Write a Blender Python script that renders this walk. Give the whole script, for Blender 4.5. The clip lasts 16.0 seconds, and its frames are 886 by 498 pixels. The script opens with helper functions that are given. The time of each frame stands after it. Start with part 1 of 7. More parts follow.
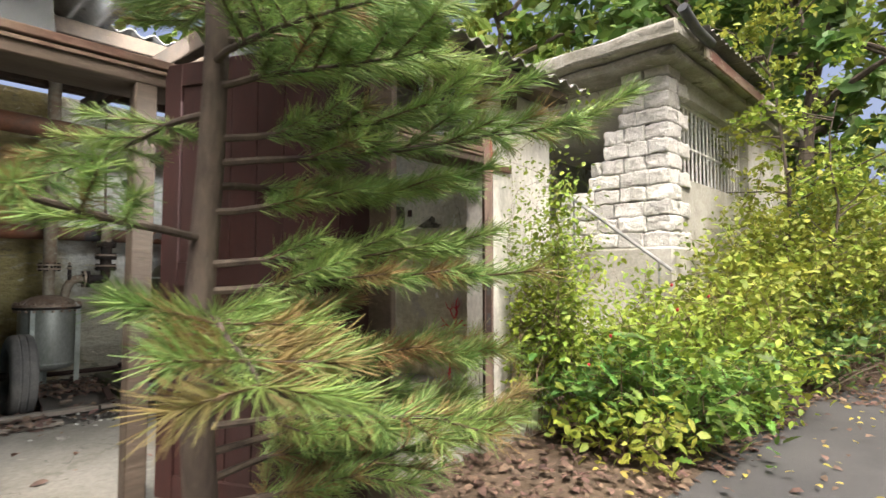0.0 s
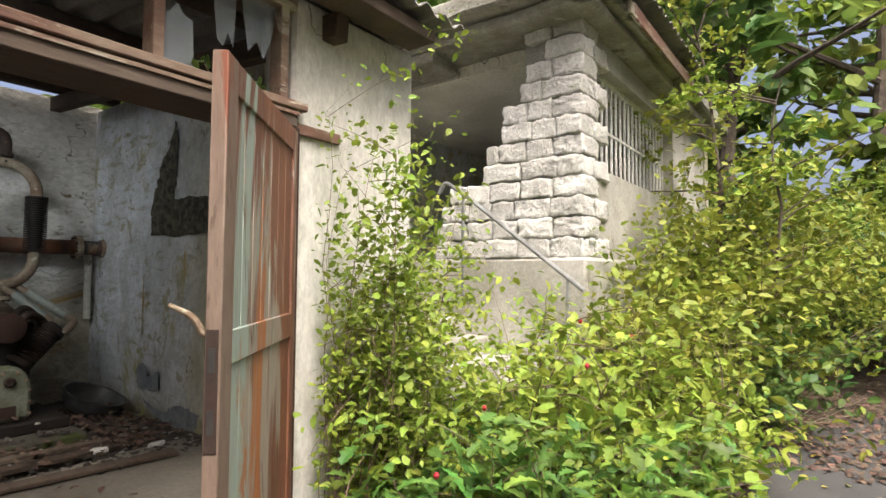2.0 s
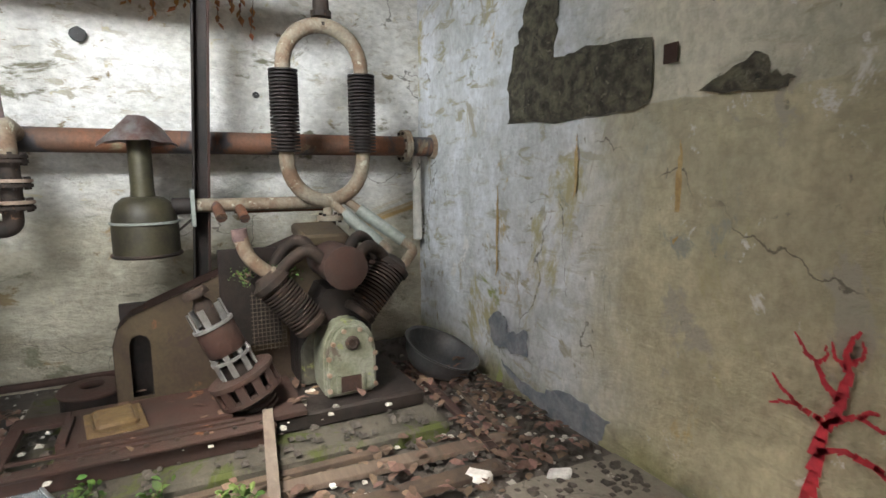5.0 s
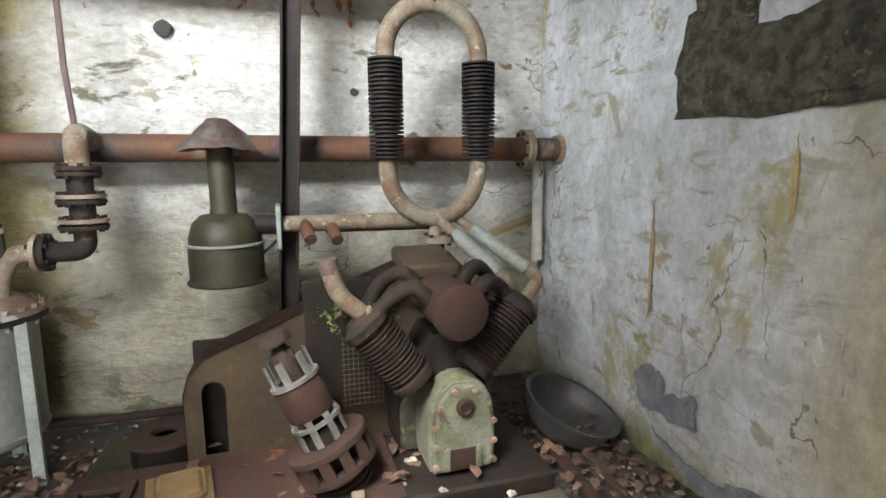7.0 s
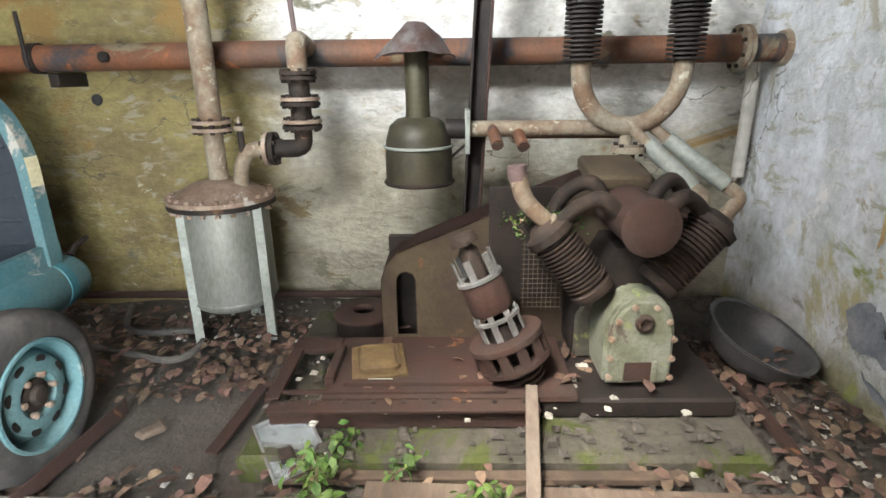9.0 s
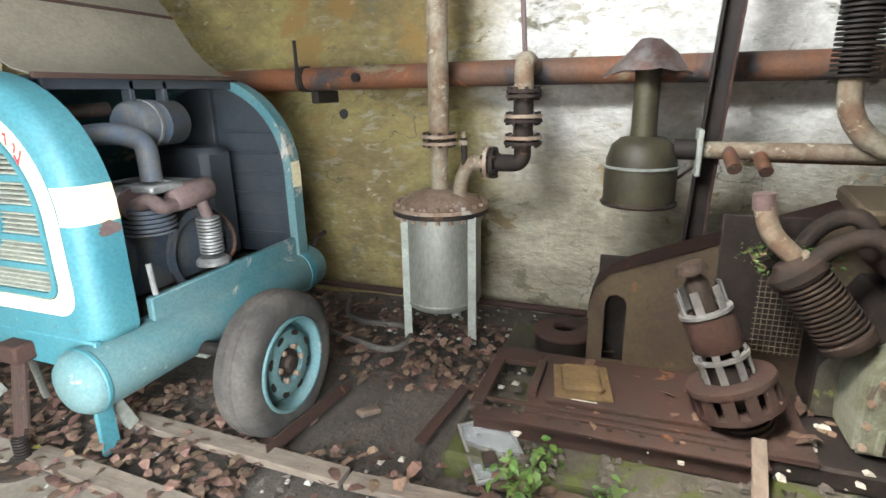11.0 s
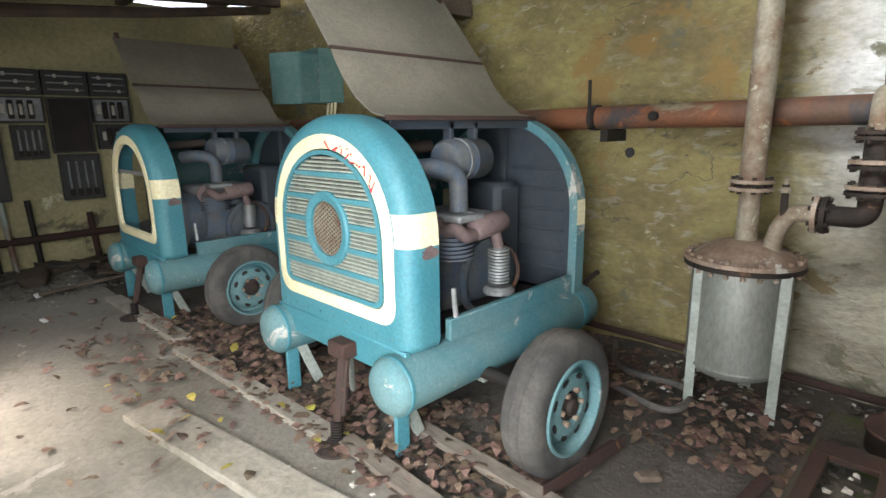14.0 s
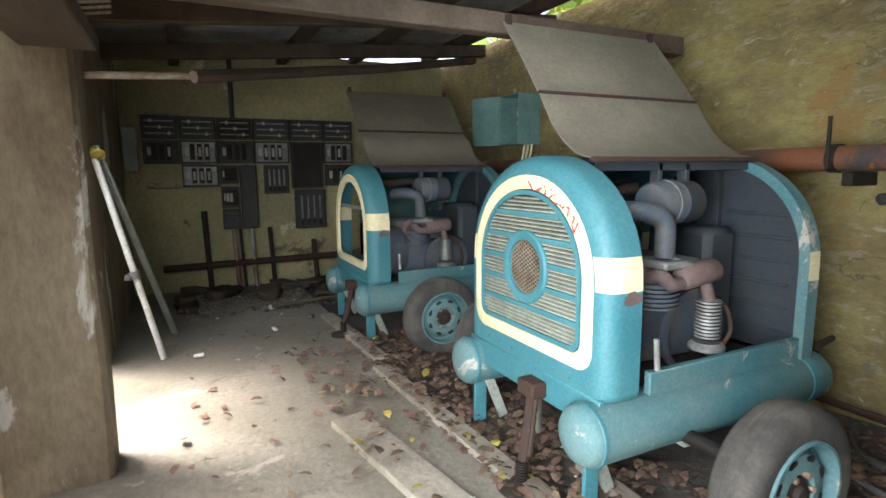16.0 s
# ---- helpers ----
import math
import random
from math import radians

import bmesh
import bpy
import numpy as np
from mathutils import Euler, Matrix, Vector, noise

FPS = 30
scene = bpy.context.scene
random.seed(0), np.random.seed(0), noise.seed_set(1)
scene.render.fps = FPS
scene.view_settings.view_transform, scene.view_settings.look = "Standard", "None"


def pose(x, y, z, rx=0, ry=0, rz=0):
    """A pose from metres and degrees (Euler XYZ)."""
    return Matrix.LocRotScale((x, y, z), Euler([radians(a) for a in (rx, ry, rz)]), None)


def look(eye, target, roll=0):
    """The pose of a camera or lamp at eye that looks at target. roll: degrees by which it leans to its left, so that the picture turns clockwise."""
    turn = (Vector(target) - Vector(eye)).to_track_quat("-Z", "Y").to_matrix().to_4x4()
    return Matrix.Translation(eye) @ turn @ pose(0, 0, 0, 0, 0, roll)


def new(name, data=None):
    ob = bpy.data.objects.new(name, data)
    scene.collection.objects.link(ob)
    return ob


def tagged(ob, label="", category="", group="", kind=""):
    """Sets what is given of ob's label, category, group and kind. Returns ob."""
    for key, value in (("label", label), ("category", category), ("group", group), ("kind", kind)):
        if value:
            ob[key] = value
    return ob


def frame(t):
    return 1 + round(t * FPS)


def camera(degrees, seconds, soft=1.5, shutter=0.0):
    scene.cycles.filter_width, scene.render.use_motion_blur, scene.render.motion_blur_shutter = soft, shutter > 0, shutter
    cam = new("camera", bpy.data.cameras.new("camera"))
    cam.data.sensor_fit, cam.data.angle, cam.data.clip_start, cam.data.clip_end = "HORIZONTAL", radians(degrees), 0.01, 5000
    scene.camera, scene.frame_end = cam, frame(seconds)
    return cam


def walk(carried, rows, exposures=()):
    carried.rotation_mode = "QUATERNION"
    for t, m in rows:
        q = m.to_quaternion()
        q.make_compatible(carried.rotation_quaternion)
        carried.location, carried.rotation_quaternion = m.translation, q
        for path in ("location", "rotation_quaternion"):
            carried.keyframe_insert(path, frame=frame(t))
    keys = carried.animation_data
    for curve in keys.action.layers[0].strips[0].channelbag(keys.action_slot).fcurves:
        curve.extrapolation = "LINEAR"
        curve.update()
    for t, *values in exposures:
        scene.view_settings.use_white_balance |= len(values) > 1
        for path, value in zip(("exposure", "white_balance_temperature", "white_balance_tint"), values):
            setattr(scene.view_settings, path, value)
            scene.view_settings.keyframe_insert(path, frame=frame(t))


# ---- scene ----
cam = camera(79.0, 16.0, shutter=0.2)
METRES, EYE, TURN = 6.0, 1.12, 44.3
ROWS = [
    (0.0, 0.0, 0.0, 0.0, -0.0, 3.02, -0.03),
    (0.5, 0.0511, 0.0615, 0.0092, -2.87, 2.9, -0.02),
    (1.0, 0.0987, 0.139, 0.022, -5.7, 2.8, -0.19),
    (1.5, 0.1315, 0.2185, 0.025, -7.66, 2.82, -0.33),
    (2.0, 0.1361, 0.2964, 0.0337, -7.76, 2.84, -0.36),
    (2.5, 0.1047, 0.3683, 0.0388, -5.11, 2.93, -0.68),
    (3.0, 0.0726, 0.43, 0.0329, -0.35, 2.0, -0.53),
    (3.5, 0.0321, 0.5072, 0.0353, 5.18, -0.56, -0.37),
    (4.0, -0.0136, 0.5576, 0.0366, 11.21, -4.22, -0.09),
    (4.5, -0.055, 0.6026, 0.0419, 15.64, -7.27, 0.04),
    (7.0, -0.1616, 0.7447, 0.0581, 28.76, -8.45, 0.55),
    (7.5, -0.1644, 0.7437, 0.0544, 32.51, -12.19, 0.58),
    (8.0, -0.1656, 0.7409, 0.0537, 36.88, -16.86, 0.69),
    (8.5, -0.1683, 0.7358, 0.057, 41.65, -18.03, 0.74),
    (9.0, -0.1708, 0.7314, 0.0581, 46.42, -17.93, 0.78),
    (9.5, -0.1718, 0.7289, 0.0586, 51.34, -17.69, 0.85),
    (10.0, -0.1737, 0.7245, 0.0598, 56.94, -17.21, 0.91),
    (12.5, -0.2032, 0.6721, 0.0641, 76.58, -14.94, 0.97),
    (13.0, -0.2046, 0.6667, 0.0646, 81.2, -14.37, 0.9),
    (13.5, -0.2053, 0.6622, 0.0666, 85.84, -13.74, 0.85),
    (14.0, -0.2057, 0.6579, 0.0683, 90.4, -12.58, 0.81),
    (14.5, -0.2047, 0.6543, 0.0694, 95.31, -11.08, 0.73),
    (15.0, -0.2036, 0.6513, 0.0689, 100.25, -9.88, 0.67),
    (15.5, -0.2019, 0.6479, 0.0694, 105.01, -8.96, 0.59),
    (16.0, -0.2002, 0.6437, 0.0693, 109.71, -8.22, 0.52),
]
EXPOSURES = [(0.0, 1.6), (1.0, 1.5), (2.4, 1.45), (3.0, 1.3), (3.5, 1.85), (4.0, 2.65), (4.7, 3.05), (7.0, 3.15), (8.0, 3.4), (9.0, 3.5), (10.0, 3.5), (12.5, 3.1), (14.0, 3.05), (16.0, 3.0)]
walk(cam, [(t, pose(0, 0, EYE, 0, 0, TURN) @ pose(METRES * x, METRES * y, METRES * z, 90 + pitch, roll, yaw)) for t, x, y, z, yaw, pitch, roll in ROWS], EXPOSURES)

# ---- world and light ----
world = bpy.data.worlds.new("overcast_sky")
scene.world = world
world.use_nodes = True
wn = world.node_tree.nodes
sky = wn.new("ShaderNodeTexSky")
sky.sky_type, sky.sun_disc, sky.sun_elevation, sky.sun_rotation = "NISHITA", False, radians(58), radians(130)
sky.air_density, sky.dust_density, sky.ozone_density = 0.4, 9.0, 0.2
world.node_tree.links.new(sky.outputs[0], wn["Background"].inputs[0])
wn["Background"].inputs[1].default_value = 0.15
sun_data = bpy.data.lights.new("sun", "SUN")
sun_data.energy, sun_data.angle, sun_data.color = 1.5, radians(25), (1.0, 0.97, 0.9)
sun = new("sun", sun_data)
sun.matrix_world = look((3.8, -3.2, 8), (0, 0, 0))


def skylight(name, eye, target, width, height, watts, spread=180):
    """Sky light entering at an opening."""
    d = bpy.data.lights.new(name, "AREA")
    d.shape, d.size, d.size_y, d.energy, d.color, d.spread = "RECTANGLE", width, height, watts, (0.93, 0.97, 1.0), radians(spread)
    new(name, d).matrix_world = look(eye, target)


skylight("roof_gap_light", (-4.1, 1.3, 3.02), (-7.3, 2.6, 2.5), 0.9, 0.5, 10, 80)
skylight("roof_gap_light_low", (-3.9, 0.9, 2.85), (-6.2, 4.3, 1.6), 1.2, 0.9, 2.4, 80)
skylight("roof_gap_light_far", (-4.3, 1.25, 2.98), (-6.8, -2.6, 1.6), 0.9, 0.5, 2.8, 90)
skylight("second_door_light", (-2.8, -2.2, 2.0), (-4.3, -3.6, 0.6), 1.3, 0.7, 2.0, 130)
skylight("wide_door_light", (-3.04, 1.55, 1.2), (-5.6, -0.7, 0.3), 1.4, 1.7, 13, 106)




# ---- mesh helpers ----
def obj(name, bm, material, parent=None, label="", smooth=False):
    me = bpy.data.meshes.new(name)
    bm.to_mesh(me)
    bm.free()
    if smooth:
        me.shade_smooth()
        me.set_sharp_from_angle(angle=radians(38))
    for m in material if isinstance(material, (list, tuple)) else [material]:
        me.materials.append(m)
    ob = new(name, me)
    ob.parent = parent
    if label:
        ob["label"] = label
    return ob


def part(name, bm, material, parent, label="", smooth=True):
    return obj(name, bm, material, parent, label, smooth)


def share(name, me, parent, m, label=""):
    ob = new(name, me)
    ob.parent = parent
    ob.matrix_basis = m
    if label:
        ob["label"] = label
    return ob


def thing(name, label, category, m=None, group="", kind=""):
    ob = new(name)
    ob.empty_display_size = 0.1
    if m is not None:
        ob.matrix_basis = m
    return tagged(ob, label, category, group, kind)


def box(bm, x0, x1, y0, y1, z0, z1, bevel=0.0, m=None, seg=1):
    made = bmesh.ops.create_cube(bm, size=1.0)["verts"]
    t = Matrix.Translation(((x0 + x1) / 2, (y0 + y1) / 2, (z0 + z1) / 2)) @ Matrix.Diagonal((x1 - x0, y1 - y0, z1 - z0, 1))
    bmesh.ops.transform(bm, matrix=t, verts=made)
    if bevel:
        edges = list({e for v in made for e in v.link_edges})
        out = bmesh.ops.bevel(bm, geom=edges, offset=bevel, segments=seg, affect="EDGES", profile=0.5)
        made = list({v for f in out["faces"] for v in f.verts} | {v for v in made if v.is_valid})
    if m is not None:
        bmesh.ops.transform(bm, matrix=m, verts=made)
    return bm


def boxed(*a, **k):
    return box(bmesh.new(), *a, **k)


def frame_of(d):
    d = Vector(d).normalized()
    a = d.cross(Vector((0, 0, 1)))
    if a.length < 0.01:
        a = Vector((1, 0, 0))
    a.normalize()
    return a, d.cross(a).normalized()


def sweep(bm, pts, r, seg=12, cap=True, squash=1.0):
    """A tube through pts; r is one radius or one for each point."""
    pts = [Vector(p) for p in pts]
    rs = r if isinstance(r, (list, tuple)) else [r] * len(pts)
    rings, prev = [], None
    for i, p in enumerate(pts):
        d = (pts[min(i + 1, len(pts) - 1)] - pts[max(i - 1, 0)]).normalized()
        if prev is None:
            a, b = frame_of(d)
        else:
            a = prev - d * prev.dot(d)
            a.normalize()
            b = d.cross(a)
        prev = a
        rings.append([bm.verts.new(p + (a * math.cos(2 * math.pi * k / seg) + b * math.sin(2 * math.pi * k / seg) * squash) * rs[i]) for k in range(seg)])
    for r0, r1 in zip(rings, rings[1:]):
        for k in range(seg):
            bm.faces.new((r0[k], r0[(k + 1) % seg], r1[(k + 1) % seg], r1[k]))
    if cap:
        bm.faces.new(rings[0][::-1])
        bm.faces.new(rings[-1])
    return bm


def tube(*a, **k):
    return sweep(bmesh.new(), *a, **k)


def lathe(bm, profile, m=None, seg=28):
    """profile: (radius, height) pairs turned about z, then moved by m."""
    m = m or Matrix()
    rings = []
    for r, z in profile:
        if r < 1e-4:
            rings.append([bm.verts.new(m @ Vector((0, 0, z)))])
        else:
            rings.append([bm.verts.new(m @ Vector((r * math.cos(2 * math.pi * k / seg), r * math.sin(2 * math.pi * k / seg), z))) for k in range(seg)])
    for a, b in zip(rings, rings[1:]):
        for k in range(seg):
            j = (k + 1) % seg
            if len(a) == 1 and len(b) == 1:
                continue
            if len(a) == 1:
                bm.faces.new((a[0], b[j], b[k]))
            elif len(b) == 1:
                bm.faces.new((a[k], a[j], b[0]))
            else:
                bm.faces.new((a[k], a[j], b[j], b[k]))
    return bm


def turned(profile, m=None, seg=28):
    return lathe(bmesh.new(), profile, m, seg)


def towards(p, q):
    """The matrix that puts z along p to q, with its origin at p."""
    p, q = Vector(p), Vector(q)
    return Matrix.Translation(p) @ (q - p).to_track_quat("Z", "Y").to_matrix().to_4x4()


def prism(bm, outline, depth, m=None):
    """A flat outline in x, y, made depth thick along z, then moved by m."""
    m = m or Matrix()
    a = [bm.verts.new(m @ Vector((x, y, 0))) for x, y in outline]
    b = [bm.verts.new(m @ Vector((x, y, depth))) for x, y in outline]
    n = len(a)
    bm.faces.new(a[::-1])
    bm.faces.new(b)
    for k in range(n):
        bm.faces.new((a[k], a[(k + 1) % n], b[(k + 1) % n], b[k]))
    return bm


def strip(bm, curve_a, curve_b, m=None):
    m = m or Matrix()
    a = [bm.verts.new(m @ Vector(p)) for p in curve_a]
    b = [bm.verts.new(m @ Vector(p)) for p in curve_b]
    for k in range(len(a) - 1):
        bm.faces.new((a[k], a[k + 1], b[k + 1], b[k]))
    return bm


def bend(points, steps=6):
    """A rounded path: each inner corner is replaced by an arc."""
    pts = [Vector(p) for p in points]
    out = [pts[0]]
    for a, b, c in zip(pts, pts[1:], pts[2:]):
        r = min((a - b).length, (c - b).length) * 0.48
        p, q = b + (a - b).normalized() * r, b + (c - b).normalized() * r
        for k in range(steps + 1):
            t = k / steps
            out.append(p * (1 - t) ** 2 + b * 2 * t * (1 - t) + q * t * t)
    return out + [pts[-1]]


def roughen(bm, amount, scale=3.0, seed=0.0):
    for v in bm.verts:
        n = noise.noise_vector(v.co * scale + Vector((seed, seed * 1.7, -seed)))
        v.co += n * amount
    return bm


def pydata(name, verts, faces, material, parent=None, label="", smooth=False):
    me = bpy.data.meshes.new(name)
    me.from_pydata([tuple(v) for v in verts], [], faces)
    for m in material if isinstance(material, (list, tuple)) else [material]:
        me.materials.append(m)
    if smooth:
        me.shade_smooth()
    ob = new(name, me)
    ob.parent = parent
    if label:
        ob["label"] = label
    return ob


# ---- materials ----
def surf(name, base, second=None, scale=2.5, rough=0.8, metal=0.0, bump=0.25, fine=45.0, spots=(), per_object=0.0, per_island=0.0, stretch=(1, 1, 1), spec=0.4, contrast=0.5, trans=0.0, bump_dist=0.01, zones=(), cracks=0.0, strokes=None):
    """A worn surface: base and second colour mixed by broad noise, darkened by fine grain, with layers of spots (colour, scale, threshold, roughness)."""
    mt = bpy.data.materials.new(name)
    mt.use_nodes = True
    nt = mt.node_tree
    n, l = nt.nodes, nt.links
    bsdf = n["Principled BSDF"]
    tc = n.new("ShaderNodeTexCoord")
    mp = n.new("ShaderNodeMapping")
    mp.inputs["Scale"].default_value = stretch
    l.new(tc.outputs["Object"], mp.inputs[0])

    def noise_at(sc, detail=6, rg=0.6, warp=0.0):
        t = n.new("ShaderNodeTexNoise")
        t.inputs["Scale"].default_value, t.inputs["Detail"].default_value, t.inputs["Roughness"].default_value, t.inputs["Distortion"].default_value = sc, detail, rg, warp
        l.new(mp.outputs[0], t.inputs["Vector"])
        return t.outputs["Fac"]

    def ramp(src, a, b):
        r = n.new("ShaderNodeMapRange")
        r.inputs["From Min"].default_value, r.inputs["From Max"].default_value = a, b
        r.interpolation_type = "SMOOTHSTEP"
        l.new(src, r.inputs["Value"])
        return r.outputs[0]

    def mix(fac, a, b, mode="MIX"):
        x = n.new("ShaderNodeMix")
        x.data_type, x.blend_type = "RGBA", mode
        for sock, val in ((x.inputs[0], fac), (x.inputs[6], a), (x.inputs[7], b)):
            if isinstance(val, (int, float)):
                sock.default_value = val
            elif isinstance(val, tuple):
                sock.default_value = (*val, 1)
            else:
                l.new(val, sock)
        return x.outputs[2]

    second = second or tuple(c * 0.7 for c in base)
    col = mix(ramp(noise_at(scale, 6, 0.62, 0.3), 0.5 - 0.25 * contrast - 0.05, 0.5 + 0.25 * contrast + 0.05), base, second)
    grain = noise_at(fine, 5, 0.7)
    col = mix(0.55, col, mix(ramp(grain, 0.25, 0.75), (0.55, 0.55, 0.55), (1.25, 1.25, 1.25)), "MULTIPLY")
    for axis, edge, width, wobble, za, zb in zones:
        sp = n.new("ShaderNodeSeparateXYZ")
        l.new(tc.outputs["Object"], sp.inputs[0])
        ad = n.new("ShaderNodeMath")
        ad.operation = "MULTIPLY_ADD"
        l.new(noise_at(2.3, 6, 0.65, 0.4), ad.inputs[0])
        ad.inputs[1].default_value = wobble
        l.new(sp.outputs["XYZ".index(axis)], ad.inputs[2])
        inner = mix(ramp(noise_at(scale * 1.3, 6, 0.62, 0.6), 0.38, 0.62), za, zb)
        inner = mix(0.5, inner, mix(ramp(grain, 0.25, 0.75), (0.55, 0.55, 0.55), (1.25, 1.25, 1.25)), "MULTIPLY")
        col = mix(ramp(ad.outputs[0], edge + wobble / 2 + width, edge + wobble / 2 - width), col, inner)
    stroke = None
    if strokes:
        m2_ = n.new("ShaderNodeMapping")
        m2_.inputs["Scale"].default_value = (strokes[1], strokes[1], strokes[1] * 2.7)
        l.new(tc.outputs["Object"], m2_.inputs[0])
        st = n.new("ShaderNodeTexNoise")
        st.inputs["Scale"].default_value, st.inputs["Detail"].default_value, st.inputs["Roughness"].default_value, st.inputs["Distortion"].default_value = 2.6, 7, 0.66, 0.5
        l.new(m2_.outputs[0], st.inputs["Vector"])
        stroke = st.outputs["Fac"]
        gate = n.new("ShaderNodeMath")
        gate.operation = "MULTIPLY"
        l.new(ramp(stroke, 0.47, 0.36), gate.inputs[0])
        l.new(ramp(noise_at(1.1, 5, 0.6, 0.6), 0.36, 0.66), gate.inputs[1])
        col = mix(gate.outputs[0], col, strokes[0])
    for colour, sc, th, rr in spots:
        f = ramp(noise_at(sc, 8, 0.68, 0.5), th, th + 0.06)
        col = mix(f, col, colour)
    if cracks:
        vo = n.new("ShaderNodeTexVoronoi")
        vo.feature = "DISTANCE_TO_EDGE"
        vo.inputs["Scale"].default_value = cracks
        wv = n.new("ShaderNodeMix")
        wv.data_type = "VECTOR"
        wv.inputs[0].default_value = 0.35
        wt = n.new("ShaderNodeTexNoise")
        wt.inputs["Scale"].default_value, wt.inputs["Detail"].default_value = 3.0, 8
        l.new(mp.outputs[0], wt.inputs["Vector"])
        l.new(mp.outputs[0], wv.inputs[4])
        l.new(wt.outputs["Color"], wv.inputs[5])
        l.new(wv.outputs[1], vo.inputs["Vector"])
        line = ramp(vo.outputs["Distance"], 0.0045, 0.001)
        keep = n.new("ShaderNodeMath")
        keep.operation = "MULTIPLY"
        l.new(line, keep.inputs[0])
        l.new(ramp(noise_at(1.7, 3, 0.5), 0.52, 0.58), keep.inputs[1])
        half = n.new("ShaderNodeMath")
        half.operation = "MULTIPLY"
        half.inputs[1].default_value = 0.8
        l.new(keep.outputs[0], half.inputs[0])
        col = mix(half.outputs[0], col, (0.09, 0.08, 0.065))
    if per_object or per_island:
        if per_object:
            src = n.new("ShaderNodeObjectInfo").outputs["Random"]
            amt = per_object
        else:
            src = n.new("ShaderNodeNewGeometry").outputs["Random Per Island"]
            amt = per_island
        v = n.new("ShaderNodeMapRange")
        v.inputs["To Min"].default_value, v.inputs["To Max"].default_value = 1 - amt, 1 + amt
        l.new(src, v.inputs["Value"])
        hs = n.new("ShaderNodeHueSaturation")
        l.new(v.outputs[0], hs.inputs["Value"])
        hv = n.new("ShaderNodeMapRange")
        hv.inputs["To Min"].default_value, hv.inputs["To Max"].default_value = 0.5 - amt * 0.07, 0.5 + amt * 0.05
        mul = n.new("ShaderNodeMath")
        mul.operation = "FRACT"
        m2 = n.new("ShaderNodeMath")
        m2.operation = "MULTIPLY"
        m2.inputs[1].default_value = 7.31
        l.new(src, m2.inputs[0])
        l.new(m2.outputs[0], mul.inputs[0])
        l.new(mul.outputs[0], hv.inputs["Value"])
        l.new(hv.outputs[0], hs.inputs["Hue"])
        l.new(col, hs.inputs["Color"])
        col = hs.outputs[0]
    l.new(col, bsdf.inputs["Base Color"])
    rv = n.new("ShaderNodeMapRange")
    rv.inputs["To Min"].default_value, rv.inputs["To Max"].default_value = max(rough - 0.15, 0.05), min(rough + 0.15, 1)
    l.new(grain, rv.inputs["Value"])
    l.new(rv.outputs[0], bsdf.inputs["Roughness"])
    bsdf.inputs["Metallic"].default_value = metal
    bsdf.inputs["Specular IOR Level"].default_value = spec
    if trans:
        bsdf.inputs["Subsurface Weight"].default_value = 0.0
        tr = n.new("ShaderNodeBsdfTranslucent")
        l.new(col, tr.inputs["Color"])
        ms = n.new("ShaderNodeMixShader")
        ms.inputs[0].default_value = trans
        l.new(bsdf.outputs[0], ms.inputs[1])
        l.new(tr.outputs[0], ms.inputs[2])
        l.new(ms.outputs[0], n["Material Output"].inputs[0])
    if bump:
        bp = n.new("ShaderNodeBump")
        bp.inputs["Strength"].default_value, bp.inputs["Distance"].default_value = bump, bump_dist
        add = n.new("ShaderNodeMath")
        add.operation = "ADD"
        l.new(grain, add.inputs[0])
        l.new(noise_at(fine * 0.22, 6, 0.6), add.inputs[1])
        height = add.outputs[0]
        if stroke is not None:
            relief = n.new("ShaderNodeMath")
            relief.operation = "MULTIPLY_ADD"
            l.new(stroke, relief.inputs[0])
            relief.inputs[1].default_value = 1.1
            l.new(height, relief.inputs[2])
            height = relief.outputs[0]
        l.new(height, bp.inputs["Height"])
        l.new(bp.outputs[0], bsdf.inputs["Normal"])
    return mt


RUST = (0.05, 0.024, 0.018)
M_back = surf("yellowed_lime_plaster", (0.70, 0.69, 0.66), (0.54, 0.53, 0.48), 1.6, 0.9, bump=1.0, fine=19, zones=(("Z", 1.12, 0.3, 0.9, (0.44, 0.41, 0.32), (0.30, 0.275, 0.21)), ("Y", 1.3, 0.2, 0.7, (0.31, 0.26, 0.11), (0.215, 0.17, 0.08)), ("Y", -0.2, 0.25, 0.8, (0.31, 0.265, 0.105), (0.22, 0.18, 0.08))), strokes=((0.34, 0.31, 0.24), 2.2), spots=(((0.29, 0.19, 0.07), 0.75, 0.59, 0.9), ((0.46, 0.42, 0.30), 7.5, 0.62, 0.9), ((0.20, 0.15, 0.08), 3.3, 0.61, 0.9), ((0.17, 0.16, 0.11), 1.9, 0.6, 0.9), ((0.085, 0.078, 0.06), 6.5, 0.665, 0.9)), bump_dist=0.03, stretch=(1, 0.8, 1.3), cracks=1.3)
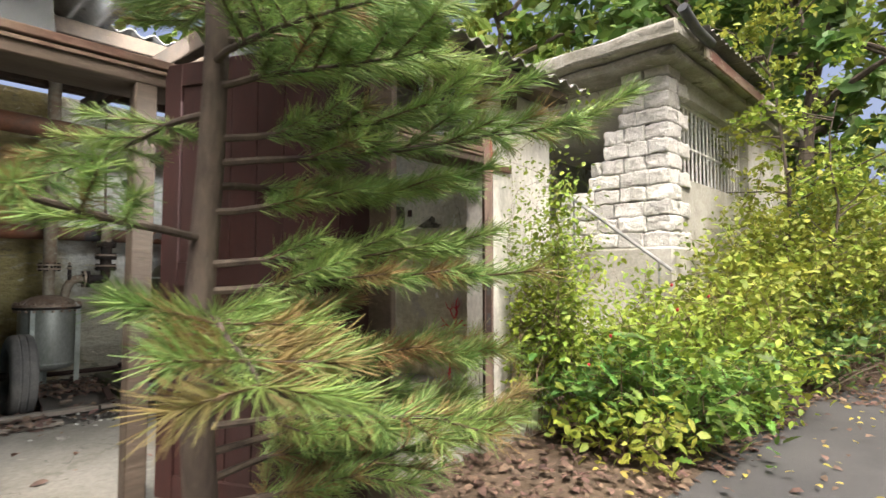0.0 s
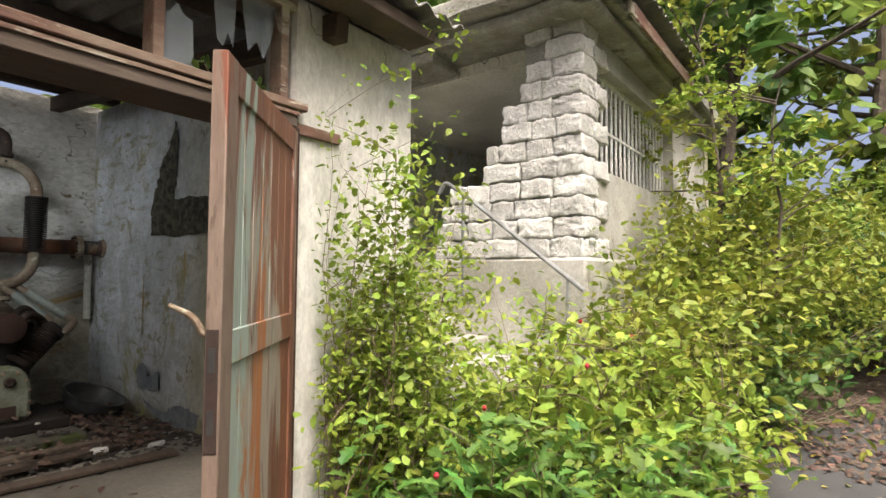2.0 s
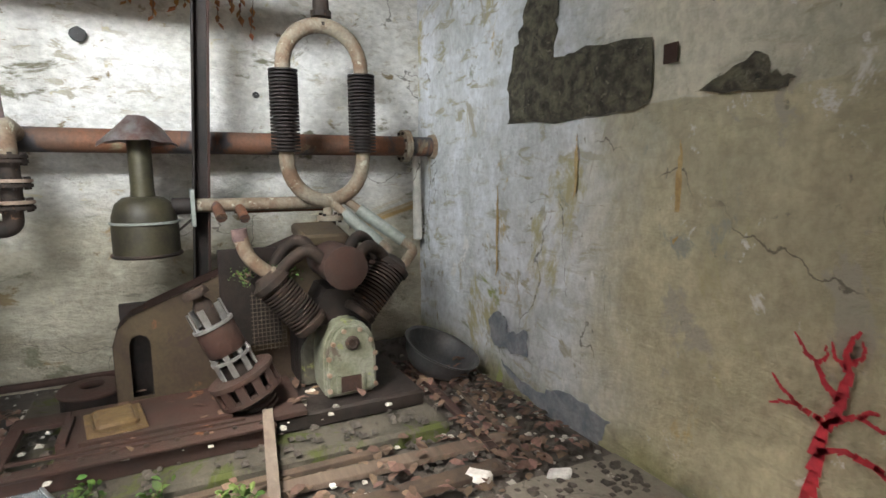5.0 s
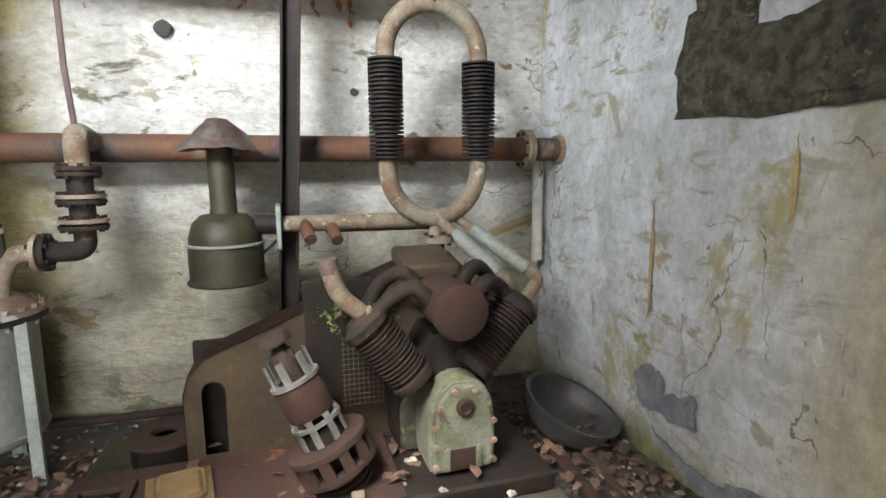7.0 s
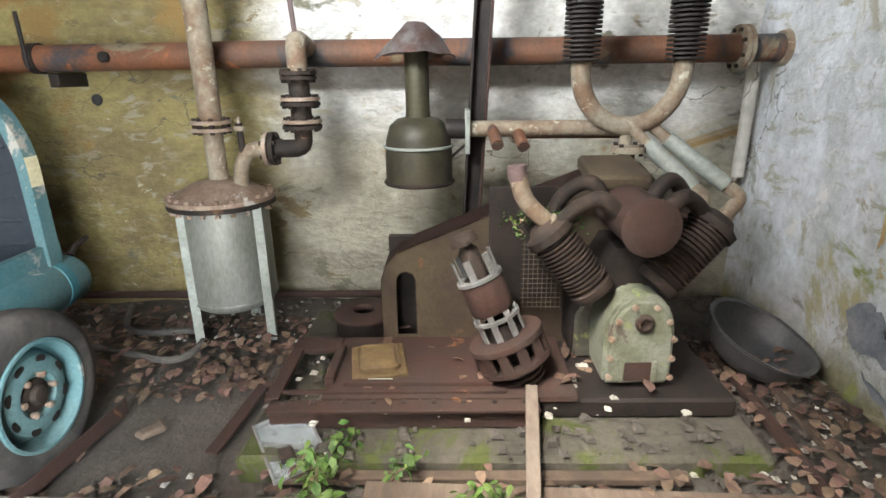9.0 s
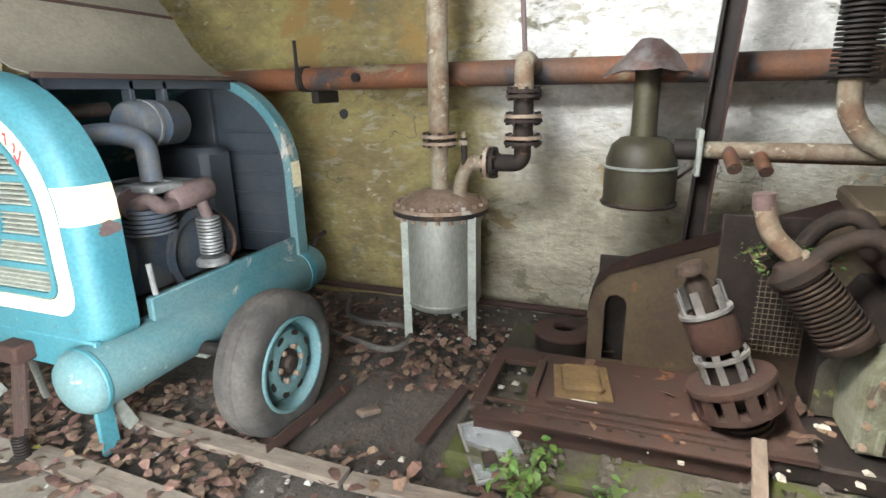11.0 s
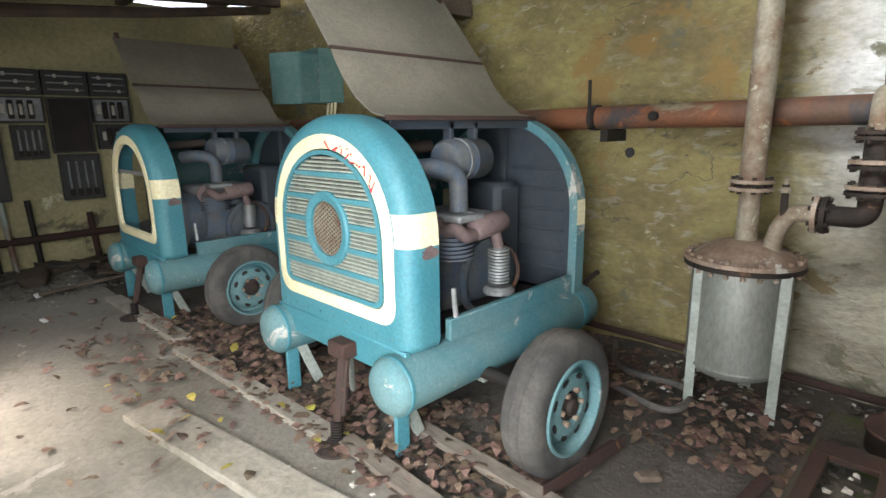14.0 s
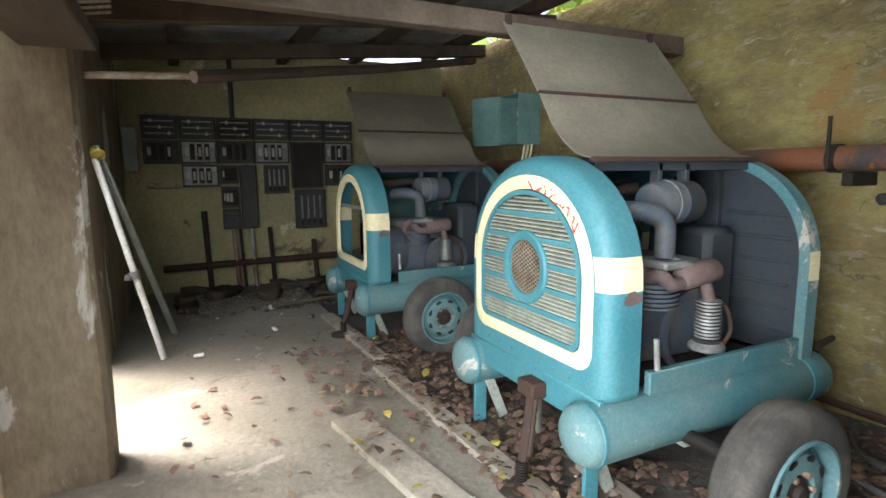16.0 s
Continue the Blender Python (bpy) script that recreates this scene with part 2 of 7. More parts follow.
M_right = surf("pale_lime_plaster", (0.56, 0.53, 0.43), (0.44, 0.42, 0.33), 1.6, 0.9, bump=0.9, fine=22, zones=(("Z", 1.69, 0.006, 0.06, (0.46, 0.42, 0.29), (0.36, 0.33, 0.23)), ("X", -5.15, 0.4, 1.0, (0.60, 0.63, 0.66), (0.45, 0.47, 0.47)), ("Z", 0.1, 0.12, 0.4, (0.28, 0.27, 0.14), (0.18, 0.175, 0.11))), strokes=((0.30, 0.28, 0.20), 1.7), spots=(((0.36, 0.33, 0.19), 0.95, 0.58, 0.9), ((0.60, 0.60, 0.58), 4.5, 0.61, 0.9), ((0.33, 0.31, 0.25), 3.1, 0.585, 0.9), ((0.40, 0.31, 0.15), 2.2, 0.625, 0.9), ((0.21, 0.20, 0.15), 12, 0.65, 0.9), ((0.26, 0.27, 0.23), 2.6, 0.61, 0.9), ((0.13, 0.12, 0.10), 5.6, 0.66, 0.9), ((0.24, 0.27, 0.09), 1.4, 0.655, 0.9)), bump_dist=0.02, stretch=(1, 1, 0.75), cracks=1.3)
M_front = surf("weathered_white_render", (0.64, 0.635, 0.59), (0.48, 0.47, 0.42), 1.2, 0.88, bump=0.7, fine=30, spots=(((0.3, 0.29, 0.25), 2.2, 0.68, 0.9),), stretch=(1, 1, 0.5), cracks=1.3)
M_far = surf("dingy_far_plaster", (0.36, 0.32, 0.17), (0.24, 0.22, 0.13), 1.0, 0.92, bump=0.3, fine=20, spots=(((0.5, 0.47, 0.34), 1.7, 0.64, 0.9), ((0.1, 0.09, 0.06), 1.4, 0.62, 0.9)), cracks=1.3)
M_pillar = surf("greyed_concrete_pillar", (0.34, 0.29, 0.215), (0.19, 0.145, 0.10), 2.0, 0.85, bump=0.6, fine=30, spots=(((0.56, 0.55, 0.52), 2.4, 0.59, 0.8), ((0.17, 0.085, 0.04), 3.0, 0.68, 0.9)), stretch=(1, 1, 0.4))
M_block = surf("rough_whitewashed_block", (0.70, 0.69, 0.655), (0.55, 0.54, 0.50), 3.0, 0.95, bump=1.0, fine=34, spots=(((0.34, 0.32, 0.27), 6.0, 0.63, 0.95), ((0.22, 0.21, 0.18), 26.0, 0.62, 0.95)), per_object=0.12, bump_dist=0.03)
M_mortar = surf("grey_mortar", (0.3, 0.29, 0.26), None, 4, 0.95, bump=0.6, fine=40)
M_brick = surf("bare_dark_masonry", (0.06, 0.056, 0.045), (0.2, 0.185, 0.13), 14, 0.95, bump=1.0, fine=40, spots=(((0.26, 0.24, 0.18), 22, 0.6, 0.95), ((0.03, 0.03, 0.025), 17, 0.62, 0.95)), bump_dist=0.05)
M_bluegrey = surf("blue_grey_undercoat", (0.13, 0.15, 0.18), (0.24, 0.25, 0.26), 7, 0.9, bump=0.4, fine=40)
M_ochre = surf("ochre_run_off", (0.42, 0.32, 0.16), (0.36, 0.24, 0.1), 8, 0.9, bump=0.2)
M_slab = surf("concrete_slab", (0.42, 0.41, 0.37), (0.28, 0.27, 0.23), 1.5, 0.9, bump=0.5, fine=30, spots=(((0.16, 0.15, 0.12), 3, 0.64, 0.9),))
M_cap = surf("lichen_stained_concrete", (0.36, 0.35, 0.31), (0.22, 0.21, 0.17), 2.2, 0.95, bump=0.9, fine=28, spots=(((0.12, 0.115, 0.09), 1.6, 0.58, 0.95), ((0.42, 0.41, 0.36), 5, 0.6, 0.95), ((0.06, 0.055, 0.045), 3.5, 0.64, 0.95)), bump_dist=0.03)
M_floor = surf("dusty_concrete_floor", (0.21, 0.195, 0.165), (0.14, 0.13, 0.105), 0.8, 0.85, bump=0.6, fine=26, spots=(((0.12, 0.11, 0.085), 1.1, 0.58, 0.9), ((0.28, 0.265, 0.23), 3.0, 0.62, 0.85), ((0.08, 0.072, 0.058), 9.0, 0.63, 0.9)), cracks=1.1)
M_floorslab = surf("worn_floor_slab", (0.30, 0.275, 0.23), (0.2, 0.18, 0.145), 1.4, 0.88, bump=0.6, fine=26, spots=(((0.13, 0.12, 0.095), 2.0, 0.6, 0.9),))
M_dirt = surf("damp_dirt", (0.056, 0.05, 0.043), (0.09, 0.08, 0.068), 1.4, 0.9, bump=0.8, fine=22, spots=(((0.14, 0.125, 0.1), 7, 0.66, 0.9),), bump_dist=0.02)
M_moss = surf("mossy_concrete", (0.078, 0.072, 0.056), (0.045, 0.042, 0.032), 2.2, 0.95, bump=0.7, fine=30, spots=(((0.05, 0.062, 0.014), 3.0, 0.5, 0.95), ((0.08, 0.07, 0.05), 5, 0.64, 0.95)), bump_dist=0.02)
M_asphalt = surf("worn_asphalt", (0.07, 0.069, 0.068), (0.05, 0.05, 0.05), 0.7, 0.9, bump=0.6, fine=70, spots=(((0.14, 0.13, 0.12), 2.0, 0.66, 0.9),))
M_earth = surf("leafy_soil", (0.12, 0.085, 0.055), (0.07, 0.05, 0.035), 1.5, 0.95, bump=0.8, fine=25, spots=(((0.2, 0.14, 0.1), 8, 0.58, 0.95), ((0.06, 0.08, 0.025), 0.7, 0.58, 0.95)), bump_dist=0.03)
M_litter = surf("dead_leaves", (0.18, 0.12, 0.085), (0.10, 0.068, 0.05), 9, 0.85, bump=0.2, fine=60, per_island=0.45, trans=0.15)
M_dryleaf = surf("hanging_dry_leaf", (0.36, 0.17, 0.06), (0.24, 0.11, 0.045), 9, 0.8, bump=0.1, per_island=0.3, trans=0.3)
M_yleaf = surf("fallen_yellow_leaf", (0.42, 0.38, 0.08), (0.32, 0.26, 0.06), 9, 0.7, bump=0.1, per_island=0.25, trans=0.3)
M_rust = surf("rusted_steel", RUST, (0.04, 0.026, 0.021), 5, 0.85, metal=0.15, bump=0.5, fine=50, spots=(((0.17, 0.075, 0.035), 6, 0.64, 0.9),))
M_rustpipe = surf("rust_and_old_paint_pipe", (0.20, 0.078, 0.036), (0.10, 0.06, 0.042), 2.2, 0.7, metal=0.2, bump=0.35, fine=50, spots=(((0.20, 0.165, 0.105), 2.0, 0.56, 0.7), ((0.05, 0.047, 0.05), 1.1, 0.55, 0.6), ((0.27, 0.10, 0.04), 3.4, 0.6, 0.7)))
M_palepipe = surf("pale_rust_flecked_pipe", (0.28, 0.25, 0.19), (0.17, 0.11, 0.07), 7, 0.75, metal=0.15, bump=0.4, fine=55, spots=(((0.38, 0.36, 0.28), 14, 0.6, 0.8),))
M_dark = surf("oily_black_iron", (0.016, 0.014, 0.013), (0.028, 0.021, 0.018), 6, 0.65, metal=0.35, bump=0.4, fine=55)
M_iron = surf("brown_cast_iron", (0.048, 0.033, 0.025), (0.02, 0.017, 0.015), 8, 0.75, metal=0.3, bump=0.5, fine=60, spots=(((0.15, 0.08, 0.045), 10, 0.6, 0.8),))
M_gear = surf("chipped_grey_green_enamel", (0.20, 0.215, 0.175), (0.11, 0.12, 0.075), 7, 0.6, bump=0.4, fine=50, spots=(((0.09, 0.08, 0.06), 6, 0.6, 0.8), ((0.2, 0.23, 0.09), 4, 0.6, 0.7)))
M_gearback = surf("dark_green_black_enamel", (0.10, 0.10, 0.075), (0.04, 0.038, 0.03), 6, 0.6, bump=0.4, fine=50, spots=(((0.15, 0.17, 0.06), 4, 0.6, 0.8),))
M_olivepaint = surf("olive_enamel", (0.058, 0.053, 0.03), (0.034, 0.03, 0.022), 5, 0.5, metal=0.2, bump=0.2, fine=60, spots=(((0.13, 0.08, 0.04), 9, 0.66, 0.7),))
M_silver = surf("dull_aluminium_paint", (0.31, 0.32, 0.295), (0.22, 0.23, 0.195), 3, 0.45, metal=0.45, bump=0.15, fine=60, spots=(((0.3, 0.33, 0.14), 2.2, 0.66, 0.6),), stretch=(1, 1, 0.4))
M_leg = surf("grey_green_angle_iron", (0.33, 0.36, 0.33), (0.24, 0.26, 0.23), 5, 0.6, metal=0.2, bump=0.2)
M_lid = surf("rust_stained_pale_dome", (0.34, 0.27, 0.21), (0.2, 0.13, 0.09), 6, 0.6, metal=0.2, bump=0.4, fine=60, spots=(((0.46, 0.44, 0.4), 8, 0.6, 0.6),))
M_teal = surf("faded_turquoise_paint", (0.036, 0.155, 0.19), (0.055, 0.18, 0.21), 2.5, 0.5, bump=0.15, fine=60, spots=(((0.26, 0.34, 0.33), 2.6, 0.68, 0.8), ((0.16, 0.08, 0.05), 9, 0.72, 0.9)))
M_tealdusty = surf("dusty_turquoise_paint", (0.042, 0.145, 0.17), (0.105, 0.185, 0.19), 2.2, 0.7, bump=0.2, fine=60, spots=(((0.36, 0.34, 0.30), 4.0, 0.6, 0.9), ((0.16, 0.08, 0.05), 9, 0.68, 0.9)))
M_cream = surf("cream_paint", (0.72, 0.66, 0.44), (0.6, 0.54, 0.34), 3, 0.5, bump=0.15, fine=60, spots=(((0.2, 0.08, 0.06), 7, 0.69, 0.8), ((0.5, 0.47, 0.38), 3.5, 0.6, 0.7)))
M_greyblue = surf("dark_slate_blue_paint", (0.022, 0.030, 0.041), (0.036, 0.042, 0.048), 3, 0.6, bump=0.2, fine=60, spots=(((0.14, 0.07, 0.04), 3, 0.68, 0.8),))
M_engine = surf("dusty_blue_engine_paint", (0.062, 0.085, 0.12), (0.105, 0.105, 0.10), 7, 0.65, metal=0.2, bump=0.3, fine=60, spots=(((0.14, 0.08, 0.05), 9, 0.62, 0.8),))
M_mauve = surf("dusty_oxide_silencer", (0.15, 0.105, 0.10), (0.105, 0.075, 0.07), 6, 0.8, metal=0.1, bump=0.3)
M_guard = surf("brown_rusted_sheet", (0.05, 0.035, 0.024), (0.078, 0.06, 0.035), 3.0, 0.8, metal=0.1, bump=0.3, fine=50, spots=(((0.05, 0.035, 0.028), 4, 0.6, 0.8), ((0.14, 0.07, 0.035), 6, 0.66, 0.9)))
M_hood = surf("dusty_brown_sheet_metal", (0.14, 0.128, 0.098), (0.185, 0.168, 0.13), 2.0, 0.75, metal=0.1, bump=0.15, fine=50, spots=(((0.15, 0.15, 0.135), 3, 0.62, 0.7), ((0.16, 0.09, 0.055), 8, 0.7, 0.8)))
M_tyre = surf("dusty_cracked_rubber", (0.04, 0.038, 0.036), (0.095, 0.088, 0.078), 4, 0.9, bump=0.4, fine=60)
M_hatch = surf("yellow_brown_rusted_cover", (0.14, 0.095, 0.04), (0.09, 0.06, 0.03), 9, 0.7, bump=0.4, fine=50, spots=(((0.12, 0.05, 0.03), 7, 0.62, 0.8),))
M_redpaint = surf("faded_red_paint", (0.5, 0.035, 0.05), (0.36, 0.03, 0.045), 12, 0.8, bump=0.1)
M_door = surf("peeling_brown_red_door", (0.21, 0.085, 0.045), (0.13, 0.06, 0.042), 2.4, 0.65, bump=0.6, fine=35, spots=(((0.27, 0.23, 0.19), 3.2, 0.51, 0.8), ((0.27, 0.32, 0.28), 2.0, 0.56, 0.7), ((0.30, 0.12, 0.05), 2.8, 0.58, 0.8), ((0.08, 0.045, 0.03), 6.0, 0.62, 0.8)), stretch=(1, 1, 0.18))
M_dooredge = surf("greyed_brown_door_edge", (0.15, 0.09, 0.062), (0.19, 0.14, 0.11), 3, 0.75, bump=0.6, fine=35, stretch=(1, 1, 0.15), spots=(((0.17, 0.055, 0.03), 4.0, 0.58, 0.8), ((0.1, 0.07, 0.05), 8, 0.62, 0.8)))
M_doorred = surf("dark_red_door", (0.05, 0.017, 0.014), (0.035, 0.016, 0.014), 3, 0.7, bump=0.3, stretch=(1, 1, 0.3), spots=(((0.2, 0.13, 0.09), 4, 0.68, 0.8),))
M_wood = surf("weathered_timber", (0.13, 0.10, 0.075), (0.08, 0.06, 0.045), 3, 0.85, bump=0.5, fine=40, stretch=(1, 0.15, 1), spots=(((0.1, 0.07, 0.05), 3, 0.62, 0.9),))
M_paleboard = surf("pale_flaking_board", (0.19, 0.165, 0.135), (0.12, 0.095, 0.075), 3, 0.85, bump=0.5, fine=40, stretch=(0.3, 1, 1), spots=(((0.16, 0.09, 0.065), 5, 0.6, 0.9),))
M_oldwood = surf("dark_old_timber", (0.085, 0.06, 0.042), (0.05, 0.037, 0.027), 4, 0.9, bump=0.5, fine=40)
M_transom = surf("flaking_red_brown_timber", (0.16, 0.08, 0.058), (0.25, 0.195, 0.14), 4, 0.75, bump=0.5, fine=40, stretch=(1, 0.3, 1), spots=(((0.46, 0.42, 0.34), 5, 0.55, 0.8), ((0.1, 0.06, 0.04), 8, 0.62, 0.8)))
M_roof = surf("grey_fibre_cement_sheet", (0.26, 0.25, 0.235), (0.15, 0.145, 0.13), 1.6, 0.95, bump=0.4, fine=40, spots=(((0.07, 0.07, 0.055), 2.4, 0.6, 0.95),))
M_bark = surf("grey_brown_bark", (0.105, 0.085, 0.065), (0.055, 0.042, 0.034), 9, 0.95, bump=0.9, fine=40, stretch=(1, 1, 0.4))
M_twig = surf("brown_twig", (0.16, 0.11, 0.07), (0.1, 0.07, 0.05), 9, 0.9, bump=0.3)
M_leaf = surf("yellow_green_leaf", (0.17, 0.24, 0.035), (0.30, 0.33, 0.05), 1.6, 0.55, bump=0.0, per_island=0.35, trans=0.35)
M_leafdark = surf("deep_green_leaf", (0.06, 0.13, 0.03), (0.10, 0.17, 0.035), 1.6, 0.5, bump=0.0, per_island=0.35, trans=0.3)
M_crown = surf("tree_foliage", (0.14, 0.235, 0.045), (0.25, 0.31, 0.07), 0.5, 0.6, bump=0.0, per_island=0.45, trans=0.5)
M_needle = surf("pine_needle", (0.17, 0.29, 0.085), (0.25, 0.36, 0.10), 3, 0.5, bump=0.0, per_island=0.4, trans=0.2)
M_needlebrown = surf("dry_pine_needle", (0.26, 0.17, 0.07), (0.2, 0.2, 0.07), 3, 0.6, bump=0.0, per_island=0.3, trans=0.2)
M_panel = surf("black_switchboard_panel", (0.022, 0.022, 0.022), (0.04, 0.038, 0.034), 6, 0.6, bump=0.2)
M_slat = surf("dusty_grey_green_slat", (0.30, 0.32, 0.27), (0.20, 0.22, 0.19), 9, 0.7, bump=0.1)
M_steelgrey = surf("grey_steel", (0.27, 0.28, 0.28), (0.16, 0.16, 0.155), 6, 0.5, metal=0.4, bump=0.2)
M_porcelain = surf("dusty_porcelain", (0.5, 0.47, 0.4), (0.36, 0.33, 0.27), 9, 0.5, bump=0.1)
M_boxteal = surf("dusty_teal_cabinet_paint", (0.10, 0.22, 0.21), (0.16, 0.27, 0.25), 4, 0.6, bump=0.15, spots=(((0.2, 0.18, 0.14), 5, 0.68, 0.8),))
M_white = surf("off_white", (0.7, 0.7, 0.68), (0.55, 0.55, 0.52), 8, 0.7, bump=0.1)
M_plate = surf("painted_dark_sheet", (0.05, 0.055, 0.06), (0.09, 0.09, 0.09), 4, 0.45, metal=0.3, bump=0.2, spots=(((0.2, 0.18, 0.15), 10, 0.7, 0.8),))
M_tin = surf("crumpled_tin", (0.36, 0.34, 0.33), (0.24, 0.15, 0.13), 9, 0.45, metal=0.6, bump=0.5, fine=20)
M_orange = surf("faded_orange_board", (0.34, 0.12, 0.07), (0.26, 0.14, 0.09), 4, 0.8, bump=0.3)
M_mesh_dark = surf("rusty_wire", (0.13, 0.11, 0.08), (0.08, 0.06, 0.045), 12, 0.7, metal=0.3, bump=0.2)

glass = bpy.data.materials.new("dusty_glass")
glass.use_nodes = True
gb = glass.node_tree.nodes["Principled BSDF"]
gb.inputs["Base Color"].default_value = (0.85, 0.93, 0.97, 1)
gb.inputs["Roughness"].default_value = 0.25
gb.inputs["Transmission Weight"].default_value = 0.85
M_glass = glass

# ---- the building ----
XB, YR, YL = -7.3, 4.3, -5.8        # inner faces of the back, right and far walls
XI, XF = -3.28, -3.02               # inner and outer face of the front wall
JAMB = 3.65                         # the right jamb of the wide doorway
PIL0, PIL1 = -1.42, -1.1            # the pillar between the two doorways


def structure(name, bm, material, label, category, smooth=False):
    return tagged(obj(name, bm, material, smooth=smooth), label, category, kind="structure")


def grid_wall(bm, m, w, h, nx, ny, amount, seed):
    """A plane w by h with an uneven surface, along x and z of m."""
    vs = [[bm.verts.new(m @ Vector((w * i / nx, amount * (noise.noise(Vector((w * i / nx * 1.1, h * j / ny * 1.3, seed))) + 0.32 * noise.noise(Vector((w * i / nx * 3.2, h * j / ny * 8.5, seed + 4.0)))), h * j / ny))) for i in range(nx + 1)] for j in range(ny + 1)]
    for j in range(ny):
        for i in range(nx):
            bm.faces.new((vs[j][i], vs[j][i + 1], vs[j + 1][i + 1], vs[j + 1][i]))
    return bm


bm = boxed(XB - 0.32, XB - 0.03, YL - 0.3, YR + 0.36, -0.3, 3.17)
grid_wall(bm, Matrix.Translation((XB, YL, -0.05)) @ pose(0, 0, 0, 0, 0, 90), YR - YL, 3.22, 210, 80, -0.02, 3.0)
structure("wall_back", bm, M_back, "cracked plaster wall, white to olive yellow, with damp stains", "wall", True)
bm = boxed(XB - 0.03, XI, YR + 0.03, YR + 0.36, -0.3, 3.12)
grid_wall(bm, Matrix.Translation((XB, YR, -0.05)), XI - XB, 3.17, 110, 80, 0.02, 9.0)
structure("wall_right", bm, M_right, "pale plaster wall with peeling and mossy stains", "wall", True)
structure("wall_far", boxed(XB - 0.03, -2.95, YL - 0.3, YL, -0.3, 3.12), M_far, "dingy olive plaster wall behind the switchboard", "wall")

# front wall: right pier, pillar, end wall; openings between go right through
bm = boxed(XI, XF, JAMB, YR + 0.36, -0.3, 2.86, 0.02)
roughen(bm, 0.012, 3.0)
structure("wall_front_1", bm, M_front, "weathered white rendered wall pier beside the doorway", "wall")
bm = boxed(-3.16, -2.68, PIL0, PIL1, -0.2, 2.3, 0.025)
bmesh.ops.subdivide_edges(bm, edges=bm.edges[:], cuts=3, use_grid_fill=True)
roughen(bm, 0.018, 3.5, 4.0)
structure("pillar_1", bm, M_pillar, "worn concrete pillar with flaking grey plaster", "pillar", True)
structure("wall_front_2", boxed(-2.95, -2.7, YL - 0.3, -3.0, -0.3, 2.85, 0.01), M_pillar, "stained concrete end of the front wall", "wall")
structure("lintel_1", boxed(-2.95, -2.7, -3.0, PIL0, 2.35, 2.85, 0.01), M_pillar, "stained concrete lintel over the second doorway", "lintel")

# floor, dirt strip, slabs
bm = bmesh.new()
grid_wall(bm, Matrix.Translation((-4.95, YL, 0)) @ pose(0, 0, 0, -90, 0, 0), -2.9 + 4.95, YR - YL, 14, 60, 0.012, 2.0)
bm.normal_update()
bmesh.ops.recalc_face_normals(bm, faces=bm.faces)
structure("floor", bm, M_floor, "dusty cracked concrete floor", "floor", True)
bm = bmesh.new()
grid_wall(bm, Matrix.Translation((XB - 0.02, YL, -0.025)) @ pose(0, 0, 0, -90, 0, 0), -4.95 - XB + 0.02, YR - YL, 60, 240, 0.045, 5.0)
bmesh.ops.recalc_face_normals(bm, faces=bm.faces)
structure("floor_dirt", bm, M_dirt, "bare damp dirt with rubble along the wall", "floor", True)
structure("floor_edge", boxed(-3.05, -2.72, PIL1, 4.2, -0.3, -0.012, 0.02), M_slab, "crumbling concrete door sill", "sill")
structure("foundation", boxed(-4.95, -3.05, YL, YR, -0.3, -0.06), M_slab, "concrete floor bed", "floor")


# ---- roof ----
def roof_z(x):
    return 2.93 + (-2.62 - x) * 0.085


roof = thing("roof", "leaking corrugated fibre cement roof on old timbers", "roof", kind="structure")


def sheet(x0, x1, y0, width=0.92, drop=0.0):
    bm = bmesh.new()
    n, rings = 48, []
    for k in range(n + 1):
        y = y0 + width * k / n
        h = 0.026 * math.cos(2 * math.pi * (y - y0) / 0.177)
        rings.append([bm.verts.new((x, y, roof_z(x) + h + drop + dz)) for x, dz in ((x0, 0), (x1, 0), (x1, 0.008), (x0, 0.008))])
    for a, b in zip(rings, rings[1:]):
        for i in range(4):
            bm.faces.new((a[i], a[(i + 1) % 4], b[(i + 1) % 4], b[i]))
    bmesh.ops.recalc_face_normals(bm, faces=bm.faces)
    return part("sheet", bm, M_roof, roof)


y = YL - 0.2
k = 0
while y < 4.0:
    if 1.0 < y < 1.9:
        sheet(-3.4, -2.62, y, drop=0.004 * (k % 2))
    else:
        sheet(-5.0, -2.62, y, drop=0.004 * (k % 2))
    sheet(-7.22, -4.85, y, drop=0.012 + 0.004 * (k % 2))
    y += 0.89
    k += 1
for x in (-7.02, -5.9, -4.9, -3.6):
    bm = boxed(x - 0.06, x + 0.06, YL, YR + 0.1, roof_z(x) - 0.15, roof_z(x) - 0.03, 0.008)
    part("purlin", bm, M_oldwood, roof)
for y in (-4.5, -3.0, -1.5, 0.1, 1.5, 3.9):
    m = pose(-2.9, y, roof_z(-2.9) - 0.22, 0, math.degrees(math.atan(0.085)), 0)
    bm = boxed(-4.45, 0, -0.05, 0.05, -0.08, 0.07, 0.008, m=m)
    part("rafter", bm, M_oldwood, roof)
bm = boxed(-2.92, -2.7, YL - 0.2, 4.5, 2.80, 2.88, 0.006)
part("eaves_board", bm, M_oldwood, roof)
part("wall_plate", boxed(XI, XF - 0.01, PIL0, 3.64, 2.76, 2.86, 0.006), M_oldwood, roof)
part("tie_beam", boxed(-7.2, -3.4, -1.32, -1.2, 2.42, 2.56, 0.01), M_wood, roof, "pale split timber tie beam")
bm = tube([(-3.7, -2.3, 2.2), (-5.5, -3.6, 2.6), (-7.1, -4.4, 2.95)], 0.045, 8)
